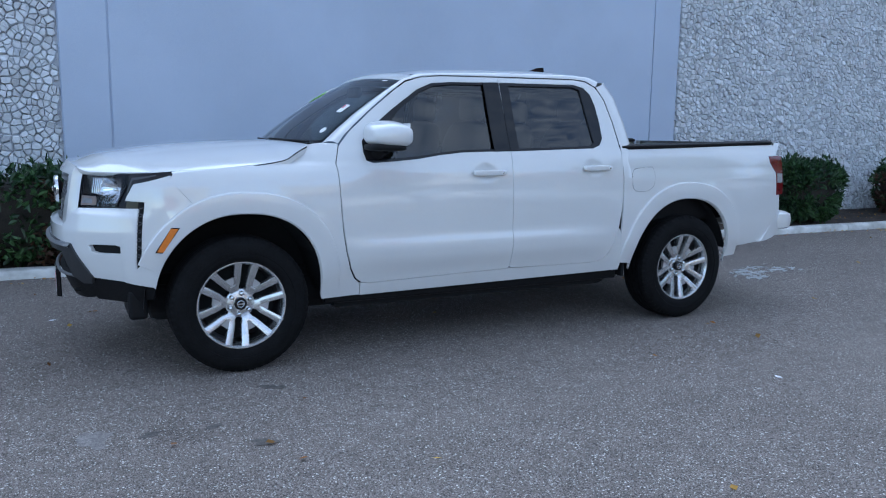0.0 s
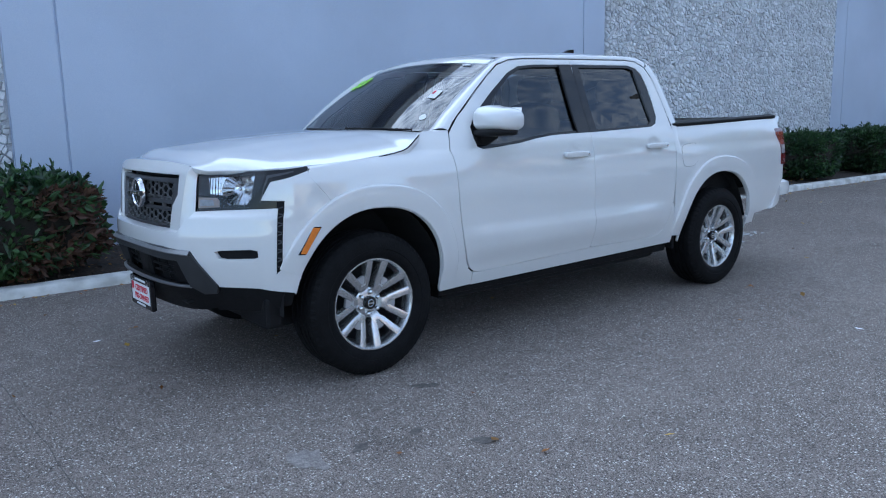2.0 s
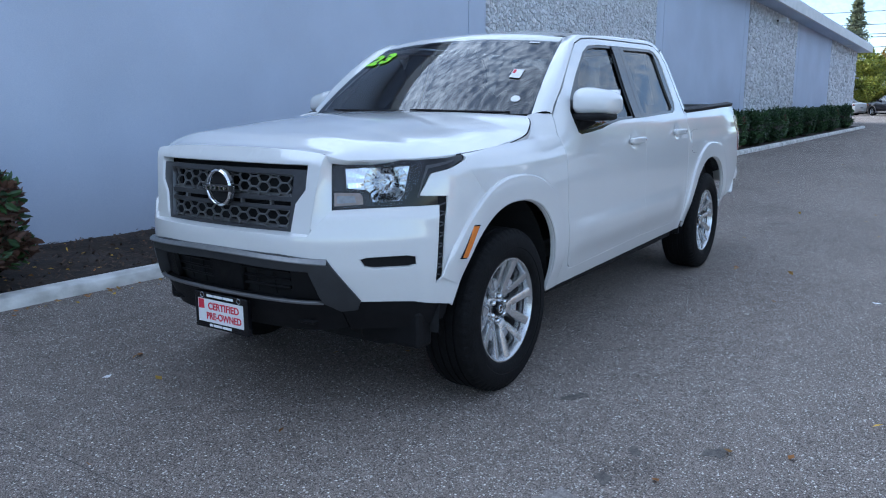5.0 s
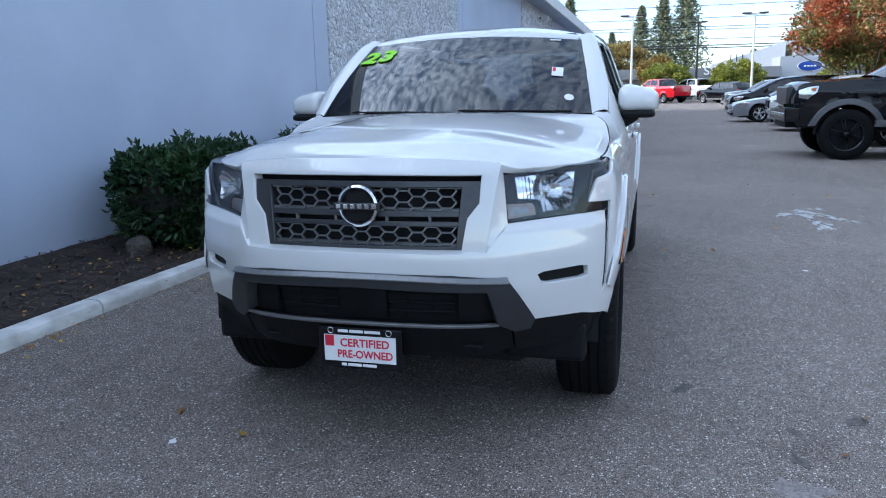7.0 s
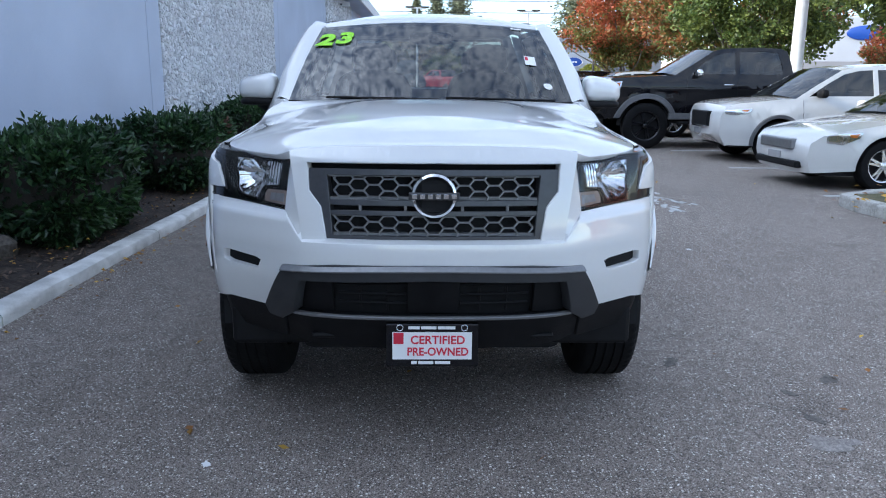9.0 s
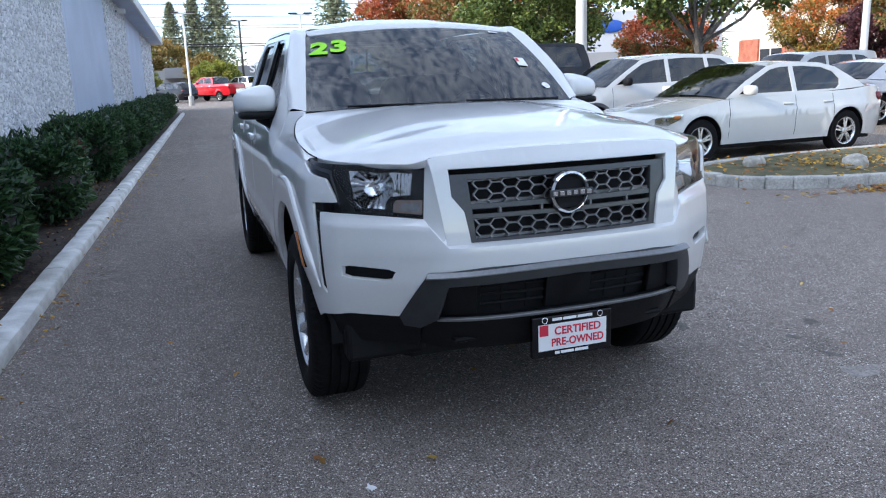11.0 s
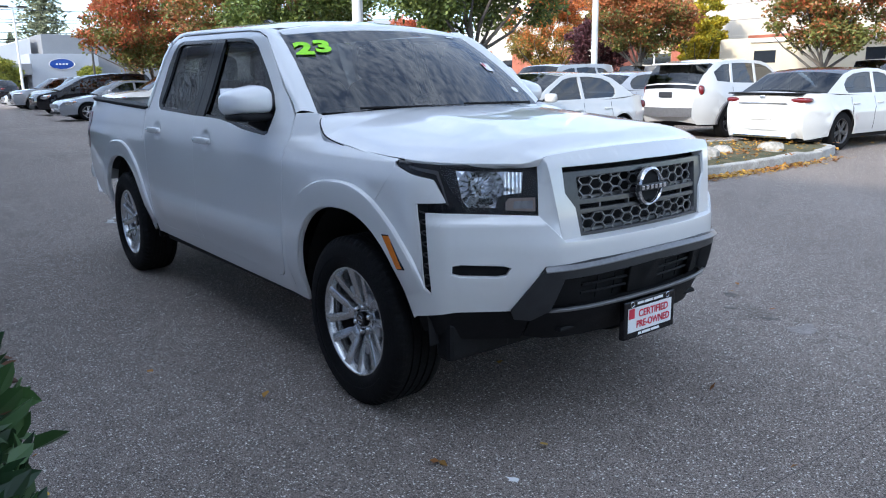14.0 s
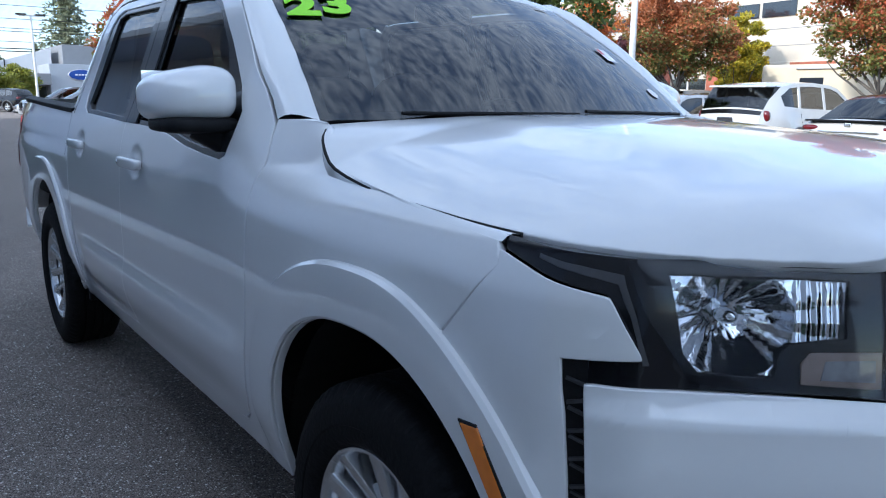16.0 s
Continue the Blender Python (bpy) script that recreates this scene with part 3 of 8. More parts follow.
_side = hermite([(0.34, 0.835), (0.42, 0.862), (0.50, 0.884), (0.60, 0.903), (0.72, 0.914), (0.90, 0.916), (1.02, 0.912), (1.12, 0.902), (1.20, 0.884), (1.26, 0.858), (1.40, 0.800), (1.66, 0.700), (1.74, 0.655)])
_shoulder = hermite([(0.90, 0.0), (1.04, 0.004), (1.10, 0.022), (1.14, 0.052), (1.17, 0.085), (1.25, 0.12)])


def arch_dist(x, z, xc, front):
    """How far out of the wheel's centre, as a share of the opening."""
    dx, dz = x - xc, z - 0.40
    if dz < 0:
        return abs(dx) / 0.457
    p = 2.05 if (dx < 0) == front else 2.5
    return ((abs(dx) / 0.457) ** p + (dz / 0.494) ** p) ** (1 / p)


def half(x, z):
    """Half the body's width at a height and a length."""
    y = _side(z)
    if x < 0.75 and z > 0.9:
        y -= _shoulder(z) * sstep(0.75, 0.35, x)
    if x < -0.2:
        y -= 0.19 * ((-0.2 - x) / 0.72) ** 2.3
    if x > 3.5:
        y -= 0.045 * ((x - 3.5) / 0.8) ** 2
    for xc, fr in ((0.0, True), (3.17, True)):
        d = arch_dist(x, z, xc, fr)
        if d < 1.4:
            y += 0.004 * sstep(1.33, 1.17, d) * (1 if z < 1.02 else sstep(1.10, 1.02, z))
    y += 0.017 * sstep(0.48, 0.62, z) * sstep(0.745, 0.655, z) * sstep(0.5, 0.8, x) * sstep(2.6, 2.3, x)
    for hx, hz in ((1.515, 1.100), (2.350, 1.122)):
        q = ((x - hx) / 0.062) ** 2 + ((z - hz) / 0.044) ** 2
        if q < 4:
            y -= 0.014 * math.exp(-q * q)
    if x > 2.6:
        y -= 0.010 * sstep(1.02, 1.12, z)
    return y


def arch_line(xc, z0, k=28):
    """The wheel opening's edge from its front foot over the top to its rear foot."""
    pts = []
    for i in range(k + 1):
        a = math.pi * i / k
        cx, cz = -math.cos(a), math.sin(a)
        p = 2.05 if cx < 0 else 2.5
        s = (abs(cx) ** p + abs(cz) ** p) ** (-1 / p)
        pts.append((xc + 0.457 * cx * s, 0.40 + 0.494 * cz * s))
    return [(pts[0][0], z0)] + pts + [(pts[-1][0], z0)]


def side_map(s, inset=0.0):
    return lambda x, z: (x, s * (half(x, z) - inset), z)


# the nose in plan, from the middle round the corner to the side
_plan = [(-0.908, 0.0), (-0.905, 0.12), (-0.897, 0.25), (-0.881, 0.36), (-0.852, 0.46), (-0.801, 0.545), (-0.735, 0.630), (-0.666, 0.715), (-0.600, 0.794), (-0.576, 0.819), (-0.548, 0.836), (-0.500, 0.852), (-0.400, 0.886), (-0.300, 0.905), (-0.200, 0.914), (-0.100, 0.917)]
_arc = [0.0]
for _a, _b in zip(_plan, _plan[1:]):
    _arc.append(_arc[-1] + math.hypot(_b[0] - _a[0], _b[1] - _a[1]))
_px = hermite([(s, p[0]) for s, p in zip(_arc, _plan)])
_py = hermite([(s, p[1]) for s, p in zip(_arc, _plan)])
_rake = hermite([(0.32, 0.10), (0.42, 0.07), (0.52, 0.025), (0.60, 0.004), (0.70, -0.010), (0.78, -0.010), (0.86, 0.000), (0.888, 0.004), (0.904, 0.016), (0.920, 0.027), (0.95, 0.032), (1.05, 0.052), (1.12, 0.075), (1.18, 0.11)])


def at_y(y):
    return float(np.interp(y, [p[1] for p in _plan], _arc))


def at_x(x):
    return float(np.interp(x, [p[0] for p in _plan], _arc))


def nose(off=0.0):
    """The map from (arc, height) onto the nose; off: metres proud of it. A negative arc is the other side."""
    def f(u, z):
        s, a = (1 if u >= 0 else -1), abs(u)
        x, y = _px(a), _py(a)
        tx, ty = _px(a + 0.002) - _px(a - 0.002), _py(a + 0.002) - _py(a - 0.002)
        ln = math.hypot(tx, ty)
        nx, ny = -ty / ln, tx / ln
        w = sstep(_arc[-1], 0.55, a)
        d = off - _rake(z) * (0.25 + 0.75 * w) - (0 if z < 1.0 else 0.5 * _shoulder(z) * (1 - w))
        return (x + nx * d, s * (y + ny * d), z)
    return f


def mirrored(pts):
    """A left-right outline from its half on the positive side, top to bottom."""
    return pts + [(-u, z) for u, z in reversed(pts)]


truck = thing("pickup_truck", "white crew-cab pickup truck with dark grille parked on asphalt", "truck")

# wheels
# darker copy of the alloy for the webs: recess shade put into colour
WEB_SHADE = shade("shaded_alloy", (0.46, 0.46, 0.47), 0.4, 0.5, var=0.05)


def wheel_thing(parent, x, s):
    hub = 0.885 * s

    def P(a, r):
        return (hub + a * s, r)
    # tyre: tread with grooves
    prof = [(-0.222, 0.245), (-0.232, 0.270), (-0.235, 0.306), (-0.229, 0.344), (-0.212, 0.369), (-0.202, 0.3745)]
    for g in (-0.168, -0.128, -0.088, -0.048):
        prof += [(g - 0.012, TYRE_R - 0.0005), (g - 0.006, TYRE_R - 0.0005), (g - 0.005, TYRE_R - 0.008), (g + 0.004, TYRE_R - 0.008), (g + 0.005, TYRE_R - 0.0005), (g + 0.011, TYRE_R - 0.0005)]
    prof += [(-0.016, 0.3765), (-0.006, 0.373), (0.012, 0.356), (0.021, 0.338), (0.0215, 0.336), (0.0255, 0.314), (0.026, 0.294), (0.023, 0.291), (0.024, 0.272), (0.014, 0.253), (0.002, 0.243)]
    bm = lathe([(hub + a * s, r) for a, r in prof], 72)
    bmesh.ops.translate(bm, vec=(x, 0, WHEEL_R), verts=bm.verts[:])
    wheel = part("wheel", bm, RUBBER, parent, "black all-terrain tyre on a silver alloy rim", smooth=35)
    # fine ribs round the shoulder
    rows = []
    for i in range(180):
        a, r = 2 * math.pi * i / 180, 0.0014 if i % 3 else -0.0016
        rows.append([(x + (q + r) * math.cos(a), hub + (o + r * 0.6) * s, WHEEL_R + (q + r) * math.sin(a)) for o, q in ((-0.026, 0.3760), (-0.014, 0.3760), (-0.004, 0.3725), (0.010, 0.3585), (0.013, 0.3540))])
    bm = grid_mesh(rows, close_u=True)
    bmesh.ops.recalc_face_normals(bm, faces=bm.faces[:])
    part("shoulder_tread", bm, RUBBER, wheel)
    # rim barrel and lip
    bm = lathe([P(a, r) for a, r in [(-0.06, 0.219), (-0.012, 0.226), (0.000, 0.231), (0.006, 0.236), (0.006, 0.242), (0.000, 0.246), (-0.008, 0.246)]], 64)
    bmesh.ops.translate(bm, vec=(x, 0, WHEEL_R), verts=bm.verts[:])
    part("rim", bm, ALLOY, wheel, "silver alloy rim", smooth=40)
    # barrel and disc are darkened: the shade behind the spokes is in the colour
    bm = lathe([P(a, r) for a, r in [(-0.20, 0.215), (-0.03, 0.2225)]], 64)
    bmesh.ops.translate(bm, vec=(x, 0, WHEEL_R), verts=bm.verts[:])
    part("rim_barrel", bm, ALLOY_DARK, wheel, smooth=40)
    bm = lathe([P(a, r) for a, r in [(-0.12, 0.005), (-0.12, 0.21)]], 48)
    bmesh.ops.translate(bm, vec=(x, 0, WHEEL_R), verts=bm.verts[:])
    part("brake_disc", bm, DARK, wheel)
    # six forked spokes, each with a lower web between its arms
    turn = pose(x, hub, WHEEL_R) @ pose(0, 0, 0, 90 if s < 0 else -90, 0, 0)

    def dish(r):
        return -0.058 + 0.062 * (r / 0.235) ** 1.4
    for k in range(6):
        rot = turn @ Matrix.Rotation(radians(60 * k + 52), 4, "Z")
        fork = [(0.072, 0.026), (0.092, 0.029), (0.108, 0.043), (0.226, 0.099), (0.236, 0.091), (0.241, 0.064), (0.232, 0.056), (0.122, 0.010), (0.112, 0.0)]
        fork = fork + [(r, -y) for r, y in reversed(fork[:-1])]
        bm = bmesh.new()
        hi = [bm.verts.new((r, y, dish(r))) for r, y in fork]
        lo = [bm.verts.new((r, y, dish(r) - 0.05)) for r, y in fork]
        n = len(fork)
        bm.faces.new(hi)
        for i in range(n):
            j = (i + 1) % n
            bm.faces.new((lo[i], lo[j], hi[j], hi[i]))
        bmesh.ops.recalc_face_normals(bm, faces=bm.faces[:])
        up = [f for f in bm.faces if len(f.verts) == n]
        bmesh.ops.bevel(bm, geom=[e for f in up for e in f.edges], offset=0.0035, segments=2, affect="EDGES", profile=0.5)
        bmesh.ops.triangulate(bm, faces=[f for f in bm.faces if len(f.verts) > 4])
        bmesh.ops.transform(bm, matrix=rot, verts=bm.verts[:])
        spoke = part("spoke", bm, ALLOY, wheel, smooth=25)
        web = prism([(0.105, -0.012), (0.146, -0.026), (0.154, -0.018), (0.154, 0.018), (0.146, 0.026), (0.105, 0.012)], 0.018, rot @ Matrix.Translation((0, 0, -0.054)))
        part("spoke_web", web, WEB_SHADE, spoke)
    bm = lathe([(0.0, 0.0005), (0.0, 0.070), (-0.006, 0.080), (-0.05, 0.084)], 36, "z")
    bmesh.ops.transform(bm, matrix=turn @ Matrix.Translation((0, 0, -0.058)), verts=bm.verts[:])
    part("hub", bm, ALLOY, wheel, smooth=40)
    bm = lathe([(0.0, 0.0005), (0.001, 0.030), (-0.003, 0.034), (-0.030, 0.035)], 28, "z")
    bmesh.ops.transform(bm, matrix=turn @ Matrix.Translation((0, 0, -0.034)), verts=bm.verts[:])
    cap = part("hub_cap", bm, GLOSS_BLACK, wheel, "gloss black hub cap", smooth=40)
    bm = lathe([(0.0, 0.016), (0.0015, 0.018), (0.0, 0.020)], 24, "z")
    bar = block(-0.019, 0.019, -0.003, 0.003, 0, 0.002, 0.0005)
    bm = join(bm, bar)
    bmesh.ops.transform(bm, matrix=turn @ Matrix.Translation((0, 0, -0.0325)), verts=bm.verts[:])
    part("badge", bm, CHROME, cap)
    for k in range(6):
        a = radians(60 * k + 22)
        bm = lathe([(0.020, 0.0005), (0.019, 0.008), (0.012, 0.013), (-0.02, 0.014)], 10, "z")
        bmesh.ops.transform(bm, matrix=turn @ Matrix.Translation((0.058 * math.cos(a), 0.058 * math.sin(a), -0.054)), verts=bm.verts[:])
        part("lug_nut", bm, CHROME, wheel, smooth=50)
    return wheel


for _x in (0.0, AXLE_R):
    for _s in (-1, 1):
        wheel_thing(truck, _x, _s)

FRONT_GLASS = [(0.725, 1.172), (0.712, 1.215), (0.712, 1.285), (0.765, 1.352), (0.93, 1.475), (1.115, 1.600), (1.22, 1.642), (1.36, 1.655), (1.699, 1.664), (1.701, 1.226), (1.55, 1.224), (1.35, 1.218), (1.20, 1.202), (1.06, 1.180), (0.90, 1.166), (0.765, 1.158)]
REAR_GLASS = [(1.713, 1.664), (2.30, 1.674), (2.38, 1.655), (2.425, 1.61), (2.450, 1.53), (2.462, 1.42), (2.458, 1.315), (2.425, 1.268), (2.36, 1.246), (2.10, 1.238), (1.80, 1.228), (1.714, 1.226)]

for s in (-1, 1):
    out = (0, s, 0)
    # fender with its flare
    top = [(-0.330, 1.112), (-0.20, 1.122), (-0.04, 1.136), (0.12, 1.152), (0.27, 1.170), (0.325, 1.188), (0.36, 1.225), (0.42, 1.258), (0.50, 1.268), (0.578, 1.262)]
    rear = [(0.548, 1.16), (0.553, 1.05), (0.565, 0.85), (0.578, 0.74), (0.592, 0.65), (0.62, 0.545), (0.652, 0.482), (0.685, 0.455), (0.69, 0.385)]
    a = arch_line(0.0, 0.375)
    cut = [p for p in a if p[0] > -0.180][::-1]
    sheet("front_fender", top + rear + [(0.464, 0.378)] + cut[1:] + [(-0.188, 0.854), (-0.243, 0.953), (-0.352, 1.080)], side_map(s), out, PAINT, truck, step=0.016)
    # doors with their window openings
    fd = [(0.556, 1.157), (0.585, 1.255), (0.66, 1.345), (0.80, 1.463), (0.95, 1.575), (1.05, 1.640), (1.16, 1.672), (1.30, 1.684), (1.701, 1.693), (1.703, 1.228), (1.707, 0.80), (1.709, 0.492), (1.70, 0.480), (1.2, 0.468), (0.74, 0.456), (0.70, 0.462), (0.664, 0.490), (0.632, 0.55), (0.604, 0.65), (0.590, 0.74), (0.576, 0.85), (0.562, 1.05)]
    door = sheet("front_door", fd, side_map(s), out, PAINT, truck, holes=[FRONT_GLASS], step=0.026)
    rd = [(1.708, 1.693), (2.30, 1.703), (2.40, 1.694), (2.475, 1.655), (2.525, 1.575), (2.565, 1.42), (2.585, 1.24), (2.592, 1.05), (2.588, 0.85), (2.570, 0.72), (2.535, 0.60), (2.49, 0.52), (2.44, 0.488), (2.37, 0.476), (1.98, 0.478), (1.725, 0.482), (1.716, 0.492), (1.714, 0.80), (1.710, 1.228)]
    rdoor = sheet("rear_door", rd, side_map(s), out, PAINT, truck, holes=[REAR_GLASS], step=0.026)
    # window trim: black surround, pillar covers, panes
    inner_f = [(0.79, 1.185), (0.86, 1.335), (0.965, 1.462), (1.135, 1.585), (1.235, 1.625), (1.36, 1.638), (1.597, 1.645), (1.600, 1.240), (1.35, 1.232), (1.20, 1.217), (1.06, 1.196), (0.90, 1.182)]
    sheet("window_trim", FRONT_GLASS, side_map(s, 0.006), out, GLOSS_BLACK, door, holes=[inner_f], step=0.06, thick=0.02, label="gloss black window surround")
    inner_r = [(1.765, 1.645), (2.285, 1.655), (2.345, 1.640), (2.385, 1.285), (2.34, 1.262), (2.10, 1.254), (1.80, 1.244), (1.768, 1.243)]
    sheet("window_trim", REAR_GLASS, side_map(s, 0.006), out, GLOSS_BLACK, rdoor, holes=[inner_r], step=0.06, thick=0.02, label="gloss black window surround")
    sheet("window_pane", [(0.76, 1.17), (0.84, 1.345), (0.95, 1.475), (1.125, 1.60), (1.235, 1.64), (1.615, 1.655), (1.615, 1.23), (1.2, 1.205), (0.9, 1.17)], side_map(s, 0.020), out, GLASS_TINT, door, step=0.1, thick=0)
    sheet("window_pane", [(1.755, 1.655), (2.30, 1.665), (2.36, 1.645), (2.40, 1.28), (2.35, 1.252), (1.8, 1.236), (1.755, 1.236)], side_map(s, 0.020), out, GLASS_DARK, rdoor, step=0.1, thick=0, label="dark privacy glass")
    for d, xa, xb in ((door, 1.590, 1.7035), (rdoor, 1.7085, 1.772)):
        sheet("pillar_cover", [(xa, 1.228), (xb, 1.229), (xb, 1.661), (xa, 1.657)], side_map(s, -0.0015), out, GLOSS_BLACK, d, step=0.08, thick=0.006, label="gloss black door pillar cover")
    # handles
    for d, x0, z0 in ((door, 1.41, 1.096), (rdoor, 2.245, 1.118)):
        hy = half(x0 + 0.30, z0)
        bm = pebble((x0 + 0.118, s * (hy + 0.018), z0), (0.118, 0.016, 0.019), 0.45)
        part("door_handle", bm, PAINT, d, smooth=60)
        bm = pebble((x0 + 0.21, s * (hy + 0.030), z0), (0.010, 0.005, 0.010), 0.9, 12, 6)
        part("key_cap", bm, CHROME, d, smooth=60)
    # rocker
    sheet("rocker_panel", [(0.698, 0.380), (2.44, 0.402), (2.62, 0.404), (2.628, 0.47), (2.60, 0.66), (2.580, 0.70), (2.545, 0.594), (2.50, 0.512), (2.445, 0.480), (2.37, 0.468), (1.98, 0.470), (1.70, 0.472), (0.74, 0.448), (0.698, 0.450)], side_map(s, 0.004), out, PAINT, truck, step=0.06)
    bm = block(0.50, 2.66, s * 0.76 - 0.03, s * 0.76 + 0.03, 0.33, 0.40, 0.01)
    part("sill_rail", bm, BLACK, truck)
    # bed side
    ra = arch_line(3.17, 0.45)
    bs = [(2.604, 0.47), (2.602, 0.85), (2.604, 1.05), (2.604, 1.248), (2.75, 1.253), (3.4, 1.272), (3.9, 1.287), (4.085, 1.292), (4.135, 1.275), (4.140, 1.195), (4.048, 1.192), (4.060, 1.14), (4.115, 1.07), (4.125, 0.895), (4.165, 0.893), (4.175, 0.78), (3.99, 0.548), (3.95, 0.533), (3.62, 0.508)]
    bed = sheet("bed_side", bs + ra[::-1] + [(2.70, 0.455)], side_map(s), out, PAINT, truck, step=0.019)
    sheet("bed_rail_cap", [(2.61, 0), (4.10, 0), (4.10, 0.085), (2.61, 0.085)], lambda x, v, s=s: (x, s * (0.868 - v - 0.04 * ((x - 2.6) / 1.6) ** 2), 1.262 + 0.040 * (x - 2.6) / 1.5 + 0.012 * math.sin(math.pi * v / 0.085)), (0, 0, 1), BLACK, truck, step=0.05, thick=0.025, label="black plastic bed rail cap")
    # tail lamp
    tl = [(4.050, 1.192), (4.142, 1.196), (4.20, 1.19), (4.20, 0.90), (4.128, 0.896), (4.118, 1.068), (4.066, 1.138)]
    lamp = sheet("tail_lamp", tl, side_map(s, -0.003), out, RED_LENS, truck, step=0.05, thick=0.03, label="red tail lamp with a clear lower segment")
    sheet("reverse_segment", [(4.130, 1.06), (4.19, 1.06), (4.19, 0.99), (4.130, 0.99)], side_map(s, -0.006), out, SILVER_LENS, lamp, step=0.05, thick=0.005)
    # fuel flap outline
    if s < 0:
        fl = rounded([(2.672, 1.105), (2.675, 0.955), (2.815, 0.955), (2.872, 1.00), (2.872, 1.118), (2.80, 1.118)], 0.2, 2)
        sheet("fuel_flap_gap", [(2.7715 + (x - 2.7715) * 1.03, 1.034 + (z - 1.034) * 1.03) for x, z in fl], side_map(s, -0.0008), out, DARK, truck, step=0.05, thick=0)
        sheet("fuel_flap", fl, side_map(s, -0.003), out, PAINT, truck, step=0.03, thick=0.006)
    # amber marker on the bumper's end
    am = [(-0.326, 0.828), (-0.360, 0.830), (-0.431, 0.712), (-0.403, 0.709)]
    sheet("marker_frame", [(-0.377 + (x + 0.377) * 1.16, 0.769 + (z - 0.769) * 1.07) for x, z in am], lambda x, z, s=s: (x, s * (half(x, z) + 0.017), z), out, GLOSS_BLACK, truck, step=0.04, thick=0.008)
    sheet("side_marker", am, lambda x, z, s=s: (x, s * (half(x, z) + 0.019), z), out, AMBER, truck, step=0.04, thick=0.01, label="amber side marker lens")
    # raised flares with a crisp outer edge round the wheel openings
    for xc, a0, a1 in ((0.0, 0.13, 0.985), (3.17, 0.03, 0.975)):
        rows = []
        for i in range(61):
            a = math.pi * (a0 + (a1 - a0) * i / 60)
            cx, cz = -math.cos(a), math.sin(a)
            p = 2.05 if cx < 0 else 2.5
            k = (abs(cx) ** p + abs(cz) ** p) ** (-1 / p)
            e = 0.2 + 0.8 * sstep(0.0, 0.10, i / 60) * sstep(1.0, 0.92, i / 60)
            row = []
            for d, o in ((0.999, -0.012), (0.999, 0.006), (1.01, 0.010), (1.10, 0.013), (1.200, 0.015), (1.222, 0.0145), (1.236, 0.008), (1.240, -0.004)):
                x, z = xc + 0.457 * cx * k * d, 0.40 + 0.494 * cz * k * d
                row.append((x, s * (half(x, z) + (o * e if o > 0 else o) - 0.002 * (1 - e)), z))
            rows.append(row)
        bm = grid_mesh(rows)
        bmesh.ops.recalc_face_normals(bm, faces=bm.faces[:])
        part("wheel_flare", bm, PAINT, truck, smooth=28)
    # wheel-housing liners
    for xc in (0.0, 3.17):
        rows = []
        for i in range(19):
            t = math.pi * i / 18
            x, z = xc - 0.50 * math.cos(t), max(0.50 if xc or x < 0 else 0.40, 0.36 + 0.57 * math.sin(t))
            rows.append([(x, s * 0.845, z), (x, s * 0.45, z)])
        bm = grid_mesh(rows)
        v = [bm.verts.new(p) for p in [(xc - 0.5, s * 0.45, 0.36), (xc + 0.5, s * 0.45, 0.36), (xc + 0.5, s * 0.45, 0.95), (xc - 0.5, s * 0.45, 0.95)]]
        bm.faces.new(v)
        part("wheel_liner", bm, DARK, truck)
    # mud flap behind the rear door
    part("mud_flap", block(2.66, 2.685, s * 0.76 - 0.09, s * 0.76 + 0.09, 0.35, 0.54, 0.008), BLACK, truck)
    # mirror
    bm = pebble((0.822, s * 0.948, 1.328), (0.120, 0.105, 0.080), 0.60, 32, 18)
    for v in bm.verts:
        t = max(0.0, (0.86 - v.co.x) / 0.16)
        v.co.z = 1.322 + (v.co.z - 1.322) * (1 - 0.22 * t * t)
        v.co.y -= s * 0.10 * max(0, 0.80 - v.co.x)
        o = (abs(v.co.y) - 0.86) / 0.19
        v.co.z = 1.318 + (v.co.z - 1.318) * (1.06 - 0.30 * o) - 0.012 * o
        v.co.x += 0.035 * o
    mir = part("wing_mirror", bm, PAINT, door, "white wing mirror with a black foot", smooth=60)
    bm = pebble((0.822, s * 0.935, 1.250), (0.112, 0.100, 0.022), 0.5)
    part("mirror_foot", bm, BLACK, mir, smooth=60)
    bm = join(rod([(0.785, s * 0.835, 1.200), (0.80, s * 0.88, 1.225), (0.82, s * 0.93, 1.250)], [0.048, 0.044, 0.038], 12), pebble((0.775, s * 0.850, 1.198), (0.070, 0.034, 0.046), 0.5))
    part("mirror_arm", bm, BLACK, mir, smooth=60)
    part("mirror_glass", block(0.938, 0.942, s * 0.948 - 0.078, s * 0.948 + 0.078, 1.272, 1.388, 0.0), CHROME, mir)

# hood
_he = hermite([(-0.86, 1.128), (-0.79, 1.116), (-0.742, 1.110), (-0.66, 1.111), (-0.60, 1.112), (-0.34, 1.121), (0.0, 1.140), (0.263, 1.176), (0.351, 1.222), (0.44, 1.252), (0.52, 1.262)])
_hc = hermite([(-0.90, 1.118), (-0.845, 1.145), (-0.72, 1.186), (-0.60, 1.207), (-0.27, 1.247), (0.11, 1.272), (0.36, 1.280), (0.52, 1.283)])
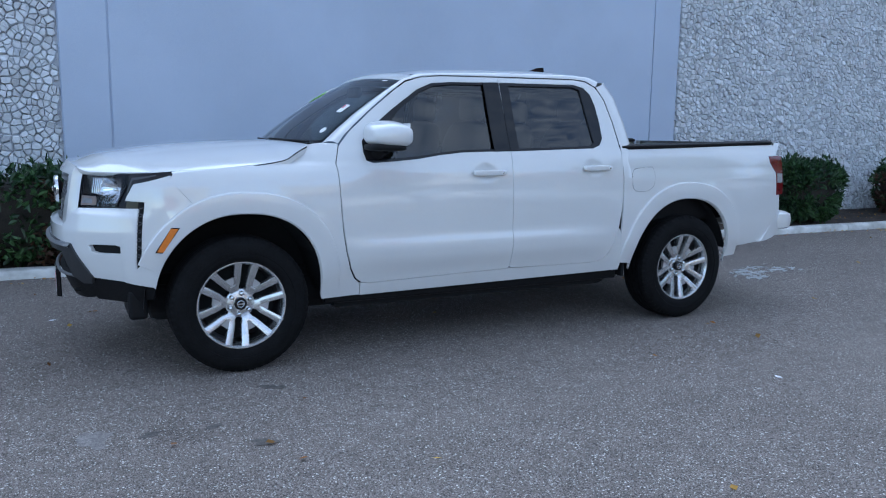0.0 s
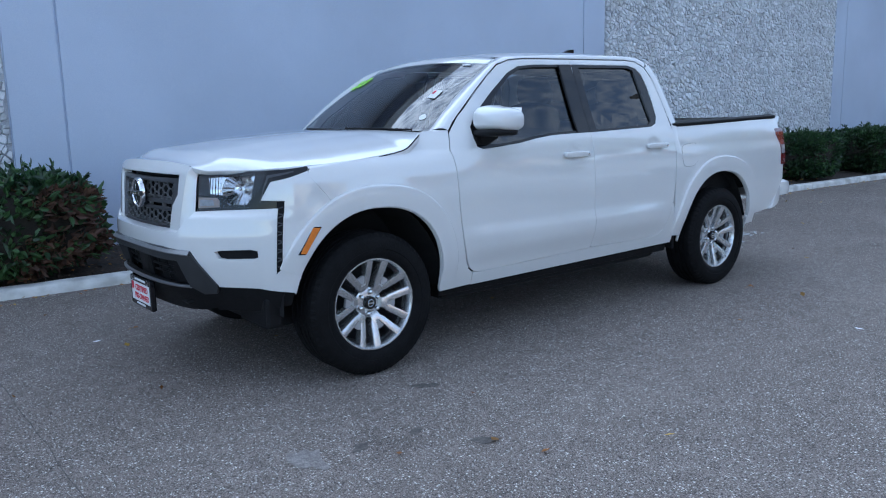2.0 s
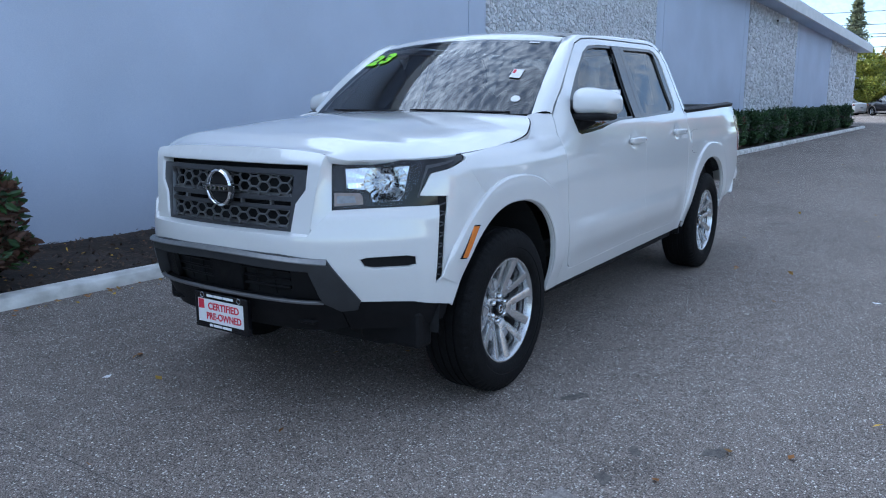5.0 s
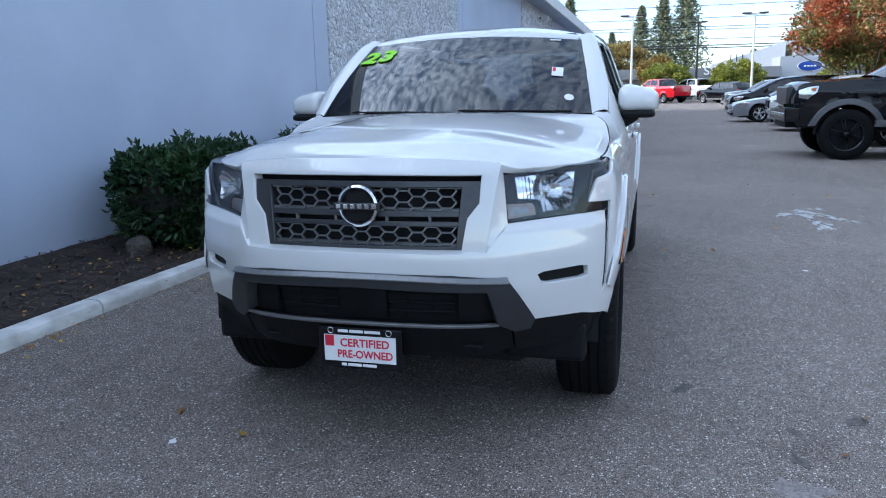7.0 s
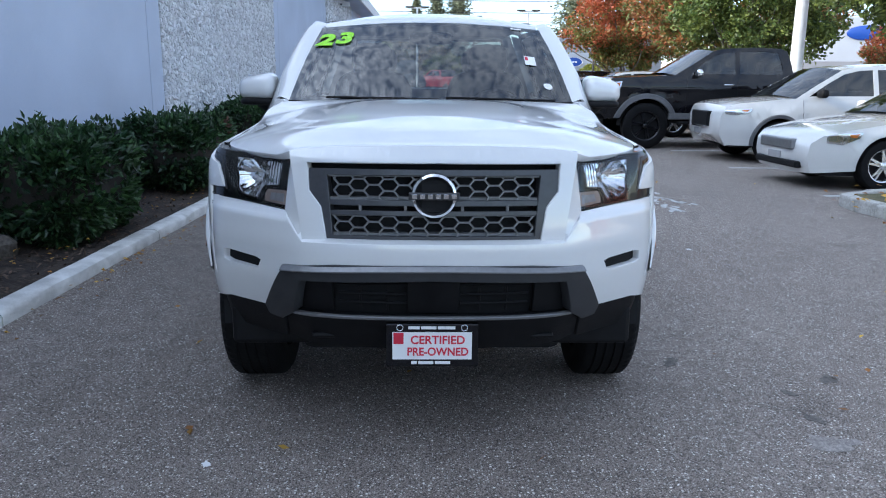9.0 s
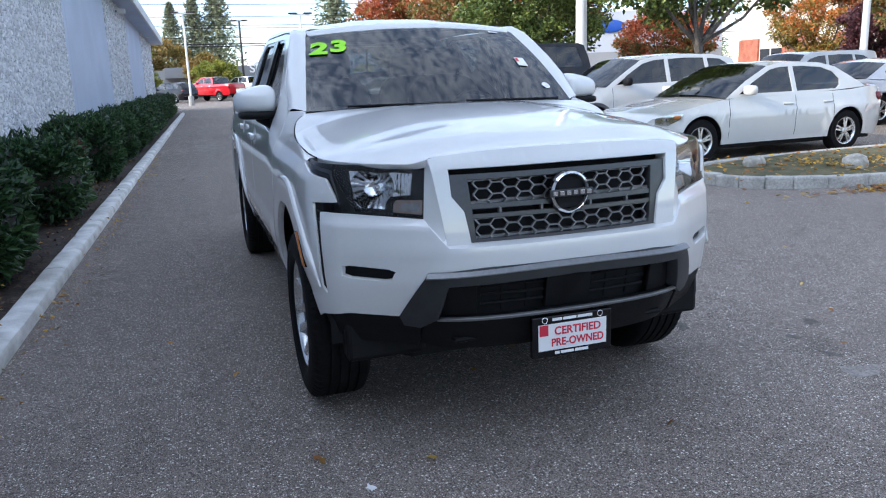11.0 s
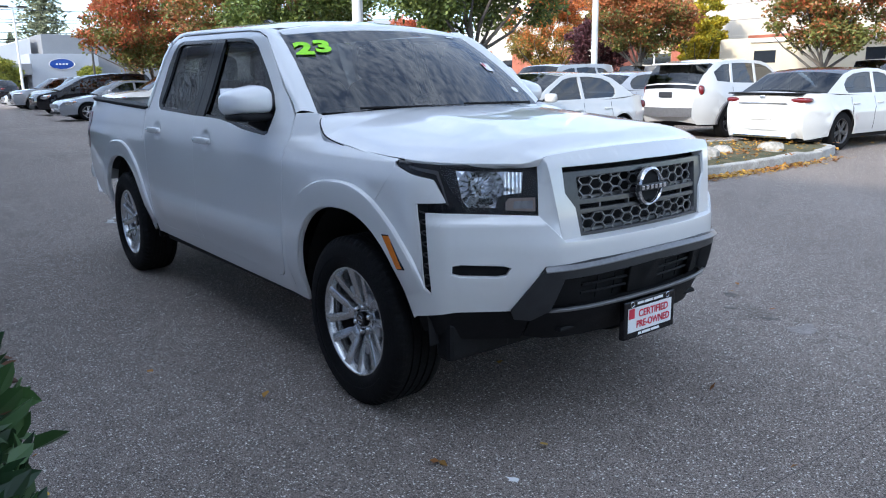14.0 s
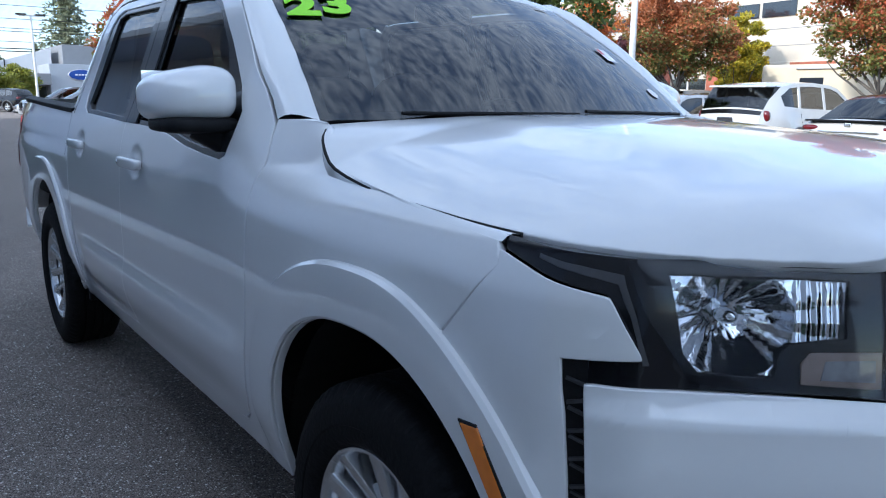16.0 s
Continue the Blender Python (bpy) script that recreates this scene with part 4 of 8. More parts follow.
_hy = hermite([(-0.90, 0.40), (-0.845, 0.46), (-0.79, 0.505), (-0.742, 0.545), (-0.66, 0.640), (-0.55, 0.738), (-0.45, 0.795), (-0.34, 0.826), (-0.2, 0.836), (0.0, 0.836), (0.20, 0.828), (0.29, 0.820), (0.335, 0.808), (0.38, 0.785), (0.44, 0.735)])


def hood_edge_y(x):
    return _hy(x)


def face(off):
    """The upright panel round the grille, nearly flat across."""
    def f(u, z):
        a = abs(u)
        x = -0.872 + 0.050 * (a / 0.5) ** 2.2 - off
        x += 0.16 * max(0, z - 0.80) ** 1.25
        x += 0.03 * sstep(1.10, 1.165, z)
        return (x, u, z)
    return f


def lip_z(y):
    """The height at which the grille panel meets the hood."""
    return 1.153 - 0.020 * (abs(y) / 0.51) ** 3


def lip_x(y):
    return face(0.012)(y, lip_z(y))[0] + 0.006


def hood_z(x, y):
    a = abs(y)
    t = a / max(0.45, hood_edge_y(min(x, 0.30)))
    h = 1 - min(1.3, t) ** (2.7 + 4.0 * sstep(-0.40, -0.82, x))
    z = _he(x) + (_hc(x) - _he(x)) * h
    c = 0.47 - 0.09 * (x + 0.8) / 1.2
    z += 0.005 * sstep(c + 0.07, c - 0.07, a) * sstep(-0.80, -0.35, x) * sstep(0.44, 0.2, x)
    if a < 0.60:
        w = sstep(0.15, 0.0, x - lip_x(a)) * sstep(0.60, 0.47, a)
        z += (lip_z(a) - z) * w
    return z


_hx = [-0.742, -0.70, -0.66, -0.60, -0.55, -0.50, -0.45, -0.40, -0.34, -0.27, -0.2, -0.1, 0.0, 0.1, 0.20, 0.26, 0.29, 0.315, 0.335, 0.36, 0.38, 0.41, 0.44]
hl = [(lip_x(y), y) for y in (0.0, 0.1, 0.2, 0.3, 0.38, 0.44, 0.48, 0.507)] + [(x, hood_edge_y(x)) for x in _hx] + [(0.43, 0.66), (0.40, 0.45), (0.375, 0.2), (0.37, 0.0)]
hood_out = hl + [(x, -y) for x, y in hl[-2:0:-1]]
sheet("hood", hood_out, lambda x, y: (x, y, hood_z(x, y)), (0, 0, 1), PAINT, truck, step=0.030, thick=0.03)
for s in (-1, 1):
    part("hood_gap", rod([(x, s * (hood_edge_y(x) + 0.002), hood_z(x, hood_edge_y(x)) - 0.004) for x in _hx[8:-1]], 0.0042, 6), DARK, truck)
part("hood_gap", rod([(lip_x(y) - 0.003, y, lip_z(y) - 0.004) for y in [-0.505 + 1.01 * i / 24 for i in range(25)]], 0.0032, 5), DARK, truck)
_ft = hermite([(-0.330, 1.112), (-0.20, 1.122), (-0.04, 1.136), (0.12, 1.152), (0.27, 1.170), (0.325, 1.188), (0.36, 1.225), (0.42, 1.258), (0.50, 1.268), (0.578, 1.262)])
for s in (-1, 1):
    rows = []
    for x in (-0.338, -0.30, -0.25, -0.2, -0.1, 0.0, 0.1, 0.20, 0.26, 0.29, 0.315, 0.335, 0.36, 0.38, 0.41, 0.44, 0.47, 0.50, 0.54, 0.580):
        lo = Vector((x, s * (half(x, _ft(x)) - 0.002), _ft(x) - 0.001))
        if x <= 0.44:
            hi = Vector((x, s * (hood_edge_y(x) + 0.005), hood_z(x, hood_edge_y(x)) - 0.003))
        else:
            k = min(1.0, (x - 0.44) / 0.06)
            hi = Vector((x, s * (0.74 - 0.01 * k + 0.9 * max(0, x - 0.50)), 1.250 + 0.014 * k))
        rows.append([tuple(lo + (hi - lo) * t + Vector((0, 0, 0.006 * math.sin(math.pi * t)))) for t in (0.0, 0.3, 0.6, 1.0)] + [tuple(hi - Vector((0, 0, 0.03)))])
    bm = grid_mesh(rows)
    bmesh.ops.recalc_face_normals(bm, faces=bm.faces[:])
    part("fender_shoulder", bm, PAINT, truck, smooth=50)
# cowl under the windscreen
sheet("cowl", [(0.36, -0.72), (0.66, -0.76), (0.66, 0.76), (0.36, 0.72)], lambda x, y: (x, y, 1.238 + 0.01 * (x - 0.36) - 0.03 * (y / 0.75) ** 2), (0, 0, 1), BLACK, truck, step=0.1, thick=0.02)

# windscreen
def screen(y, v):
    t = (y / 0.72) ** 2
    x0, z0 = 0.375 + 0.13 * t, 1.272 - 0.006 * t
    yy = y * (1 - 0.150 * v)
    x1, z1 = 1.00 + 0.06 * t, 1.686 - 0.030 * t
    b = 0.018 * math.sin(math.pi * v)
    return (x0 + (x1 - x0) * v - b * 0.6, yy, z0 + (z1 - z0) * v + b)


ws = sheet("windscreen", [(-0.735, 0.0), (0.735, 0.0), (0.735, 1.0), (-0.735, 1.0)], screen, (-1, 0, 0.6), GLASS_CLEAR, truck, step=0.1, thick=0)
sheet("screen_border", [(-0.735, 0.0), (0.735, 0.0), (0.735, 1.0), (-0.735, 1.0)], lambda y, v: tuple(Vector(screen(y, v)) + Vector((0.004, 0, -0.003))), (-1, 0, 0.6), BLACK, ws, holes=[[(-0.70, 0.045), (0.70, 0.045), (0.70, 0.965), (-0.70, 0.965)]], step=0.1, thick=0.004)
for yy in (-0.35, 0.25):
    a, b = Vector(screen(yy - 0.28, -0.005)), Vector(screen(yy + 0.28, 0.012))
    pts = [a + (b - a) * i / 6 + Vector((-0.010, 0, 0.010)) for i in range(7)]
    part("wiper", rod(pts, 0.006, 6), BLACK, ws)
# stickers and window paint
def on_screen(y, v, up=0.004):
    p = Vector(screen(y, v))
    du = (Vector(screen(y + 0.01, v)) - Vector(screen(y - 0.01, v))).normalized()
    dv = (Vector(screen(y, v + 0.01)) - Vector(screen(y, v - 0.01))).normalized()
    n = du.cross(dv)
    if n.x > 0:
        n, du = -n, -du
    du = dv.cross(n)
    m = Matrix((du, dv, n)).transposed().to_4x4()
    return Matrix.Translation(p + n * up) @ m


for k, (ch, dy) in enumerate((("2", 0.060), ("3", -0.056))):
    letters("painted_numeral", ch, 0.165, 0.001, on_screen(0.588 + dy, 0.745 + 0.012 * k, 0.006) @ pose(0, 0, 0, 0, 0, -6), GREEN_PAINT, ws, "lime green painted numeral on the glass", bold=0.008, wide=1.14)
st = part("paper_sticker", block(-0.030, 0.030, -0.040, 0.040, 0, 0.001, 0, m=on_screen(-0.568, 0.468) @ pose(0, 0, 0, 0, 0, -4)), WHITE_FLAT, ws, "small white and red paper sticker")
part("sticker_mark", block(-0.026, -0.010, 0.0, 0.034, 0.0012, 0.0018, 0, m=on_screen(-0.568, 0.468) @ pose(0, 0, 0, 0, 0, -4)), RED_PRINT, st)
part("round_sticker", lathe([(0, 0.0005), (0, 0.024), (-0.001, 0.025)], 20, "z"), WHITE_FLAT, ws, "round pale service sticker").data.transform(on_screen(-0.622, 0.165))
part("tint_strip", block(-0.03, 0.03, -0.006, 0.006, 0, 0.001, 0, m=on_screen(-0.56, 0.955)), WHITE_FLAT, ws)

# pillars and roof rails: a skin from the windscreen and roof edge to the door frames
_zc = hermite([(1.00, 1.700), (1.10, 1.722), (1.25, 1.748), (1.5, 1.772), (1.9, 1.788), (2.25, 1.794), (2.45, 1.790), (2.56, 1.772), (2.63, 1.725)])


def roof_z(x, y):
    q = (abs(y) / 0.60) ** 2
    w = sstep(1.26, 1.06, x)
    return (_zc(x) - 0.062 * (abs(y) / 0.60) ** 2.4) * (1 - w) + (1.686 - 0.030 * q + 0.029 * (1 - math.exp(-max(0.0, x - 0.998 - 0.06 * q) / 0.03)) + 0.15 * (x - 0.998 - 0.06 * q)) * w


for s in (-1, 1):
    inner = [screen(0.728 * s, v) for v in [0, 0.2, 0.4, 0.6, 0.8, 0.93]] + [(1.12, s * 0.603, roof_z(1.12, 0.603))] + [(x, s * 0.605, roof_z(x, 0.605)) for x in (1.25, 1.5, 1.8, 2.1, 2.35, 2.48, 2.56)]
    dl = [(0.582, 1.268), (0.62, 1.315), (0.69, 1.385), (0.82, 1.492), (0.955, 1.590), (1.045, 1.648), (1.16, 1.680), (1.30, 1.692), (1.5, 1.697), (1.8, 1.703), (2.1, 1.708), (2.30, 1.711), (2.405, 1.702), (2.483, 1.662)]
    rows = []
    for p, q in zip(inner, dl):
        p, q = Vector(p), Vector((q[0], s * half(*q), q[1]))
        rows.append([tuple(p + (q - p) * t + Vector((0, s, 0.9)) * 0.016 * math.sin(math.pi * t)) for t in (0, 0.15, 0.35, 0.55, 0.75, 0.9, 1.0)])
    bm = grid_mesh(rows)
    bmesh.ops.recalc_face_normals(bm, faces=bm.faces[:])
    part("pillar_rail", bm, PAINT, truck, smooth=50)
    # rear pillar
    cp = [(2.483, 1.662), (2.533, 1.578), (2.573, 1.42), (2.593, 1.24), (2.600, 1.05)]
    bk = [(2.60, 1.700), (2.668, 1.60), (2.715, 1.42), (2.735, 1.24), (2.735, 1.05)]
    rows = []
    for (x, z), (x2, z2) in zip(cp, bk):
        p, q = Vector((x, s * half(x, z), z)), Vector((x2, s * (half(x2, z2) - 0.05), z2))
        rows.append([tuple(p + (q - p) * t + Vector((0.2, s, 0.0)) * 0.022 * math.sin(math.pi * t)) for t in (0, 0.2, 0.4, 0.6, 0.8, 1.0)])
    bm = grid_mesh(rows)
    bmesh.ops.recalc_face_normals(bm, faces=bm.faces[:])
    part("rear_pillar", bm, PAINT, truck, smooth=50)

ro = [(0.998, 0.0), (1.013, 0.3), (1.04, 0.5), (1.056, 0.59), (1.07, 0.606), (1.12, 0.606), (2.48, 0.606), (2.56, 0.60), (2.61, 0.55), (2.63, 0.3), (2.635, 0.0)]
sheet("roof", ro + [(x, -y) for x, y in ro[-2:0:-1]], lambda x, y: (x, y, roof_z(x, y)), (0, 0, 1), PAINT, truck, step=0.03, thick=0.02)
fin = [(2.30, 0), (2.36, 0.022), (2.44, 0.050), (2.49, 0.054), (2.50, 0)]
part("antenna_fin", prism([(x - 2.4, z) for x, z in fin], 0.03, pose(2.42, 0.015, roof_z(2.4, 0) - 0.004, 90)), GLOSS_BLACK, truck, "small dark roof antenna fin")
bm.free()
# back of the cab
sheet("cab_back", [(-0.76, 0.60), (0.76, 0.60), (0.80, 1.24), (0.62, 1.70), (-0.62, 1.70), (-0.80, 1.24)], lambda y, z: (2.715 - 0.085 * max(0, z - 1.2) / 0.5 - 0.03 * (y / 0.75) ** 4, y, z), (1, 0, 0), PAINT, truck, holes=[[(-0.62, 1.30), (0.62, 1.30), (0.55, 1.66), (-0.55, 1.66)]], step=0.12)
sheet("rear_window", [(-0.63, 1.29), (0.63, 1.29), (0.56, 1.67), (-0.56, 1.67)], lambda y, z: (2.705 - 0.085 * max(0, z - 1.2) / 0.5, y, z), (1, 0, 0), GLASS_TINT, truck, step=0.3, thick=0)

# bed
part("bed_floor", block(2.74, 4.15, -0.76, 0.76, 0.72, 0.76, 0.0), BLACK, truck)
for s in (-1, 1):
    part("bed_wall", block(2.72, 4.15, s * 0.77 - 0.02, s * 0.77 + 0.02, 0.74, 1.255, 0.0), BLACK, truck)
    part("cleat_rail", block(2.80, 4.05, s * 0.735 - 0.015, s * 0.735 + 0.015, 1.19, 1.235, 0.005), ALLOY_DARK, truck)
part("bed_front_wall", block(2.725, 2.76, -0.80, 0.80, 0.74, 1.265, 0.01), BLACK, truck)
tg = sheet("tailgate", [(-0.78, 0.76), (0.78, 0.76), (0.80, 1.29), (-0.80, 1.29)], lambda y, z: (4.19 + 0.03 * sstep(1.1, 1.28, z), y, z), (1, 0, 0), PAINT, truck, step=0.15, thick=0.06)
bm = pebble((4.30, 0, 0.68), (0.11, 0.86, 0.085), 0.35, 36, 12)
part("rear_bumper", bm, PAINT, truck, "white painted rear step bumper", smooth=50)
for s in (-1, 1):
    sheet("bumper_end", [(3.955, 0.536), (4.00, 0.552), (4.185, 0.765), (4.26, 0.755), (4.275, 0.68), (4.255, 0.602), (4.15, 0.562), (4.05, 0.545)], lambda x, z, s=s: (x, s * (0.905 - 0.10 * ((x - 3.9) / 0.4) ** 2), z), (0, s, 0), PAINT, truck, step=0.04, thick=0.03)

# the nose: one bumper skin with the slots cut through
uL = at_x(-0.500)
slot = rounded([(at_x(-0.738), 0.733), (at_x(-0.592), 0.742), (at_x(-0.590), 0.690), (at_x(-0.720), 0.684)], 0.15, 1)
cover_half = [(0.0, 0.818), (0.470, 0.816), (at_y(0.547), 0.916), (at_x(-0.760), 0.918), (at_x(-0.515), 0.930), (at_x(-0.530), 0.650), (at_x(-0.530), 0.612), (at_x(-0.503), 0.64), (at_x(-0.484), 0.968), (at_x(-0.580), 0.972), (at_x(-0.535), 1.054), (at_x(-0.352), 1.100), (at_x(-0.359), 1.080), (at_x(-0.250), 0.951), (at_x(-0.195), 0.852)]
edge = []
for (x, z) in [p for p in arch_line(0.0, 0.375) if -0.455 < p[0] < -0.198 and p[1] > 0.5][::-1]:
    edge.append((at_x(x), z))
cover_half += edge + [(at_x(-0.453), 0.520), (at_x(-0.60), 0.548), (at_y(0.630), 0.550), (at_y(0.530), 0.728), (0.35, 0.744), (0.0, 0.748)]


def band_nose(off):
    """The nose skin with the bumper's end falling in with the fender flare."""
    f = nose(off)

    def g(u, z):
        x, y, zz = f(u, z)
        w = sstep(-0.60, -0.42, x)
        hy = half(x, z) + off
        return (x, math.copysign(abs(y) * (1 - w) + hy * w, u if u else 1), zz)
    return g


for s in (1, -1):
    ol = [(s * u, z) for u, z in cover_half]
    sheet("bumper_cover", ol, band_nose(0.0), (-1, s * 0.9, 0), PAINT, truck, holes=[[(s * u, z) for u, z in slot]], step=0.020, thick=0.03)
    sheet("bumper_slot", [(s * (0.01 * (-1 if i in (0, 1, 6, 7) else 1) + u), z) for i, (u, z) in enumerate(slot)], nose(-0.028), (-1, s, 0), BLACK, truck, step=0.05, thick=0.01)
    # vertical vent strip
    vs = [(s * at_x(-0.515), 0.965), (s * at_x(-0.484), 0.965), (s * at_x(-0.503), 0.642), (s * at_x(-0.530), 0.614), (s * at_x(-0.530), 0.650)]
    vent = sheet("vent_strip", vs, band_nose(-0.014), (-0.3, s, 0), BLACK, truck, step=0.05, thick=0.02, label="black textured air vent strip")
    for k in range(14):
        z = 0.655 + 0.021 * k
        back = 0.018 * (0.965 - z) / 0.32
        p, q = Vector(band_nose(-0.011)(s * at_x(-0.511 - back), z)), Vector(band_nose(-0.011)(s * at_x(-0.489 - back), z + (0.009 if k % 2 else -0.006)))
        part("vent_rib", rod([p, q], 0.0035, 5), GUNMETAL, vent)
    # head lamp: black housing with a window, the reflector behind it, a clear lens in front
    ih = [(at_y(0.547), 0.918), (at_y(0.547), 1.094), (at_x(-0.66), 1.103), (at_x(-0.55), 1.108), (at_x(-0.45), 1.113), (at_x(-0.340), 1.120), (at_x(-0.355), 1.103), (at_x(-0.530), 1.060), (at_x(-0.545), 1.045), (at_x(-0.585), 0.976), (at_x(-0.515), 0.970), (at_x(-0.515), 0.933), (at_x(-0.76), 0.922)]
    ua = at_y(0.547)
    win = [(ua + 0.056, 1.080), (at_x(-0.608), 1.088), (at_x(-0.618), 0.975), (at_x(-0.632), 0.948), (ua + 0.160, 0.944), (ua + 0.153, 0.975), (ua + 0.140, 0.990), (ua + 0.060, 0.998)]
    skin = band_nose
    lamp = sheet("head_lamp", [(s * u, z) for u, z in ih], skin(-0.012), (-1, s, 0), GLOSS_BLACK, truck, holes=[[(s * u, z) for u, z in win]], step=0.03, thick=0.05, label="clear headlamp with chrome reflector in a black housing")
    sheet("lamp_lens", [(s * u, z) for u, z in ih[:4] + [(at_x(-0.60), 1.0), (at_x(-0.625), 0.935)]], skin(-0.005), (-1, s, 0), LENS, lamp, step=0.05, thick=0)
    # the housing's shoulder, tucked under the hood's edge
    rows = []
    for x in (-0.744, -0.70, -0.66, -0.60, -0.55, -0.50, -0.45, -0.40, -0.355):
        hy = hood_edge_y(x)
        hi = Vector((x, s * (hy - 0.012), hood_z(x, hy) - 0.012))
        u = min(at_x(x - 0.02 - 0.05 * sstep(-0.45, -0.74, x)), at_x(-0.350))
        lo = Vector(skin(-0.014)(s * u, 1.098 + 0.018 * (x + 0.744) / 0.4))
        rows.append([tuple(hi + (lo - hi) * t) for t in (0.0, 0.5, 1.0)])
    bm = grid_mesh(rows)
    bmesh.ops.recalc_face_normals(bm, faces=bm.faces[:])
    part("lamp_shoulder", bm, GLOSS_BLACK, lamp, smooth=60)
    # grey strip light in the outer arm
    sheet("strip_light", [(s * at_x(-0.43), 1.104), (s * at_x(-0.550), 1.086), (s * at_x(-0.573), 1.03), (s * at_x(-0.590), 0.962), (s * at_x(-0.584), 0.962), (s * at_x(-0.566), 1.03), (s * at_x(-0.543), 1.074), (s * at_x(-0.43), 1.099)], skin(-0.0095), (-1, s, 0), ALLOY_DARK, lamp, step=0.04, thick=0.003)
    refl = [(ua + 0.040, 1.088), (at_x(-0.596), 1.093), (at_x(-0.618), 0.938), (ua + 0.146, 0.936), (ua + 0.128, 0.980), (ua + 0.044, 0.988)]

    def bowl(u, z, c=ua + 0.215):
        """The reflector's dish with flutes that fan out from the bulb, and upright flutes on its inner part."""
        du, dz = (abs(u) - c) / 0.085, (z - 1.018) / 0.080
        d = math.hypot(du, dz)
        dep = -0.085 + 0.062 * min(1.0, d) ** 1.5
        a = math.atan2(dz, du) * 9 / math.pi
        dep += 0.0045 * min(1.0, d) * (abs(a % 1.0 - 0.5) - 0.25)
        if du < -0.9:
            dep += 0.0035 * min(1.0, (-0.9 - du) * 4) * (abs((du / 0.17) % 1.0 - 0.5) - 0.25)
        return skin(dep)(u, z)
    sheet("reflector", [(s * u, z) for u, z in refl], bowl, (-1, s, 0), REFLECTOR, lamp, step=0.005, thick=0.006, label="chrome reflector bowl")
    tn = [(ua + 0.012, 0.982), (ua + 0.112, 0.980), (ua + 0.124, 0.966), (ua + 0.124, 0.938), (ua + 0.012, 0.932)]
    sig = sheet("turn_signal", [(s * u, z) for u, z in tn], skin(-0.0085), (-1, s, 0), AMBER_DULL, lamp, step=0.02, thick=0.006, label="clear grey turn signal with an amber rim")
    sheet("signal_window", [(s * u, z) for u, z in [(ua + 0.022, 0.972), (ua + 0.092, 0.970), (ua + 0.098, 0.944), (ua + 0.022, 0.942)]], skin(-0.0072), (-1, s, 0), SILVER_LENS, sig, step=0.02, thick=0.002)
    part("bulb", pebble(skin(-0.062)(s * (ua + 0.215), 1.018), (0.020, 0.012, 0.012), 1.0, 14, 8), CHROME, lamp, smooth=60)

# grille surround and grille


OUTER = [(0.510, lip_z(0.51) - 0.002), (0.502, 1.08), (0.485, 0.96), (0.466, 0.820)]
for s in (1, -1):
    so = [(s * y, lip_z(y)) for y in (0.0, 0.15, 0.30, 0.42, 0.48)] + [(s * u, z) for u, z in OUTER] + [(s * 0.381, 0.822), (s * 0.401, 0.940), (s * 0.443, 0.995), (s * 0.448, 1.094), (0.0, 1.096)]
    sheet("grille_surround", so, face(0.012), (-1, 0, 0), PAINT, truck, step=0.04, thick=0.05)
    # the facet between that panel and the head lamp
    lampside = [(0.549, 1.098), (0.548, 1.05), (0.548, 0.916), (0.468, 0.817)]
    rows = []
    for (u, z), (y2, z2) in zip(OUTER, lampside):
        p, q = Vector(face(0.010)(s * u, z)), Vector(nose(0.0)(s * at_y(y2), z2))
        rows.append([tuple(p + (q - p) * t) for t in (0.0, 0.5, 1.0)])
    fine = []
    for r0, r1 in zip(rows, rows[1:]):
        for k in range(5):
            fine.append([tuple(Vector(a) + (Vector(b) - Vector(a)) * k / 5) for a, b in zip(r0, r1)])
    fine.append(rows[-1])
    bm = grid_mesh(fine)
    bmesh.ops.recalc_face_normals(bm, faces=bm.faces[:])
    part("surround_facet", bm, PAINT, truck, smooth=30)
rows = []
for i in range(33):
    u = -0.475 + 0.95 * i / 32
    p, q = Vector(nose(-0.001)(u, 0.817)), Vector(face(-0.03)(u, 0.828))
    rows.append([tuple(p + (q - p) * t + Vector((0, 0, 0.004 * math.sin(math.pi * t)))) for t in (0.0, 0.25, 0.5, 0.75, 1.0)])
bm = grid_mesh(rows)
bmesh.ops.recalc_face_normals(bm, faces=bm.faces[:])
part("bumper_shelf", bm, PAINT, truck, smooth=60)
GI = [(-0.378, 1.052), (0.378, 1.052), (0.360, 0.836), (-0.360, 0.836)]
gro = [(0.440, 1.070), (0.441, 0.996), (0.399, 0.941), (0.379, 0.827)]
grille = sheet("grille", gro + [(-u, z) for u, z in reversed(gro)], face(0.0), (-1, 0, 0), GUNMETAL, truck, holes=[GI], step=0.05, thick=0.05, label="dark grey hexagon mesh front grille")
sheet("grille_back", [(-0.455, 1.11), (0.455, 1.11), (0.40, 0.83), (-0.40, 0.83)], face(-0.060), (-1, 0, 0), DARK, grille, step=0.2, thick=0)
for z0, z1 in ((0.946, 0.962), (0.912, 0.925)):
    sheet("grille_bar", [(-0.372, z0), (0.372, z0), (0.374, z1), (-0.374, z1)], face(-0.006), (-1, 0, 0), GUNMETAL, grille, step=0.06, thick=0.02)


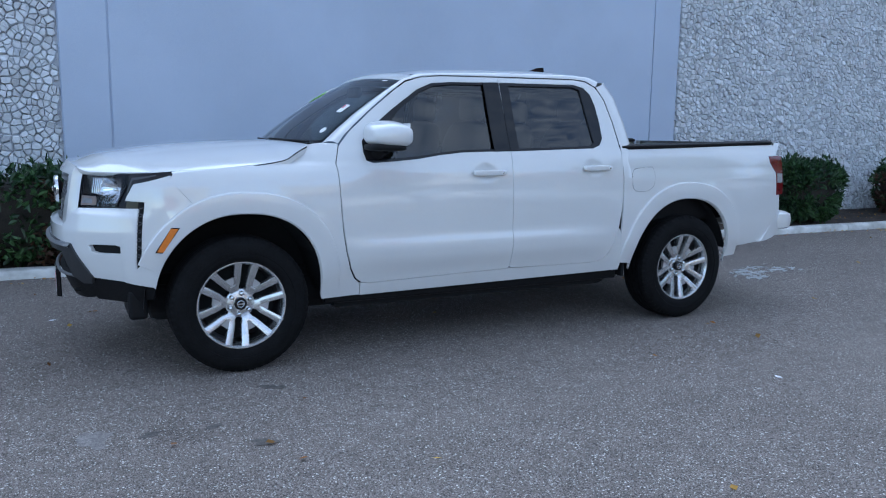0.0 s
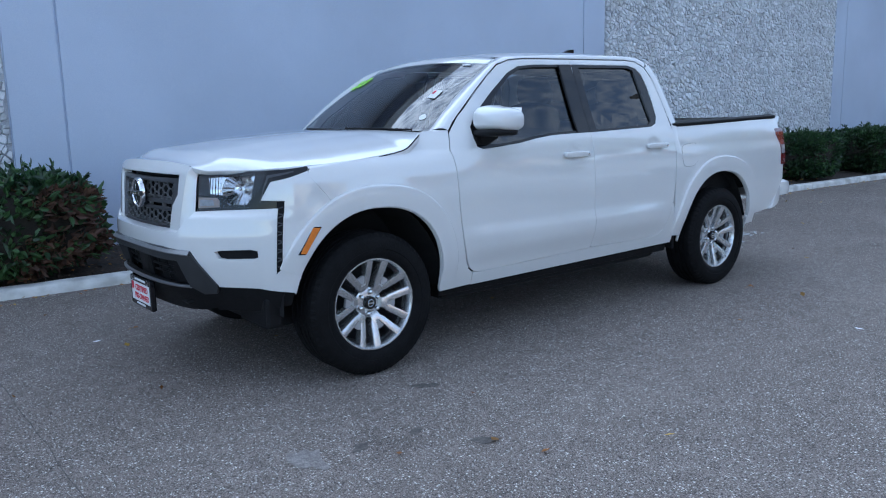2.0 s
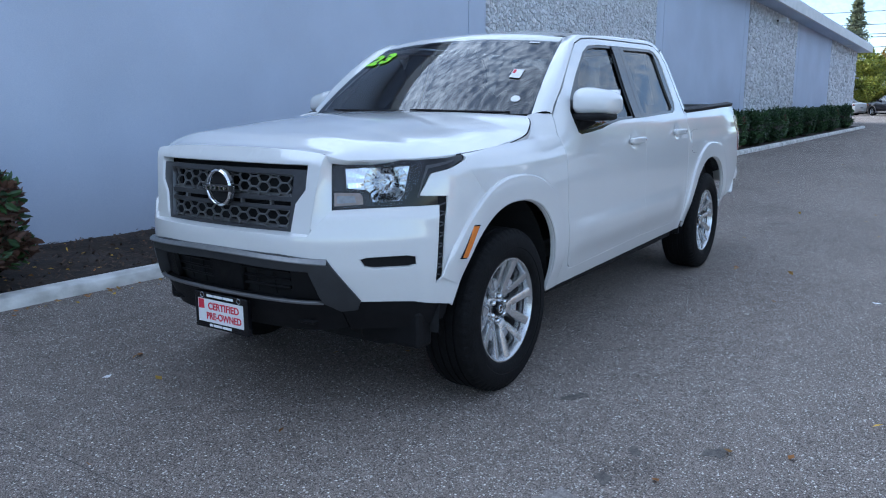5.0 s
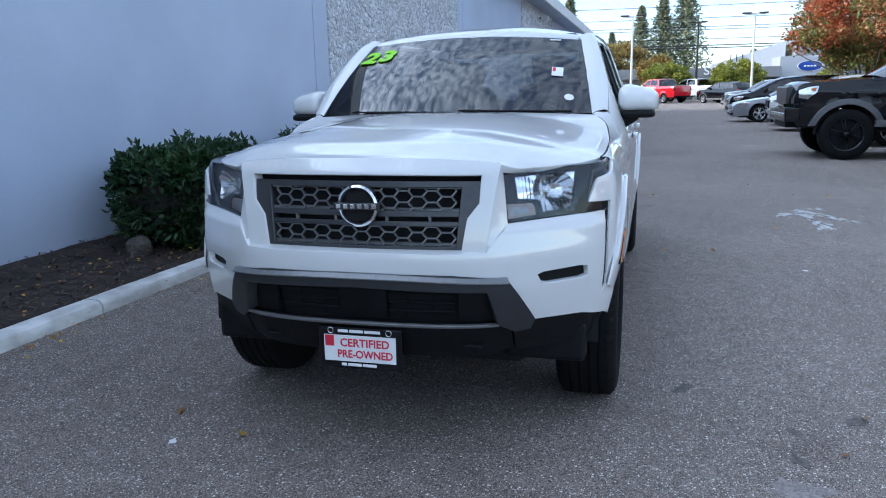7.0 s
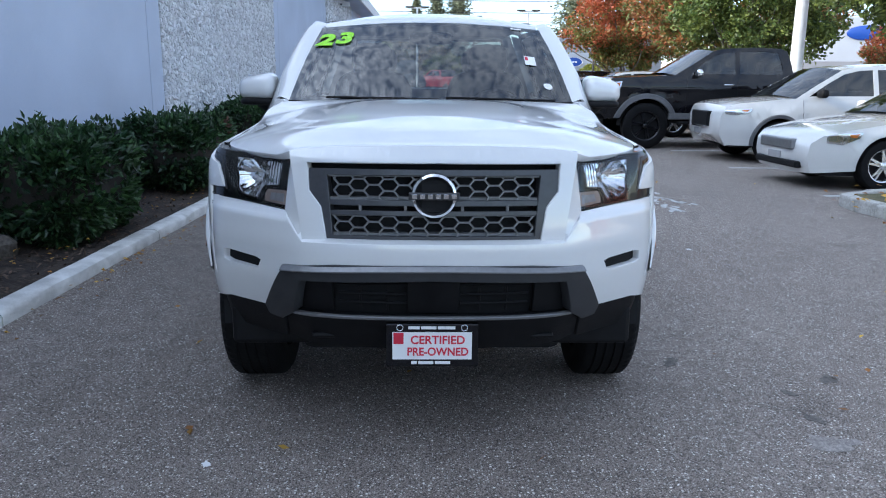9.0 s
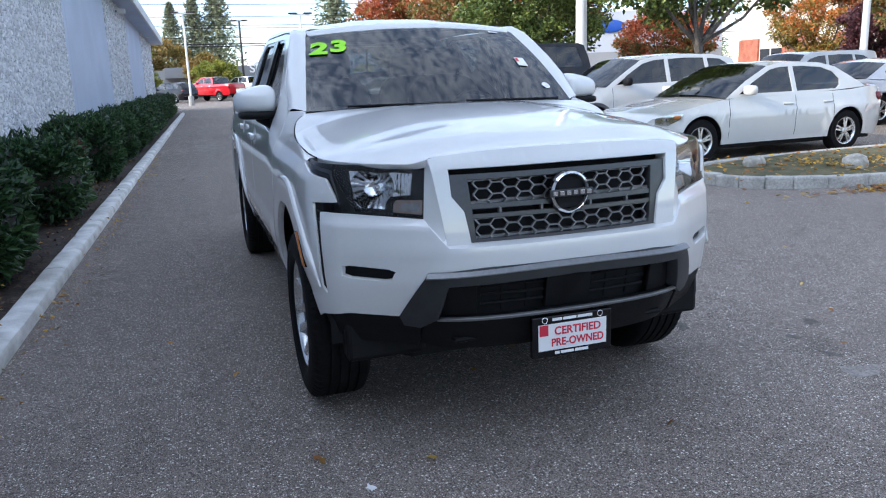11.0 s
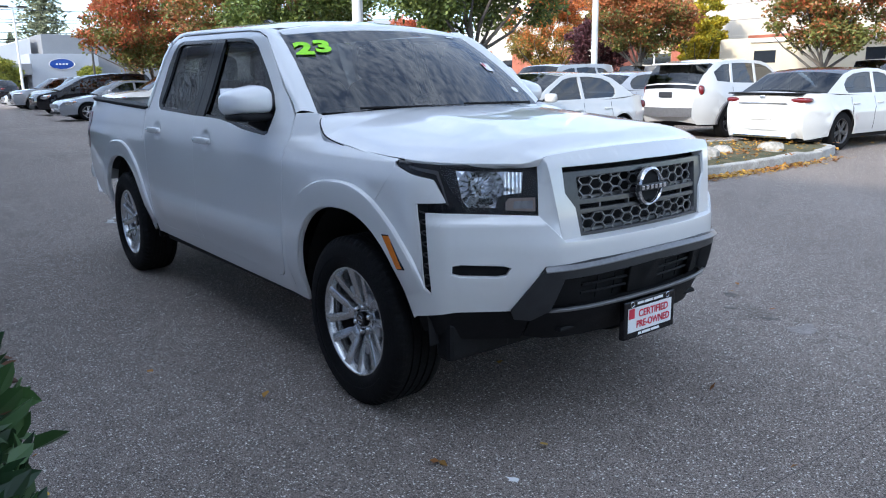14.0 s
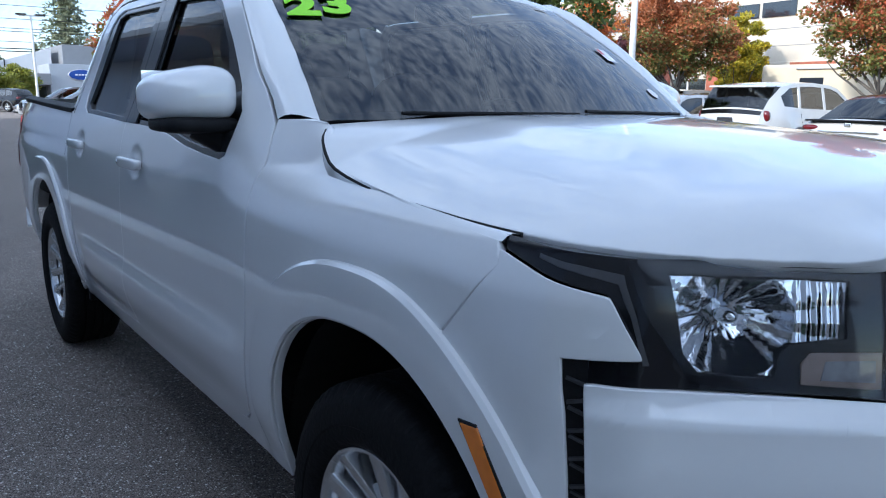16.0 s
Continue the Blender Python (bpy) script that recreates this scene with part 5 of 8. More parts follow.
def honeycomb(z0, z1, zm, name):
    """Two staggered rows of hexagon openings, as bars."""
    bits = []
    f = face(-0.014)

    def bar(a, b, w=0.0025):
        a, b = Vector(f(*a)), Vector(f(*b))
        d = (b - a).normalized()
        n = Vector((-1, 0, 0))
        t = d.cross(n).normalized() * w
        bm = bmesh.new()
        q = [bm.verts.new(v) for v in (a - t, b - t, b + t, a + t)]
        r = [bm.verts.new(v + Vector((0.009, 0, 0))) for v in (a - t * 1.3, b - t * 1.3, b + t * 1.3, a + t * 1.3)]
        bm.faces.new(q)
        for i in range(4):
            bm.faces.new((q[i], q[(i + 1) % 4], r[(i + 1) % 4], r[i]))
        bmesh.ops.recalc_face_normals(bm, faces=bm.faces[:])
        bits.append(bm)

    w, hh = 0.0707, 0.041
    seen = set()
    for i in range(-8, 9):
        for k in range(-2, 3):
            cx, cz = i * w * 0.75, zm + (k + (0.5 if i % 2 else 0.0)) * hh
            ring = [(cx + w * 0.5, cz), (cx + w * 0.25, cz + hh / 2), (cx - w * 0.25, cz + hh / 2), (cx - w * 0.5, cz), (cx - w * 0.25, cz - hh / 2), (cx + w * 0.25, cz - hh / 2)]
            for a, b in zip(ring, ring[1:] + ring[:1]):
                key = (round((a[0] + b[0]) * 200), round((a[1] + b[1]) * 200))
                if key in seen:
                    continue
                seen.add(key)
                if a[1] > b[1]:
                    a, b = b, a
                if b[1] <= z0 or a[1] >= z1 or max(abs(a[0]), abs(b[0])) > 0.385:
                    continue
                if a[1] < z0:
                    t = (z0 - a[1]) / (b[1] - a[1])
                    a = (a[0] + (b[0] - a[0]) * t, z0)
                if b[1] > z1:
                    t = (z1 - a[1]) / (b[1] - a[1])
                    b = (a[0] + (b[0] - a[0]) * t, z1)
                bar(a, b)
    bar((-0.376, z0 + 0.004), (0.376, z0 + 0.004), 0.006)
    bar((-0.382, z1 - 0.004), (0.382, z1 - 0.004), 0.006)
    part(name, join(*bits), GRILLE_GREY, grille, "grey hexagon mesh")


honeycomb(0.961, 1.052, 1.0355, "grille_mesh")
honeycomb(0.836, 0.915, 0.9065, "grille_mesh")
for y in (-0.26, -0.10, 0.10, 0.26):
    part("grille_post", block(-0.006, 0.012, y - 0.005, y + 0.005, 0.922, 0.950, 0.001, m=Matrix.Translation((face(-0.014)(y, 0.935)[0], 0, 0))), GRILLE_GREY, grille)
# round badge with a bar across
bc = Vector(face(0.022)(0.0, 0.985))
bm = lathe([(-0.012, 0.060), (0.004, 0.062), (0.011, 0.069), (0.004, 0.077), (-0.012, 0.079)], 44, "z")
bmesh.ops.transform(bm, matrix=pose(bc.x, bc.y, bc.z, 90, 0, -90), verts=bm.verts[:])
badge = part("badge", bm, CHROME, grille, "round chrome emblem with a bar across", smooth=40)
part("badge_bar", block(-0.006, 0.010, -0.088, 0.088, -0.013, 0.013, 0.003, m=Matrix.Translation(bc - Vector((0.012, 0, 0)))), GUNMETAL, badge)
for k in range(6):
    y = -0.068 + 0.0272 * k
    part("badge_stroke", block(-0.002, 0.002, y - 0.009, y + 0.009, -0.008, 0.008, 0.001, m=Matrix.Translation(bc - Vector((0.019, 0, 0)))), CHROME, badge)
part("badge_disc", block(0.004, 0.03, -0.062, 0.062, -0.062, 0.062, 0.02, m=Matrix.Translation(bc)), DARK, badge)

# lower bumper frame, opening and valance
gu = [(0.0, 0.744), (0.35, 0.740), (at_y(0.526), 0.724), (at_y(0.630), 0.552), (at_y(0.620), 0.516), (at_y(0.570), 0.510), (at_y(0.510), 0.548), (at_y(0.468), 0.680), (0.0, 0.694)]
for s in (1, -1):
    sheet("bumper_guard", [(s * u, z) for u, z in gu], nose(0.012), (-1, s * 0.4, 0), GUARD, truck, step=0.04, thick=0.07, label="satin dark grey lower bumper frame")
    rows = []
    for i in range(13):
        u = s * at_y(0.530) * i / 12
        zt = 0.745 - 0.018 * (i / 12) ** 2
        rows.append([nose(o)(u, zt + dz) for o, dz in ((0.000, 0.002), (0.012, 0.000), (0.026, -0.014), (0.026, -0.018), (0.012, -0.022))])
    bm = grid_mesh(rows)
    bmesh.ops.recalc_face_normals(bm, faces=bm.faces[:])
    part("guard_ledge", bm, GRILLE_GREY, truck, "lighter grey ledge along the frame's top", smooth=25)
    sheet("guard_side", [(s * u, z) for u, z in [(at_y(0.634), 0.553), (at_x(-0.600), 0.543), (at_x(-0.448), 0.517), (at_x(-0.462), 0.450), (at_x(-0.56), 0.436), (at_x(-0.63), 0.425), (at_y(0.600), 0.420), (at_y(0.574), 0.507), (at_y(0.623), 0.515)]], nose(-0.004), (-1, s, 0), BLACK, truck, step=0.05, thick=0.03, label="black plastic lower bumper corner")
    part("air_deflector", block(-0.570, -0.475, min(s * 0.48, s * 0.80), max(s * 0.48, s * 0.80), 0.335, 0.50, 0.02), BLACK, truck, "black rubber air deflector before the wheel")
    bm = join(rod([(-0.74, s * 0.40 - 0.05, 0.460), (-0.805, s * 0.40 - 0.035, 0.455), (-0.805, s * 0.40 + 0.035, 0.455), (-0.74, s * 0.40 + 0.05, 0.460)], 0.011, 8))
    part("tow_hook", bm, BLACK, truck)
low = [(0.0, 0.694), (at_y(0.468), 0.680), (at_y(0.510), 0.548), (0.0, 0.548)]
wide_ = [(0.0, 0.755), (at_y(0.53), 0.755), (at_y(0.57), 0.50), (0.0, 0.50)]
sheet("intake_back", wide_ + [(-u, z) for u, z in wide_[-2:0:-1]], nose(-0.075), (-1, 0, 0), DARK, truck, step=0.1, thick=0)
sheet("intake_centre", [(-0.092, 0.690), (0.092, 0.690), (0.092, 0.556), (-0.092, 0.556)], nose(-0.040), (-1, 0, 0), BLACK, truck, step=0.1, thick=0.03)
for s in (1, -1):
    for z in (0.590, 0.625, 0.660):
        p = [nose(-0.055)(s * u, z) for u in (0.10, 0.2, 0.3, 0.355)]
        part("intake_slat", rod(p, 0.006, 6), BLACK, truck)
    for u in (0.17, 0.27):
        part("intake_post", rod([nose(-0.056)(s * u, 0.56), nose(-0.056)(s * u, 0.69)], 0.004, 5), BLACK, truck)
    sheet("intake_cheek", [(s * 0.375, 0.688), (s * at_y(0.466), 0.680), (s * at_y(0.508), 0.552), (s * 0.375, 0.556)], nose(-0.035), (-1, 0, 0), BLACK, truck, step=0.06, thick=0.02)
sheet("intake_lip", [(-0.525, 0.541), (0.525, 0.541), (0.528, 0.548), (-0.528, 0.548)], nose(0.010), (-1, 0, 0.3), GRILLE_GREY, truck, step=0.08, thick=0.015, label="thin bright grey lip under the intake")
val = [(0.0, 0.540), (at_y(0.510), 0.540), (at_y(0.568), 0.506), (at_y(0.590), 0.43), (at_y(0.52), 0.415), (0.0, 0.405)]
sheet("valance", val + [(-u, z) for u, z in val[-2:0:-1]], nose(-0.012), (-1, 0, 0), BLACK, truck, step=0.06, thick=0.03)
# number plate holder and insert
PL = pose(-0.900, 0.004, 0.450, 90, 0, -90)
plate = part("plate_holder", block(-0.165, 0.165, -0.080, 0.080, -0.022, 0.004, 0.004, m=PL), GLOSS_BLACK, truck, "black dealer plate frame with a white insert")
part("plate_insert", block(-0.142, 0.142, -0.052, 0.050, 0.004, 0.0055, 0.0, m=PL), WHITE_FLAT, plate)
letters("plate_word", "CERTIFIED", 0.043, 0.0006, PL @ pose(0.020, 0.020, 0.0065), RED_PRINT, plate, "red capitals", bold=0.0010, wide=0.98)
letters("plate_word", "PRE-OWNED", 0.042, 0.0006, PL @ pose(0.020, -0.024, 0.0065), RED_PRINT, plate, "red capitals", bold=0.0010, wide=0.90)
part("plate_square", block(-0.138, -0.102, 0.006, 0.048, 0.0056, 0.0062, 0.0, m=PL), RED_PRINT, plate)
for x, w, y in ((-0.085, 0.040, 0.061), (-0.040, 0.055, 0.061), (0.020, 0.062, 0.061), (-0.075, 0.020, -0.070), (-0.050, 0.055, -0.070), (0.010, 0.055, -0.070)):
    part("plate_bar", block(x, x + w, y, y + 0.011, 0.0045, 0.0052, 0, m=PL), WHITE_FLAT, plate)
for u in (-0.115, 0.115):
    bm = lathe([(0.0045, 0.0095), (0.0055, 0.011), (0.0045, 0.0125)], 18, "z")
    bmesh.ops.transform(bm, matrix=PL @ pose(u, 0.066, 0), verts=bm.verts[:])
    part("plate_badge", bm, CHROME, plate)

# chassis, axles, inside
# extra low, wide boxes added to deepen the shade on the ground beneath
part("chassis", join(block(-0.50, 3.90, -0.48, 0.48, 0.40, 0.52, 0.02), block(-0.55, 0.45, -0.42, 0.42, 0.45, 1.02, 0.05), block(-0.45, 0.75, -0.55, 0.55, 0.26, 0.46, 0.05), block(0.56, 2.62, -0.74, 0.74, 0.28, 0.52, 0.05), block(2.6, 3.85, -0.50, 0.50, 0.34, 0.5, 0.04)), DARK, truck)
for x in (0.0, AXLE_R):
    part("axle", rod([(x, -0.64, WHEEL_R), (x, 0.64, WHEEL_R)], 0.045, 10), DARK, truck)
part("exhaust", rod([(1.2, -0.45, 0.36), (2.7, -0.5, 0.37), (4.0, 0.55, 0.42)], 0.03, 8), DARK, truck)
part("dashboard", pebble((0.72, 0, 1.10), (0.26, 0.74, 0.14), 0.4, 28, 12), SEAT, truck, "dark dashboard", smooth=60)
part("cabin_floor", block(0.55, 2.66, -0.80, 0.80, 0.52, 0.62, 0.02), SEAT, truck)
part("headliner", block(1.15, 2.55, -0.58, 0.58, 1.685, 1.70, 0.005), TRIM_GREY, truck)
for s in (-1, 1):
    for x, bh in ((1.45, 1.42), (2.28, 1.38)):
        part("seat_back", pebble((x + 0.08, s * 0.38, 1.10), (0.085, 0.255, 0.36), 0.5, 20, 12, m=Matrix.Translation((x, 0, 0.8)) @ pose(0, 0, 0, 0, 14, 0) @ Matrix.Translation((-x, 0, -0.8))), SEAT, truck, "charcoal cloth seat back", smooth=60)
        part("headrest", pebble((x + 0.24, s * 0.38, 1.505), (0.055, 0.135, 0.095), 0.6, 18, 10), SEAT, truck, smooth=60)
        part("headrest_post", rod([(x + 0.22, s * 0.38, 1.36), (x + 0.24, s * 0.38, 1.47)], 0.012, 6), CHROME, truck)
        part("seat_cushion", pebble((x - 0.20, s * 0.38, 0.78), (0.27, 0.26, 0.10), 0.5, 18, 10), SEAT, truck, smooth=60)
bm = lathe([(-0.014, 0.185), (0.0, 0.199), (0.014, 0.185), (0.0, 0.171), (-0.014, 0.185)], 36, "z")
bmesh.ops.transform(bm, matrix=pose(1.02, -0.38, 1.15, 0, -62, 0), verts=bm.verts[:])
part("steering_wheel", join(bm, block(-0.03, 0.03, -0.17, 0.17, -0.02, 0.02, 0.01, m=pose(1.03, -0.38, 1.15, 0, -62, 0))), BLACK, truck, smooth=50)
part("rear_view_mirror", pebble((0.98, 0, 1.60), (0.018, 0.12, 0.035), 0.5, 16, 8), BLACK, truck, smooth=60)

# ---- plants ----
LAUREL = leafy("laurel_leaves", (0.018, 0.050, 0.020), (0.055, 0.115, 0.038), 0.45, 0.32)
DRY = leafy("dry_leaves", (0.070, 0.034, 0.024), (0.130, 0.066, 0.042), 0.4, 0.6)
# for the shell that fills a bush: its inner shade put into the colour
BUSH_CORE = shade("dark_bush_core", (0.030, 0.024, 0.018), 0.9, var=0.2, scale=9)
TRUNK = shade("grey_bark", (0.12, 0.105, 0.09), 0.9, var=0.2, scale=4, bump=0.8, bscale=20)
NEEDLES = leafy("fir_needles", (0.15, 0.18, 0.12), (0.31, 0.32, 0.19), 0.4, 0.6)


def leaf_cloud(points, rnd, length, width, droop=0.2):
    """Single leaves, folded along the rib, at (place, outward direction) pairs."""
    verts, faces = [], []
    for p, n in points:
        d = (n * 0.55 + Vector((rnd.gauss(0, 1), rnd.gauss(0, 1), rnd.gauss(0, 0.8) + 0.25)) * 0.62).normalized()
        a = d.cross(Vector((rnd.gauss(0, 1), rnd.gauss(0, 1), rnd.gauss(0, 1)))).normalized()
        up = a.cross(d)
        l, w = length * rnd.uniform(0.65, 1.25), width * rnd.uniform(0.7, 1.2)
        k = len(verts)
        b, t = p, p + d * l - up * l * droop * 0.5
        verts += [b, p + d * l * 0.38 + a * w + up * w * 0.35, p + d * l * 0.75 + a * w * 0.7 + up * w * 0.1, t, p + d * l * 0.75 - a * w * 0.7 + up * w * 0.1, p + d * l * 0.38 - a * w + up * w * 0.35]
        faces += [(k, k + 1, k + 2, k + 3), (k, k + 3, k + 4, k + 5)]
    return verts, faces


def cloud_part(name, pts, rnd, length, width, material, parent, label="", droop=0.2):
    v, f = leaf_cloud(pts, rnd, length, width, droop)
    me = bpy.data.meshes.new(name)
    me.from_pydata([tuple(x) for x in v], [], f)
    me.materials.append(material)
    ob = new(name, me)
    ob.parent = parent
    ob["kind"] = "stuff"
    if label:
        ob["label"] = label
    return ob


def bush(seed, lx, ly, h, leaves, label, dry=0.0, leaf=0.075):
    """A clipped laurel bush, lx by ly by h, its foot at its origin."""
    rnd = random.Random(seed)
    ob = tagged(thing("laurel_bush", label, "bush", group="bushes along the wall"))

    def skin(u, v, k=1.0):
        def sp(q, e):
            return math.copysign(abs(q) ** e, q)
        cu, su, cv, sv = math.cos(u), math.sin(u), math.cos(v), math.sin(v)
        p = Vector((lx / 2 * sp(cv, 0.55) * sp(cu, 0.6), ly / 2 * sp(cv, 0.55) * sp(su, 0.6), h * 0.53 + h * 0.47 * sp(sv, 0.55)))
        q = 1 + 0.16 * noise.noise(p * 2.1 + Vector((seed * 7.3, 0, 0))) + 0.08 * noise.noise(p * 5.3 + Vector((0, seed * 3.1, 0)))
        c = Vector((0, 0, h * 0.5))
        return c + (p - c) * q * k
    # solid dark shell added behind the leaves to block the view through
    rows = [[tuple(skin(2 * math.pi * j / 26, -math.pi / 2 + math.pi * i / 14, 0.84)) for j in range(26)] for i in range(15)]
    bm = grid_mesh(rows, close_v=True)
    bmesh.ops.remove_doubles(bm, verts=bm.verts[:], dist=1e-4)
    part("dark_core", bm, BUSH_CORE, ob, smooth=60)
    pts, brown = [], []
    for i in range(leaves):
        u, sv = rnd.uniform(0, 2 * math.pi), rnd.uniform(-0.95, 1.0)
        v = math.asin(sv)
        k = 1 - 0.17 * rnd.random() ** 1.6 + (0.05 if rnd.random() < 0.06 else 0)
        p = skin(u, v, k)
        n = (p - Vector((0, 0, h * 0.45))).normalized()
        nz = noise.noise(p * 1.6 + Vector((seed * 2.0, 4.0, 0)))
        (brown if (dry > 0 and nz > 0.5 - dry and p.y < 0.1 * ly and p.x > 0.13 * lx and p.z < 0.92 * h and rnd.random() < 0.75) else pts).append((p, n))
    cloud_part("foliage", pts, rnd, leaf, leaf * 0.25, LAUREL, ob)
    if brown:
        cloud_part("dry_foliage", brown, rnd, leaf, leaf * 0.24, DRY, ob, "withered dull brown leaves")
    # long shoots that stand out of the top
    sh = []
    for i in range(26):
        p = skin(rnd.uniform(0, 6.28), rnd.uniform(0.5, 1.3), 1.0)
        d = Vector((rnd.gauss(0, 0.25), rnd.gauss(0, 0.25), 1)).normalized()
        for j in range(9):
            sh.append((p + d * 0.013 * j, d))
    cloud_part("young_growth", sh, rnd, leaf * 0.95, leaf * 0.2, LAUREL, ob)
    return ob


b0 = bush(3, 2.0, 1.05, 0.80, 9000, "dark green laurel bush with some withered leaves by the kerb", dry=0.42, leaf=0.085)
b0.matrix_world = pose(-1.34, 2.92, 0.12, 0, 0, -1.5)
b1 = bush(5, 1.48, 0.96, 0.83, 8000, "dark green laurel bush in the planting bed", leaf=0.078)
b1.matrix_world = pose(2.66, 2.95, 0.10, 0, 0, -1.5)
b2 = bush(7, 1.75, 0.95, 0.80, 7000, "dark green laurel bush with withered brown leaves", dry=0.22, leaf=0.078)
b2.matrix_world = pose(5.50, 2.85, 0.12, 0, 0, -1.5)
for i, x in enumerate((8.85, 11.75, 14.35, 16.7, 19.0, 21.3, 23.6, 25.9, 28.2, 30.5)):
    o = (b1, b2)[i % 2 if i else 0]
    c = copy_thing(o, pose(x, wall_y(x) - 0.86, 0.12, 0, 0, -1.5 + (180 if i % 3 == 1 else 0)) @ Matrix.Diagonal((0.86 if i < 2 else 1.30, 1.0, 1.03 - 0.02 * (i % 3), 1)))
    tagged(c, "dark green laurel bush in the hedge row")
yb = bush(11, 1.7, 1.3, 0.95, 3000, "round yellowing shrub at the building end", leaf=0.10)
yb.matrix_world = pose(34.3, 2.2, 0.05)
b9 = bush(9, 1.7, 1.0, 0.9, 3500, "dark green laurel bush in the planting bed", leaf=0.09)
b9.matrix_world = pose(-4.2, 2.98, 0.08)


def tree(name, x, y, h, r, cols, label, seed, leaves=5200, trunk=0.13, clear=0.28, leaf=0.16, lean=0.0, flat=0.85):
    """A street tree: trunk, forking limbs, and a crown of leaf clumps with gaps."""
    rnd = random.Random(seed)
    ob = tagged(thing(name, label, "tree", pose(x, y, 0)))
    z0 = h * clear
    trunk_pts = [(0, 0, -0.05), (0.02 * r, 0.01, z0 * 0.5), (0.03 * r + lean, 0.02, z0)]
    part("trunk", rod(trunk_pts, [trunk, trunk * 0.8, trunk * 0.7], 9), TRUNK, ob, smooth=60)
    tips = []
    limbs = []
    for i in range(9):
        a = 2 * math.pi * i / 9 + rnd.uniform(-0.3, 0.3)
        el = rnd.uniform(0.45, 1.35)
        ln = (h - z0) * rnd.uniform(0.45, 0.75)
        p = Vector(trunk_pts[-1]) - Vector((0, 0, rnd.uniform(0, z0 * 0.25)))
        pts, rad = [p], [trunk * 0.5]
        d = Vector((math.cos(a) * math.cos(el), math.sin(a) * math.cos(el), math.sin(el)))
        for j in range(4):
            p = p + d * ln / 4
            d = (d + Vector((rnd.gauss(0, 0.14), rnd.gauss(0, 0.14), 0.10))).normalized()
            pts.append(p)
            rad.append(trunk * 0.5 * (1 - (j + 1) / 5.0))
            tips.append(p)
        part("limb", rod(pts, rad, 6), TRUNK, ob, smooth=60)
    # clumps fill a crown about the limbs
    c = Vector((0.03 * r, 0, z0 + (h - z0) * 0.52))
    clumps = []
    while len(clumps) < 110:
        q = Vector((rnd.gauss(0, 1), rnd.gauss(0, 1), rnd.gauss(0, 1))).normalized() * rnd.random() ** 0.30
        p = c + Vector((q.x * r, q.y * r, q.z * (h - z0) * 0.52 * (1.0 if q.z > 0 else flat)))
        if noise.noise(p * 0.55 + Vector((seed, 0, 0))) > -0.38:
            clumps.append((p, rnd.uniform(0.15, 0.28) * r))
    mats = [leafy("foliage_" + label.split()[0] + str(seed), cols[0], cols[1], 0.4, 0.5, h if cols in (RED, ORANGE, BROWN) else 0.0)]
    pts = []
    for i in range(int(leaves * 3.4)):
        p, s = clumps[rnd.randrange(len(clumps))]
        n = Vector((rnd.gauss(0, 1), rnd.gauss(0, 1), rnd.gauss(0, 0.8))).normalized()
        q = p + Vector((n.x * s, n.y * s, n.z * s * 0.7)) * rnd.random() ** 0.45
        pts.append((q, (q - c).normalized()))
    cloud_part("crown", pts, rnd, leaf * 0.80, leaf * 0.27, mats[0], ob)
    return ob


RED = ((0.16, 0.17, 0.04), (0.50, 0.13, 0.055))
ORANGE = ((0.24, 0.20, 0.045), (0.66, 0.20, 0.05))
GREEN = ((0.075, 0.115, 0.028), (0.19, 0.23, 0.05))
BROWN = ((0.14, 0.165, 0.04), (0.44, 0.15, 0.06))
YELLOW = ((0.30, 0.28, 0.03), (0.55, 0.42, 0.03))
OCHRE = ((0.20, 0.17, 0.05), (0.40, 0.24, 0.07))
LIME = ((0.16, 0.19, 0.03), (0.34, 0.33, 0.05))
PLUM = ((0.065, 0.026, 0.032), (0.145, 0.051, 0.058))


def fir(x, y, h, r, seed, label="tall dark green fir tree on the skyline"):
    """A conifer: a straight trunk with drooping tiers of branches, ragged at the edge."""
    rnd = random.Random(seed)
    ob = tagged(thing("fir_tree", label, "tree", pose(x, y, 0), group="firs on the skyline"))
    part("trunk", rod([(0, 0, 0), (0, 0, h * 0.5), (0, 0, h)], [h * 0.018, h * 0.012, 0.03], 7), TRUNK, ob)
    pts = []
    n = 58
    for i in range(n):
        t = i / n
        z = h * (0.10 + 0.89 * t)
        rr = r * (1 - t) ** 1.05 * rnd.uniform(0.75, 1.15) + 0.15
        for j in range(11):
            a = rnd.uniform(0, 6.28)
            ln = rr * rnd.uniform(0.55, 1.1)
            for k in range(7):
                u = (k + rnd.random()) / 7
                p = Vector((math.cos(a) * ln * u, math.sin(a) * ln * u, z - 0.30 * ln * u + rnd.gauss(0, 0.12)))
                pts.append((p, Vector((math.cos(a), math.sin(a), -0.25))))
    cloud_part("needles", pts, rnd, h * 0.038, h * 0.007, NEEDLES, ob)
    return ob


tree("maple_tree", 36.5, -10.2, 6.2, 2.9, RED, "red and orange autumn maple beyond the car row", 21, 7000, 0.14, 0.22, 0.20)
tree("street_tree", 26.0, -11.6, 6.6, 3.6, BROWN, "green tree turning rust-red beyond the car row", 22, 7000, 0.15, 0.25, 0.19)
tree("street_tree", 22.2, -10.8, 6.2, 2.5, GREEN, "dense green tree beyond the car row", 23, 7000, 0.15, 0.22, 0.17)
tree("street_tree", 12.3, -10.4, 5.8, 2.3, GREEN, "leafy green tree in the lot median", 24, 8000, 0.12, 0.36, 0.15)
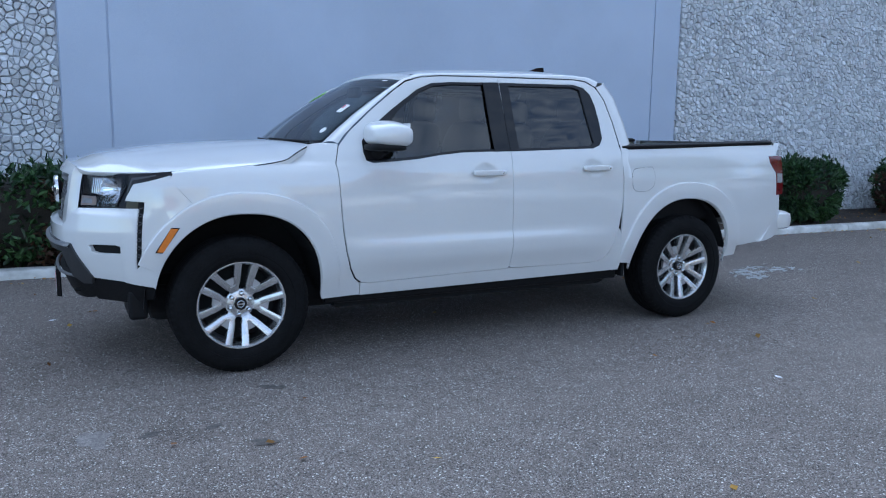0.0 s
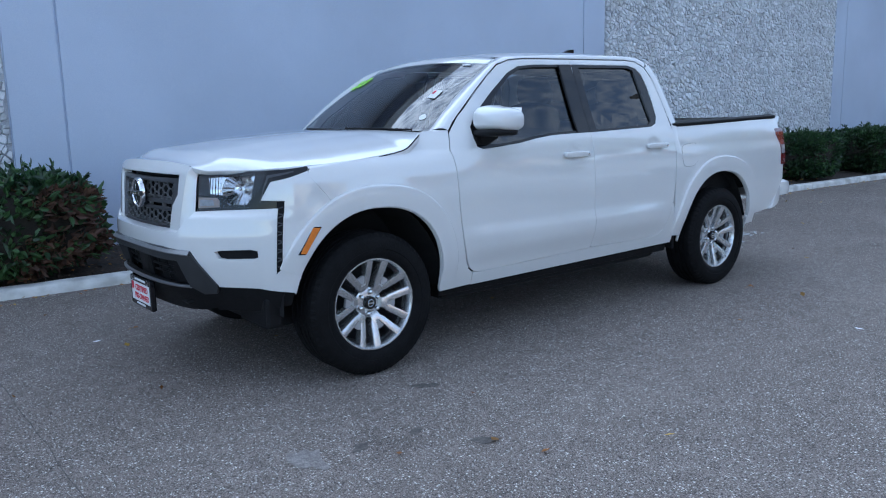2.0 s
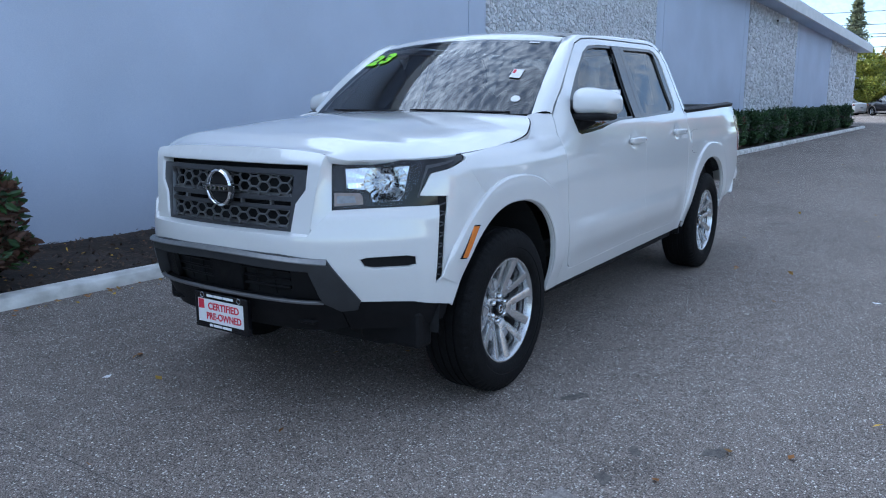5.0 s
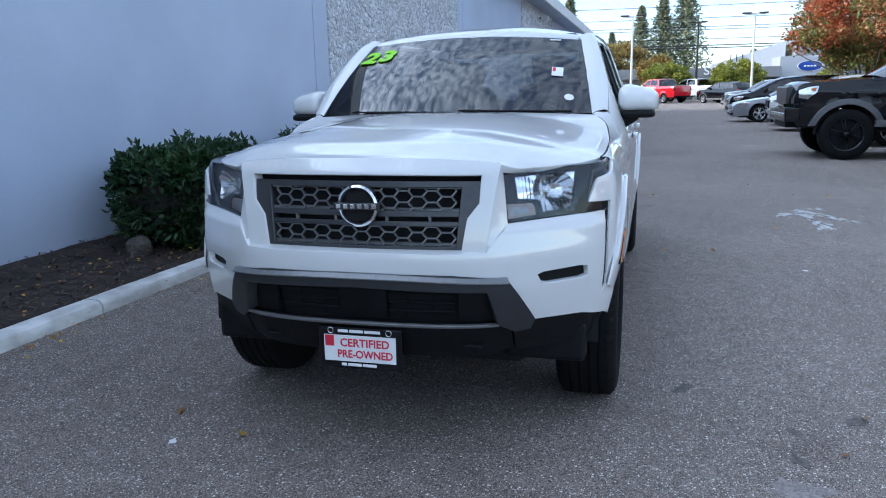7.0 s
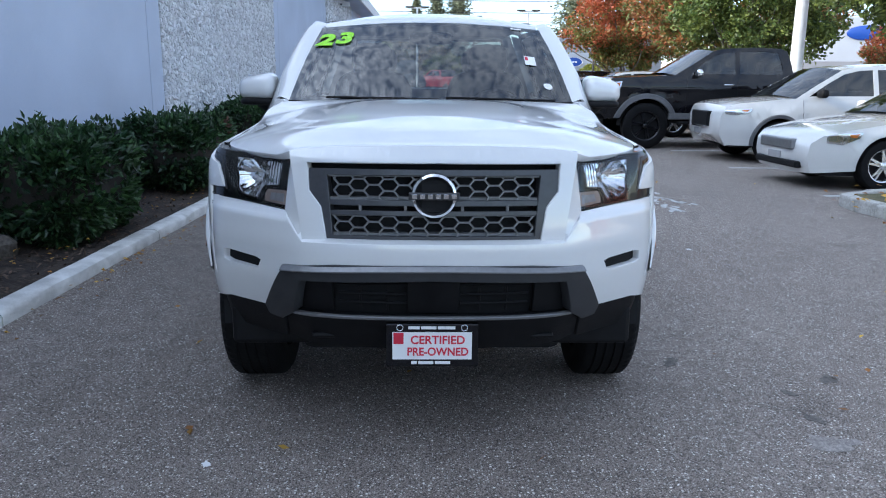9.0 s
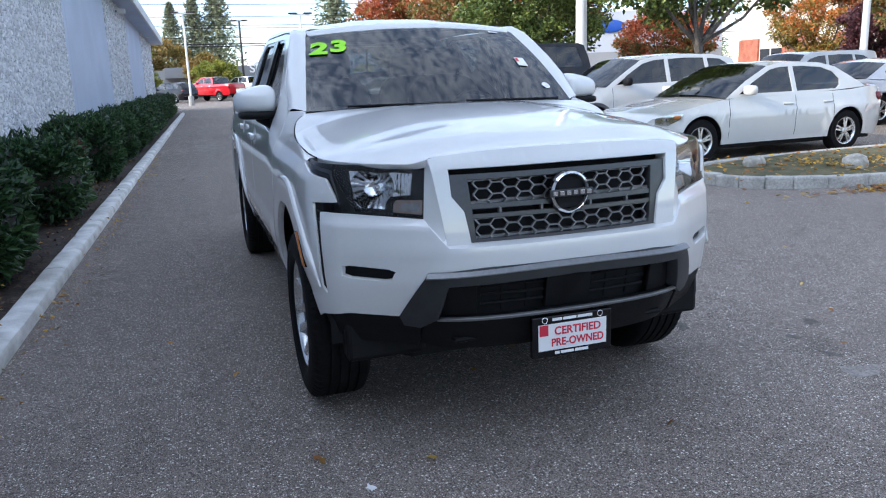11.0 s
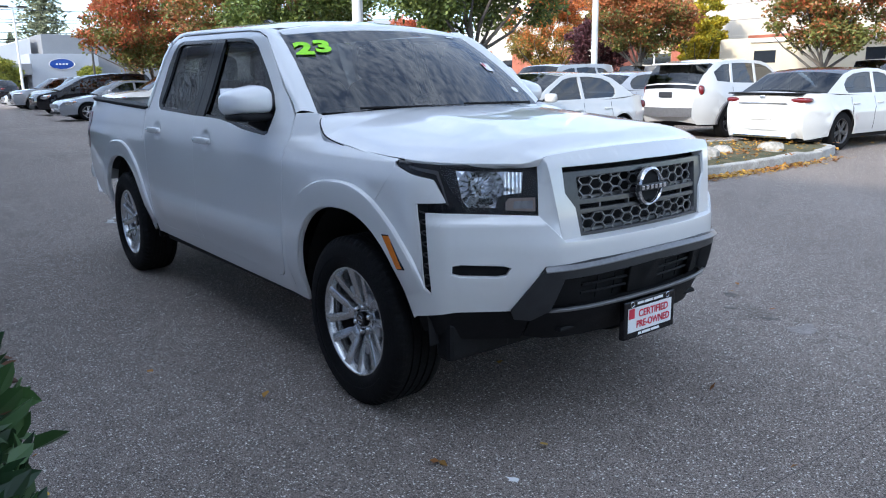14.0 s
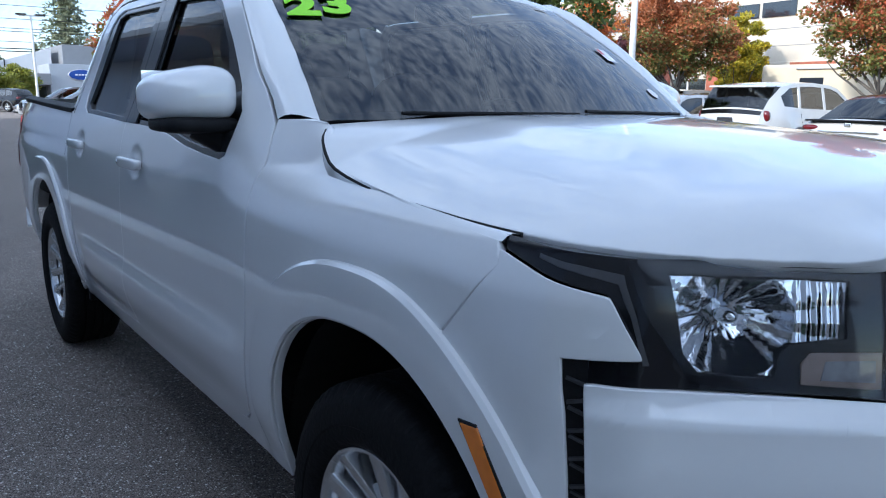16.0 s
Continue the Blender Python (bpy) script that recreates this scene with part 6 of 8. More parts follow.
tree("maple_tree", 28.8, -20.6, 3.9, 2.2, RED, "low rust-red tree before the cream building", 38, 4500, 0.10, 0.2, 0.17)
tree("street_tree", 26.6, -27.9, 6.2, 2.3, ORANGE, "orange autumn tree in front of the brick building", 25, 6000, 0.11, 0.20, 0.16)
tree("street_tree", 18.1, -24.4, 5.6, 2.15, BROWN, "tree turning from green to rust-red", 26, 7000, 0.12, 0.33, 0.16)
tree("street_tree", 20.0, -31.4, 5.0, 1.2, YELLOW, "bright yellow autumn tree", 27, 5000, 0.10, 0.2, 0.18)
tree("street_tree", 10.5, -24.7, 6.3, 2.3, RED, "red-tipped autumn tree by the motorhome", 28, 7500, 0.12, 0.24, 0.16)
tree("plum_tree", 22.2, -26.5, 3.9, 1.5, PLUM, "dark purple plum tree", 29, 3500, 0.10, 0.3, 0.18)
tree("shrub_tree", 73.0, -2.0, 3.4, 2.1, LIME, "yellow-green shrubby tree before the service building", 31, 3500, 0.1, 0.12, 0.24)
tree("shrub_tree", 73.0, -8.4, 3.5, 2.2, LIME, "yellow-green shrubby tree before the service building", 32, 3500, 0.1, 0.12, 0.24)
tree("shrub_tree", 72.0, 4.8, 3.0, 1.8, LIME, "yellow-green shrub beyond the building end", 33, 3000, 0.1, 0.12, 0.24)
tree("street_tree", 88.0, 7.4, 6.4, 3.2, LIME, "yellow autumn tree far down the street", 34, 3500, 0.2, 0.2, 0.34)
tree("street_tree", 92.0, 3.0, 6.4, 3.6, OCHRE, "orange-brown autumn tree far down the street", 35, 3500, 0.2, 0.2, 0.34)
tree("plum_tree", 79.0, -1.2, 4.4, 1.7, OCHRE, "purple-brown tree beyond the service building", 36, 2500, 0.2, 0.25, 0.3)
tree("shrub_tree", 70.0, -15.6, 2.6, 1.1, LIME, "small green tree beside the blue oval sign", 37, 2500, 0.1, 0.15, 0.22)
for i, (x, y, h, r) in enumerate([(146.5, 1.6, 16.0, 6.2), (146.5, -2.2, 18.0, 6.6), (146.5, -6.3, 20.5, 8.0), (150, -28.3, 25.0, 9.5), (160, 16, 20, 6), (190, -30, 12, 5), (170, 8, 13, 5)]):
    fir(x, y, h, r, 50 + i)

# ---- lot furniture, far buildings ----
POLE = shade("white_pole_paint", (0.70, 0.70, 0.68), 0.5, var=0.06, scale=3)
POLE_DARK = shade("dark_bronze_pole", (0.05, 0.045, 0.04), 0.5, 0.3, var=0.1)
GREYWALL = shade("grey_metal_cladding", (0.23, 0.235, 0.245), 0.6, 0.1, var=0.05, scale=0.5)
SIGNWALL = shade("silver_sign_panel", (0.42, 0.44, 0.47), 0.45, 0.3, var=0.03, scale=0.6)
WHITEWALL = shade("white_metal_wall", (0.62, 0.61, 0.60), 0.6, var=0.04, scale=0.5)
CREAM = shade("cream_stucco", (0.56, 0.50, 0.41), 0.85, var=0.06, scale=0.4, bump=0.2, bscale=30)
BRICKM = shade("red_brick", (0.36, 0.115, 0.070), 0.85, var=0.2, scale=2.0, bump=0.3, bscale=20, random_by="island", spread=0.25)
BLUE_SIGN = shade("blue_sign", (0.010, 0.060, 0.30), 0.3, var=0.03)
DARKGLASS = shade("dark_window_glass", (0.02, 0.024, 0.03), 0.08, var=0.05, coat=0.5)
ISLAND = shade("leafy_soil", (0.12, 0.10, 0.05), 0.95, var=0.3, scale=5, bump=0.8, bscale=30, second=(0.05, 0.055, 0.022))
CURB = shade("grey_concrete_curb", (0.36, 0.35, 0.325), 0.9, var=0.15, scale=5, bump=0.4, bscale=40)
ROCK = shade("grey_rock", (0.33, 0.31, 0.27), 0.9, var=0.2, scale=5, bump=0.8, bscale=20)
LITTER = leafy("fallen_leaves", (0.30, 0.12, 0.03), (0.55, 0.33, 0.05), 0.4, 0.7)
LINE = shade("worn_white_line", (0.42, 0.42, 0.41), 0.8, var=0.2, scale=20)


def lot_pole(x, y, h, r, mat_, label, head=True):
    ob = tagged(thing("light_pole", label, "lamp post", pose(x, y, 0), group="lot light poles"))
    part("pole", rod([(0, 0, 0.6), (0, 0, h)], [r, r * 0.75], 12), mat_, ob, smooth=60)
    part("footing", lathe([(0.0, r * 2.2), (0.62, r * 2.2), (0.66, r * 2.0), (0.66, 0.01)], 20, "z"), CURB, ob, smooth=40)
    if head:
        part("arm", block(-0.04, 0.04, -0.7, 0.7, h - 0.06, h + 0.04, 0.01), mat_, ob)
        for s in (-1, 1):
            part("lamp_head", block(-0.18, 0.18, s * 0.55 - 0.3, s * 0.55 + 0.3, h, h + 0.10, 0.02), POLE_DARK, ob)
    return ob


lot_pole(16.1, -9.3, 8.5, 0.16, POLE, "thick white light pole standing in the car row")
lot_pole(17.6, -20.9, 9.5, 0.13, POLE, "white light pole before the cream building")
lot_pole(54.7, 0.6, 6.3, 0.085, POLE, "slim white light pole at the lane end")
lot_pole(79.8, -5.1, 7.6, 0.12, POLE_DARK, "dark light pole by the service building")
lot_pole(55.3, -7.6, 6.2, 0.085, POLE, "slim white light pole beside the lane end")
lot_pole(66.0, -14.9, 6.4, 0.10, POLE_DARK, "dark light pole near the blue oval sign")
lot_pole(62.0, -17.5, 9.5, 0.13, shade("wood_pole", (0.20, 0.14, 0.09), 0.9, var=0.2), "brown timber utility pole", head=False)

# service building with the sign tower
svc = thing("service_building", "low grey service building with a white gabled hall behind", "building")
X = 84.0
part("wall", block(X, X + 12, -13.2, 2.8, 0, 3.15, 0.02), GREYWALL, svc)
part("canopy", block(X - 2.5, X + 0.2, -13.2, 2.6, 2.15, 3.2, 0.03), GREYWALL, svc)
part("wall", block(X + 0.5, X + 12, 2.8, 6.0, 0, 3.0, 0.02), GREYWALL, svc)
tower = part("sign_tower", block(X - 1.8, X + 4, -19.5, -13.2, 0, 4.15, 0.03), SIGNWALL, svc)
part("wall", block(X + 2, X + 14, -27, -15.2, 0, 6.2, 0.02), GREYWALL, svc)
part("gable_hall", prism([(-14.5, 0), (-7.0, 0), (-7.0, 3.6), (-14.5, 5.9)], 8, pose(X + 4.0, 0, 0, 90, 0, 90)), WHITEWALL, svc)
bm = pebble((X - 1.86, -16.0, 3.15), (0.10, 1.18, 0.52), 1.0, 32, 12)
oval = part("oval_sign", bm, BLUE_SIGN, svc, "blue oval sign with a white rim", smooth=60)
bm = lathe([(0.0, 1.0), (0.06, 1.03), (0.0, 1.06)], 40, "z")
bmesh.ops.transform(bm, matrix=pose(X - 1.93, -16.0, 3.15, 90, 0, -90) @ Matrix.Diagonal((1.12, 0.49, 1, 1)), verts=bm.verts[:])
part("oval_rim", bm, WHITE_FLAT, oval)
for y in (-16.45, -16.15, -15.85, -15.55):
    part("oval_stroke", block(X - 2.0, X - 1.94, y - 0.10, y + 0.10, 3.08, 3.21, 0.02), WHITE_FLAT, oval)
letters("sign_word", "SERVICE", 1.15, 0.05, pose(X - 2.56, -8.2, 2.85, 90, 0, -90), WHITE_FLAT, svc, "white capitals", bold=0.02, wide=1.12)
part("sign_bar", block(X - 2.60, X - 2.52, -3.6, -0.6, 2.55, 2.95, 0.02), WHITE_FLAT, svc)
for y in (-12.0, -9.0, -6.0, -3.0, 0.0):
    part("window", block(X - 0.03, X + 0.02, y - 1.1, y + 1.1, 0.2, 2.0, 0.0), DARKGLASS, svc)
for y in (-10.2, -9.6, -9.0):
    part("hall_slot", block(X + 3.9, X + 3.98, y - 0.05, y + 0.05, 3.9, 4.7, 0), DARK, svc)
office = thing("pale_outbuilding", "small pale flat-roofed building past the wall's end", "building")
part("wall", block(70, 78, 6.0, 12, 0, 2.9, 0.02), WHITEWALL, office)
part("roof_edge", block(69.7, 78.3, 5.7, 12.3, 2.9, 3.15, 0.02), GREYWALL, office)
part("door", block(69.96, 70.0, 7.0, 8.1, 0, 2.1, 0.0), DARKGLASS, office)

# cream building on a brick base, across the lot
cream = thing("cream_building", "large cream stucco building on a red brick base", "building")
CB = pose(27.0, -35.3, 0, 0, 0, 173)


def cblock(x0, x1, y0, y1, z0, z1, r=0.02):
    return block(x0, x1, y0, y1, z0, z1, r, 2, CB)


part("wall", cblock(-17.0, 30.0, 0, 18, 3.0, 7.4), CREAM, cream)
part("lower_wall", cblock(-17.0, 30.0, -0.05, 18, 0, 3.15), CREAM, cream)
for x in range(-17, 30, 5):
    part("brick_pier", cblock(x, x + 2.3, -0.20, 0.0, 0, 3.10), BRICKM, cream)
part("parapet", cblock(-17.1, 30.1, -0.1, 18.1, 7.4, 7.6), CREAM, cream)
for x in range(-15, 30, 5):
    w = part("window", cblock(x + 0.45, x + 2.85, -0.08, 0.1, 0.7, 2.4, 0.0), DARKGLASS, cream)
    part("window_frame", cblock(x + 1.6, x + 1.7, -0.12, -0.05, 0.7, 2.4, 0.0), WHITEWALL, w)
for x in (-6, 4, 14, 24):
    for dx in (0, 2.1):
        part("window", cblock(x + dx, x + dx + 1.9, -0.06, 0.1, 5.3, 6.0, 0.0), DARKGLASS, cream)
for z in (3.9, 4.7, 6.5):
    part("wall_joint", cblock(-17.0, 30.0, -0.012, 0.02, z, z + 0.03, 0.0), GREYWALL, cream)
wing = thing("grey_showroom", "grey showroom wall with a blue oval sign behind the trees", "building")
part("wall", block(-9, 9, 0, 8, 2.6, 5.6, 0.02, 2, pose(49.2, -28.6, 0, 0, 0, -118.5)), SIGNWALL, wing)
part("lower_wall", block(-9, 9, -0.1, 8, 0, 2.7, 0.02, 2, pose(49.2, -28.6, 0, 0, 0, -118.5)), GREYWALL, wing)
for x in (-7, -4, 4):
    part("window", block(x, x + 2, -0.16, 0.1, 0.8, 2.2, 0.0, 2, pose(49.2, -28.6, 0, 0, 0, -118.5)), DARKGLASS, wing)

bm = pebble((0, 0, 0), (1.2, 0.08, 0.48), 1.0, 28, 10, m=pose(49.2, -28.6, 0, 0, 0, -118.5) @ Matrix.Translation((0.9, -0.12, 4.55)))
part("oval_sign", bm, BLUE_SIGN, wing, "blue oval sign", smooth=60)
# motorhome
RVP = shade("beige_motorhome_paint", (0.66, 0.57, 0.42), 0.5, var=0.04, scale=1.0)
rv = thing("motorhome", "long beige motorhome parked before the cream building", "motorhome", pose(12.0, -29.9, 0, 0, 0, 8))
part("body", block(-5.0, 5.0, -1.2, 1.2, 0.5, 2.72, 0.12, 3), RVP, rv, smooth=40)
part("roof_unit", block(-1.0, 0.0, -0.5, 0.5, 2.70, 2.95, 0.05), RVP, rv)
part("awning", rod([(-3.6, 1.26, 2.58), (3.6, 1.26, 2.58)], 0.06, 8), WHITE_FLAT, rv)
for x, w, z0, z1 in ((3.0, 0.9, 1.7, 2.2), (-1.2, 0.7, 1.6, 2.2), (-3.0, 1.0, 1.6, 2.2)):
    part("window", block(x - w / 2, x + w / 2, 1.19, 1.22, z0, z1, 0.005), DARKGLASS, rv)
part("skirt", block(-4.6, 4.6, -1.1, 1.1, 0.25, 0.5, 0.02), GREYWALL, rv)
for x in (-3.2, 3.2):
    part("wheel", lathe([(-1.15, 0.01), (-1.15, 0.4), (1.15, 0.4), (1.15, 0.01)], 24), RUBBER, rv).matrix_basis = pose(x, 0, 0.4)

# planted island with its broken curb
isl = tagged(thing("lot_island", "planted island with grey curb, rocks and fallen leaves", "island"), kind="structure")
out_ = rounded([(5.6, -4.85), (4.1, -4.65), (3.45, -5.6), (3.25, -8.4), (3.35, -10.9), (4.3, -11.4), (5.7, -11.2)], 0.25, 2)
cx_, cy_ = 4.6, -8.0
rows = []
for k in range(8):
    t = k / 7
    rows.append([(cx_ + (x - cx_) * (1 - t * 0.97) * 0.97, cy_ + (y - cy_) * (1 - t * 0.97) * 0.985, 0.115 + 0.10 * t ** 0.6 + 0.03 * noise.noise(Vector((x * 2 * (1 - t), y * 2 * (1 - t), 3)))) for x, y in out_])
part("soil", grid_mesh(rows, close_v=True), ISLAND, isl, smooth=80)
ri = random.Random(12)
for i in range(len(out_)):
    p, q = Vector((*out_[i], 0)), Vector((*out_[(i + 1) % len(out_)], 0))
    if (q - p).length < 0.05:
        continue
    d = (q - p).normalized()
    a = math.degrees(math.atan2(d.y, d.x))
    part("curb_stone", block(0.01, (q - p).length + 0.02, -0.075, 0.075, -0.02, 0.14, 0.022, 2, pose(p.x, p.y, ri.uniform(-0.01, 0.01), 0, ri.uniform(-1, 1), a)), CURB, isl)
for x, y, s in ((3.9, -6.4, 0.15), (3.75, -6.9, 0.12), (3.8, -7.6, 0.17), (4.0, -8.3, 0.13), (3.7, -9.2, 0.15), (4.6, -5.5, 0.12)):
    bm = pebble((0, 0, 0), (s * 1.3, s, s * 0.7), 0.8, 12, 8)
    for v in bm.verts:
        v.co *= 1 + 0.22 * noise.noise(v.co * 9 + Vector((x, y, 0)))
    rk = part("rock", bm, ROCK, None, smooth=40)
    rk.matrix_world = pose(x, y, 0.20, 0, 0, ri.uniform(0, 360))
    tagged(rk, "rough grey rock on the planted island", "rock", group="rocks on the island")


bm = pebble((0, 0, 0), (0.13, 0.10, 0.10), 0.8, 12, 8)
for v in bm.verts:
    v.co *= 1 + 0.25 * noise.noise(v.co * 12)
rk = part("rock", bm, shade("brown_rock", (0.10, 0.085, 0.07), 0.95, var=0.3, scale=12, bump=0.8, bscale=40), None, smooth=40)
rk.matrix_world = pose(1.86, 3.02, 0.17, 0, 0, 30)
tagged(rk, "rough brown rock beside the laurel bush", "rock")


def litter(name, spots, seed, size, label):
    rnd = random.Random(seed)
    pts = []
    for x, y, z, sx, sy, n in spots:
        for _ in range(n):
            p = Vector((x + rnd.gauss(0, sx), y + rnd.gauss(0, sy), 0))
            p.z = z + ground_z(p.y) + rnd.uniform(0.004, 0.014)
            pts.append((p, Vector((rnd.gauss(0, 1), rnd.gauss(0, 1), 0.1))))
    verts, faces = [], []
    for p, d in pts:
        d = d.normalized()
        a = d.cross(Vector((0, 0, 1)))
        l, w = size * rnd.uniform(0.6, 1.3), size * 0.35 * rnd.uniform(0.7, 1.3)
        k = len(verts)
        h = rnd.uniform(0, 0.4) * size
        verts += [p, p + d * l * 0.5 + a * w + Vector((0, 0, h)), p + d * l + Vector((0, 0, h * 0.5)), p + d * l * 0.5 - a * w + Vector((0, 0, h * 0.3))]
        faces.append((k, k + 1, k + 2, k + 3))
    me = bpy.data.meshes.new(name)
    me.from_pydata([tuple(v) for v in verts], [], faces)
    me.materials.append(LITTER)
    return tagged(new(name, me), label, "leaves", kind="stuff")


litter("island_leaves", [(4.2, -6.5, 0.18, 0.5, 0.9, 500), (4.2, -9.0, 0.18, 0.5, 1.0, 500), (3.15, -6.6, 0.0, 0.12, 0.7, 350), (3.05, -8.6, 0.0, 0.10, 0.8, 300)], 3, 0.07, "yellow and brown fallen leaves on the island")
litter("lot_leaves", [(3.0, -2.5, 0, 6.0, 2.0, 60), (12, -1.5, 0, 7, 2.0, 50), (0.0, -3.0, 0, 2.0, 1.2, 14), (-1.2, 1.2, 0, 1.2, 0.5, 8)], 4, 0.045, "scattered dry leaves on the asphalt")
litter("kerb_leaves", [(x, kerb_y(x) - 0.10, 0.0, 0.8, 0.06, 40) for x in range(-2, 14, 2)] + [(x, kerb_y(x) + 0.5, 0.12, 0.8, 0.25, 50) for x in range(-2, 12, 2)], 5, 0.035, "small dry leaves along the kerb")

# worn paint on the lot
def ragged(rnd, l, w, n=11):
    return [(l / 2 * k * math.cos(t), w / 2 * k * math.sin(t)) for t, k in [(2 * math.pi * i / n, rnd.uniform(0.55, 1.15)) for i in range(n)]]


def worn_mark(strokes, label, seed):
    """Old paint: along each stroke (from, to, width) only flakes are left."""
    rnd = random.Random(seed)
    ob = tagged(thing("road_marking", label, "marking"), kind="structure")
    for p, q, w in strokes:
        p, q = Vector((*p, 0)), Vector((*q, 0))
        d = q - p
        side = Vector((-d.y, d.x, 0)).normalized()
        for i in range(int(d.length * 34)):
            c = p + d * rnd.random() + side * rnd.gauss(0, 0.36) * w
            l = rnd.uniform(0.03, 0.16)
            part("paint", prism(ragged(rnd, l, l * rnd.uniform(0.25, 0.6)), 0.0022 + rnd.uniform(0, 0.0012), pose(c.x, c.y, ground_z(c.y) + 0.0008, 0.5, 0, math.degrees(math.atan2(d.y, d.x)) + rnd.gauss(0, 18))), LINE, ob)
    return ob


worn_mark([((4.85, 0.18), (5.9, 0.30), 0.16), ((5.1, 0.30), (5.55, 0.48), 0.10), ((4.95, 0.02), (5.3, 0.20), 0.10)], "worn patch of white paint on the asphalt", 41)
worn_mark([((5.25, -2.30), (5.95, -2.88), 0.10), ((5.9, -2.62), (4.55, -2.72), 0.12), ((5.0, -3.05), (5.6, -2.72), 0.10)], "worn white painted arrow on the asphalt", 42)

STAIN = shade("oil_stain", (0.12, 0.104, 0.092), 0.75, var=0.3, scale=40, bump=0.4, bscale=150)
TAR = shade("dark_crack", (0.10, 0.088, 0.078), 0.9, var=0.2, scale=30)
PATCHED = shade("pale_worn_asphalt", (0.27, 0.24, 0.22), 0.9, var=0.25, scale=60, bump=0.5, bscale=150)
rt_ = random.Random(77)
for x, y, l, w, mt, lb in ((0.08, -1.20, 0.17, 0.07, STAIN, "small dark oil stain on the asphalt"), (-0.13, -1.89, 0.15, 0.08, STAIN, "small dark oil stain on the asphalt"), (-0.57, -1.60, 0.12, 0.06, STAIN, "small dark oil stain on the asphalt"), (-0.30, -1.62, 0.10, 0.05, STAIN, "small dark oil stain on the asphalt"),
                           (-0.78, -1.56, 0.26, 0.15, PATCHED, "pale worn spot in the asphalt"), (-0.95, 0.82, 0.05, 0.035, WHITE_FLAT, "small white scrap lying on the asphalt"), (2.70, -2.18, 0.06, 0.03, WHITE_FLAT, "small white scrap lying on the asphalt")):
    o = part("asphalt_spot", prism(ragged(rt_, l, w, 17), 0.0018, pose(x, y, ground_z(y) + 0.0006, 0.5, 0, rt_.uniform(0, 180))), mt)
    tagged(o, lb, "stain", group="spots on the lot", kind="structure")
# a thin seam in the paving across the lane
rows = []
for i in range(61):
    y = 2.3 - 0.10 * i
    x = -1.56 + 0.022 * noise.noise(Vector((0, y * 2.3, 5))) + 0.008 * noise.noise(Vector((3, y * 14, 0)))
    w = 0.0018 + 0.002 * abs(noise.noise(Vector((7, y * 6, 0))))
    rows.append([(x - w, y, ground_z(y) + 0.0012), (x + w, y, ground_z(y) + 0.0012)])
seam = part("paving_seam", grid_mesh(rows), TAR)
tagged(seam, "thin dark crack across the asphalt", "crack", kind="structure")
for x in (5.75, 8.75, 11.75, 14.8, 17.8):
    ob = part("bay_line", block(x - 0.05, x + 0.05, -9.6, -4.9, 0.002, 0.005, 0.0), LINE)
    tagged(ob, "worn white parking bay line", "marking", group="bay lines", kind="structure")
# overhead cables far off
CABLE = shade("black_cable", (0.02, 0.02, 0.022), 0.6)
line = thing("power_line", "black overhead cables on timber poles across the skyline", "power line")
for y in (-95, 62):
    part("utility_pole", rod([(106, y, 0), (106, y, 14)], 0.18, 8), TRUNK, line)
    part("cross_arm", block(98, 116, y - 0.08, y + 0.08, 9.0, 9.2, 0.0), TRUNK, line)
for i, z in enumerate((6.0, 6.4, 7.3, 8.6, 9.1, 10.4, 12.2)):
    pts = [(100 + 2 * i, y, z + 0.8 * ((y + 16.5) / 78.5) ** 2) for y in range(-95, 63, 12)] + [(100 + 2 * i, 62, z + 0.8)]
    part("cable", rod(pts, 0.035 if i > 1 else 0.06, 4), CABLE, line)
# tree line that closes the distance
for i in range(26):
    a = radians(-75 + 6.2 * i)
    d = 230 + 25 * math.sin(i * 1.7)
    if i == 0:
        far0 = fir(d * math.cos(a), d * math.sin(a), 13, 6, 99, "distant dark green conifer closing the view")
    else:
        copy_thing(far0, pose(d * math.cos(a), d * math.sin(a), 0, 0, 0, 40 * i) @ Matrix.Diagonal((1.6, 1.6, 0.8 + 0.25 * math.sin(i * 2.3), 1)))

# ---- parked vehicles ----
CARGLASS = glass("car_window", (0.16, 0.18, 0.19))
BLACK_PAINT = shade("black_car_paint", (0.006, 0.006, 0.008), 0.2, var=0.05, coat=0.9, spec=0.0)
RED_PAINT = shade("red_car_paint", (0.55, 0.012, 0.02), 0.22, var=0.04, coat=1.0)
GREY_PAINT = shade("grey_car_paint", (0.24, 0.25, 0.27), 0.25, 0.4, var=0.04, coat=1.0)
SILVER_PAINT = shade("silver_car_paint", (0.50, 0.51, 0.53), 0.25, 0.5, var=0.03, coat=1.0)
BLUE_PAINT = shade("blue_car_paint", (0.035, 0.055, 0.20), 0.22, 0.2, var=0.04, coat=1.0)
PEARL = shade("pearl_white_paint", (0.56, 0.56, 0.545), 0.22, var=0.012, coat=1.0)
FLARE_GREY = shade("grey_flare_plastic", (0.10, 0.10, 0.105), 0.6, var=0.08, scale=20)


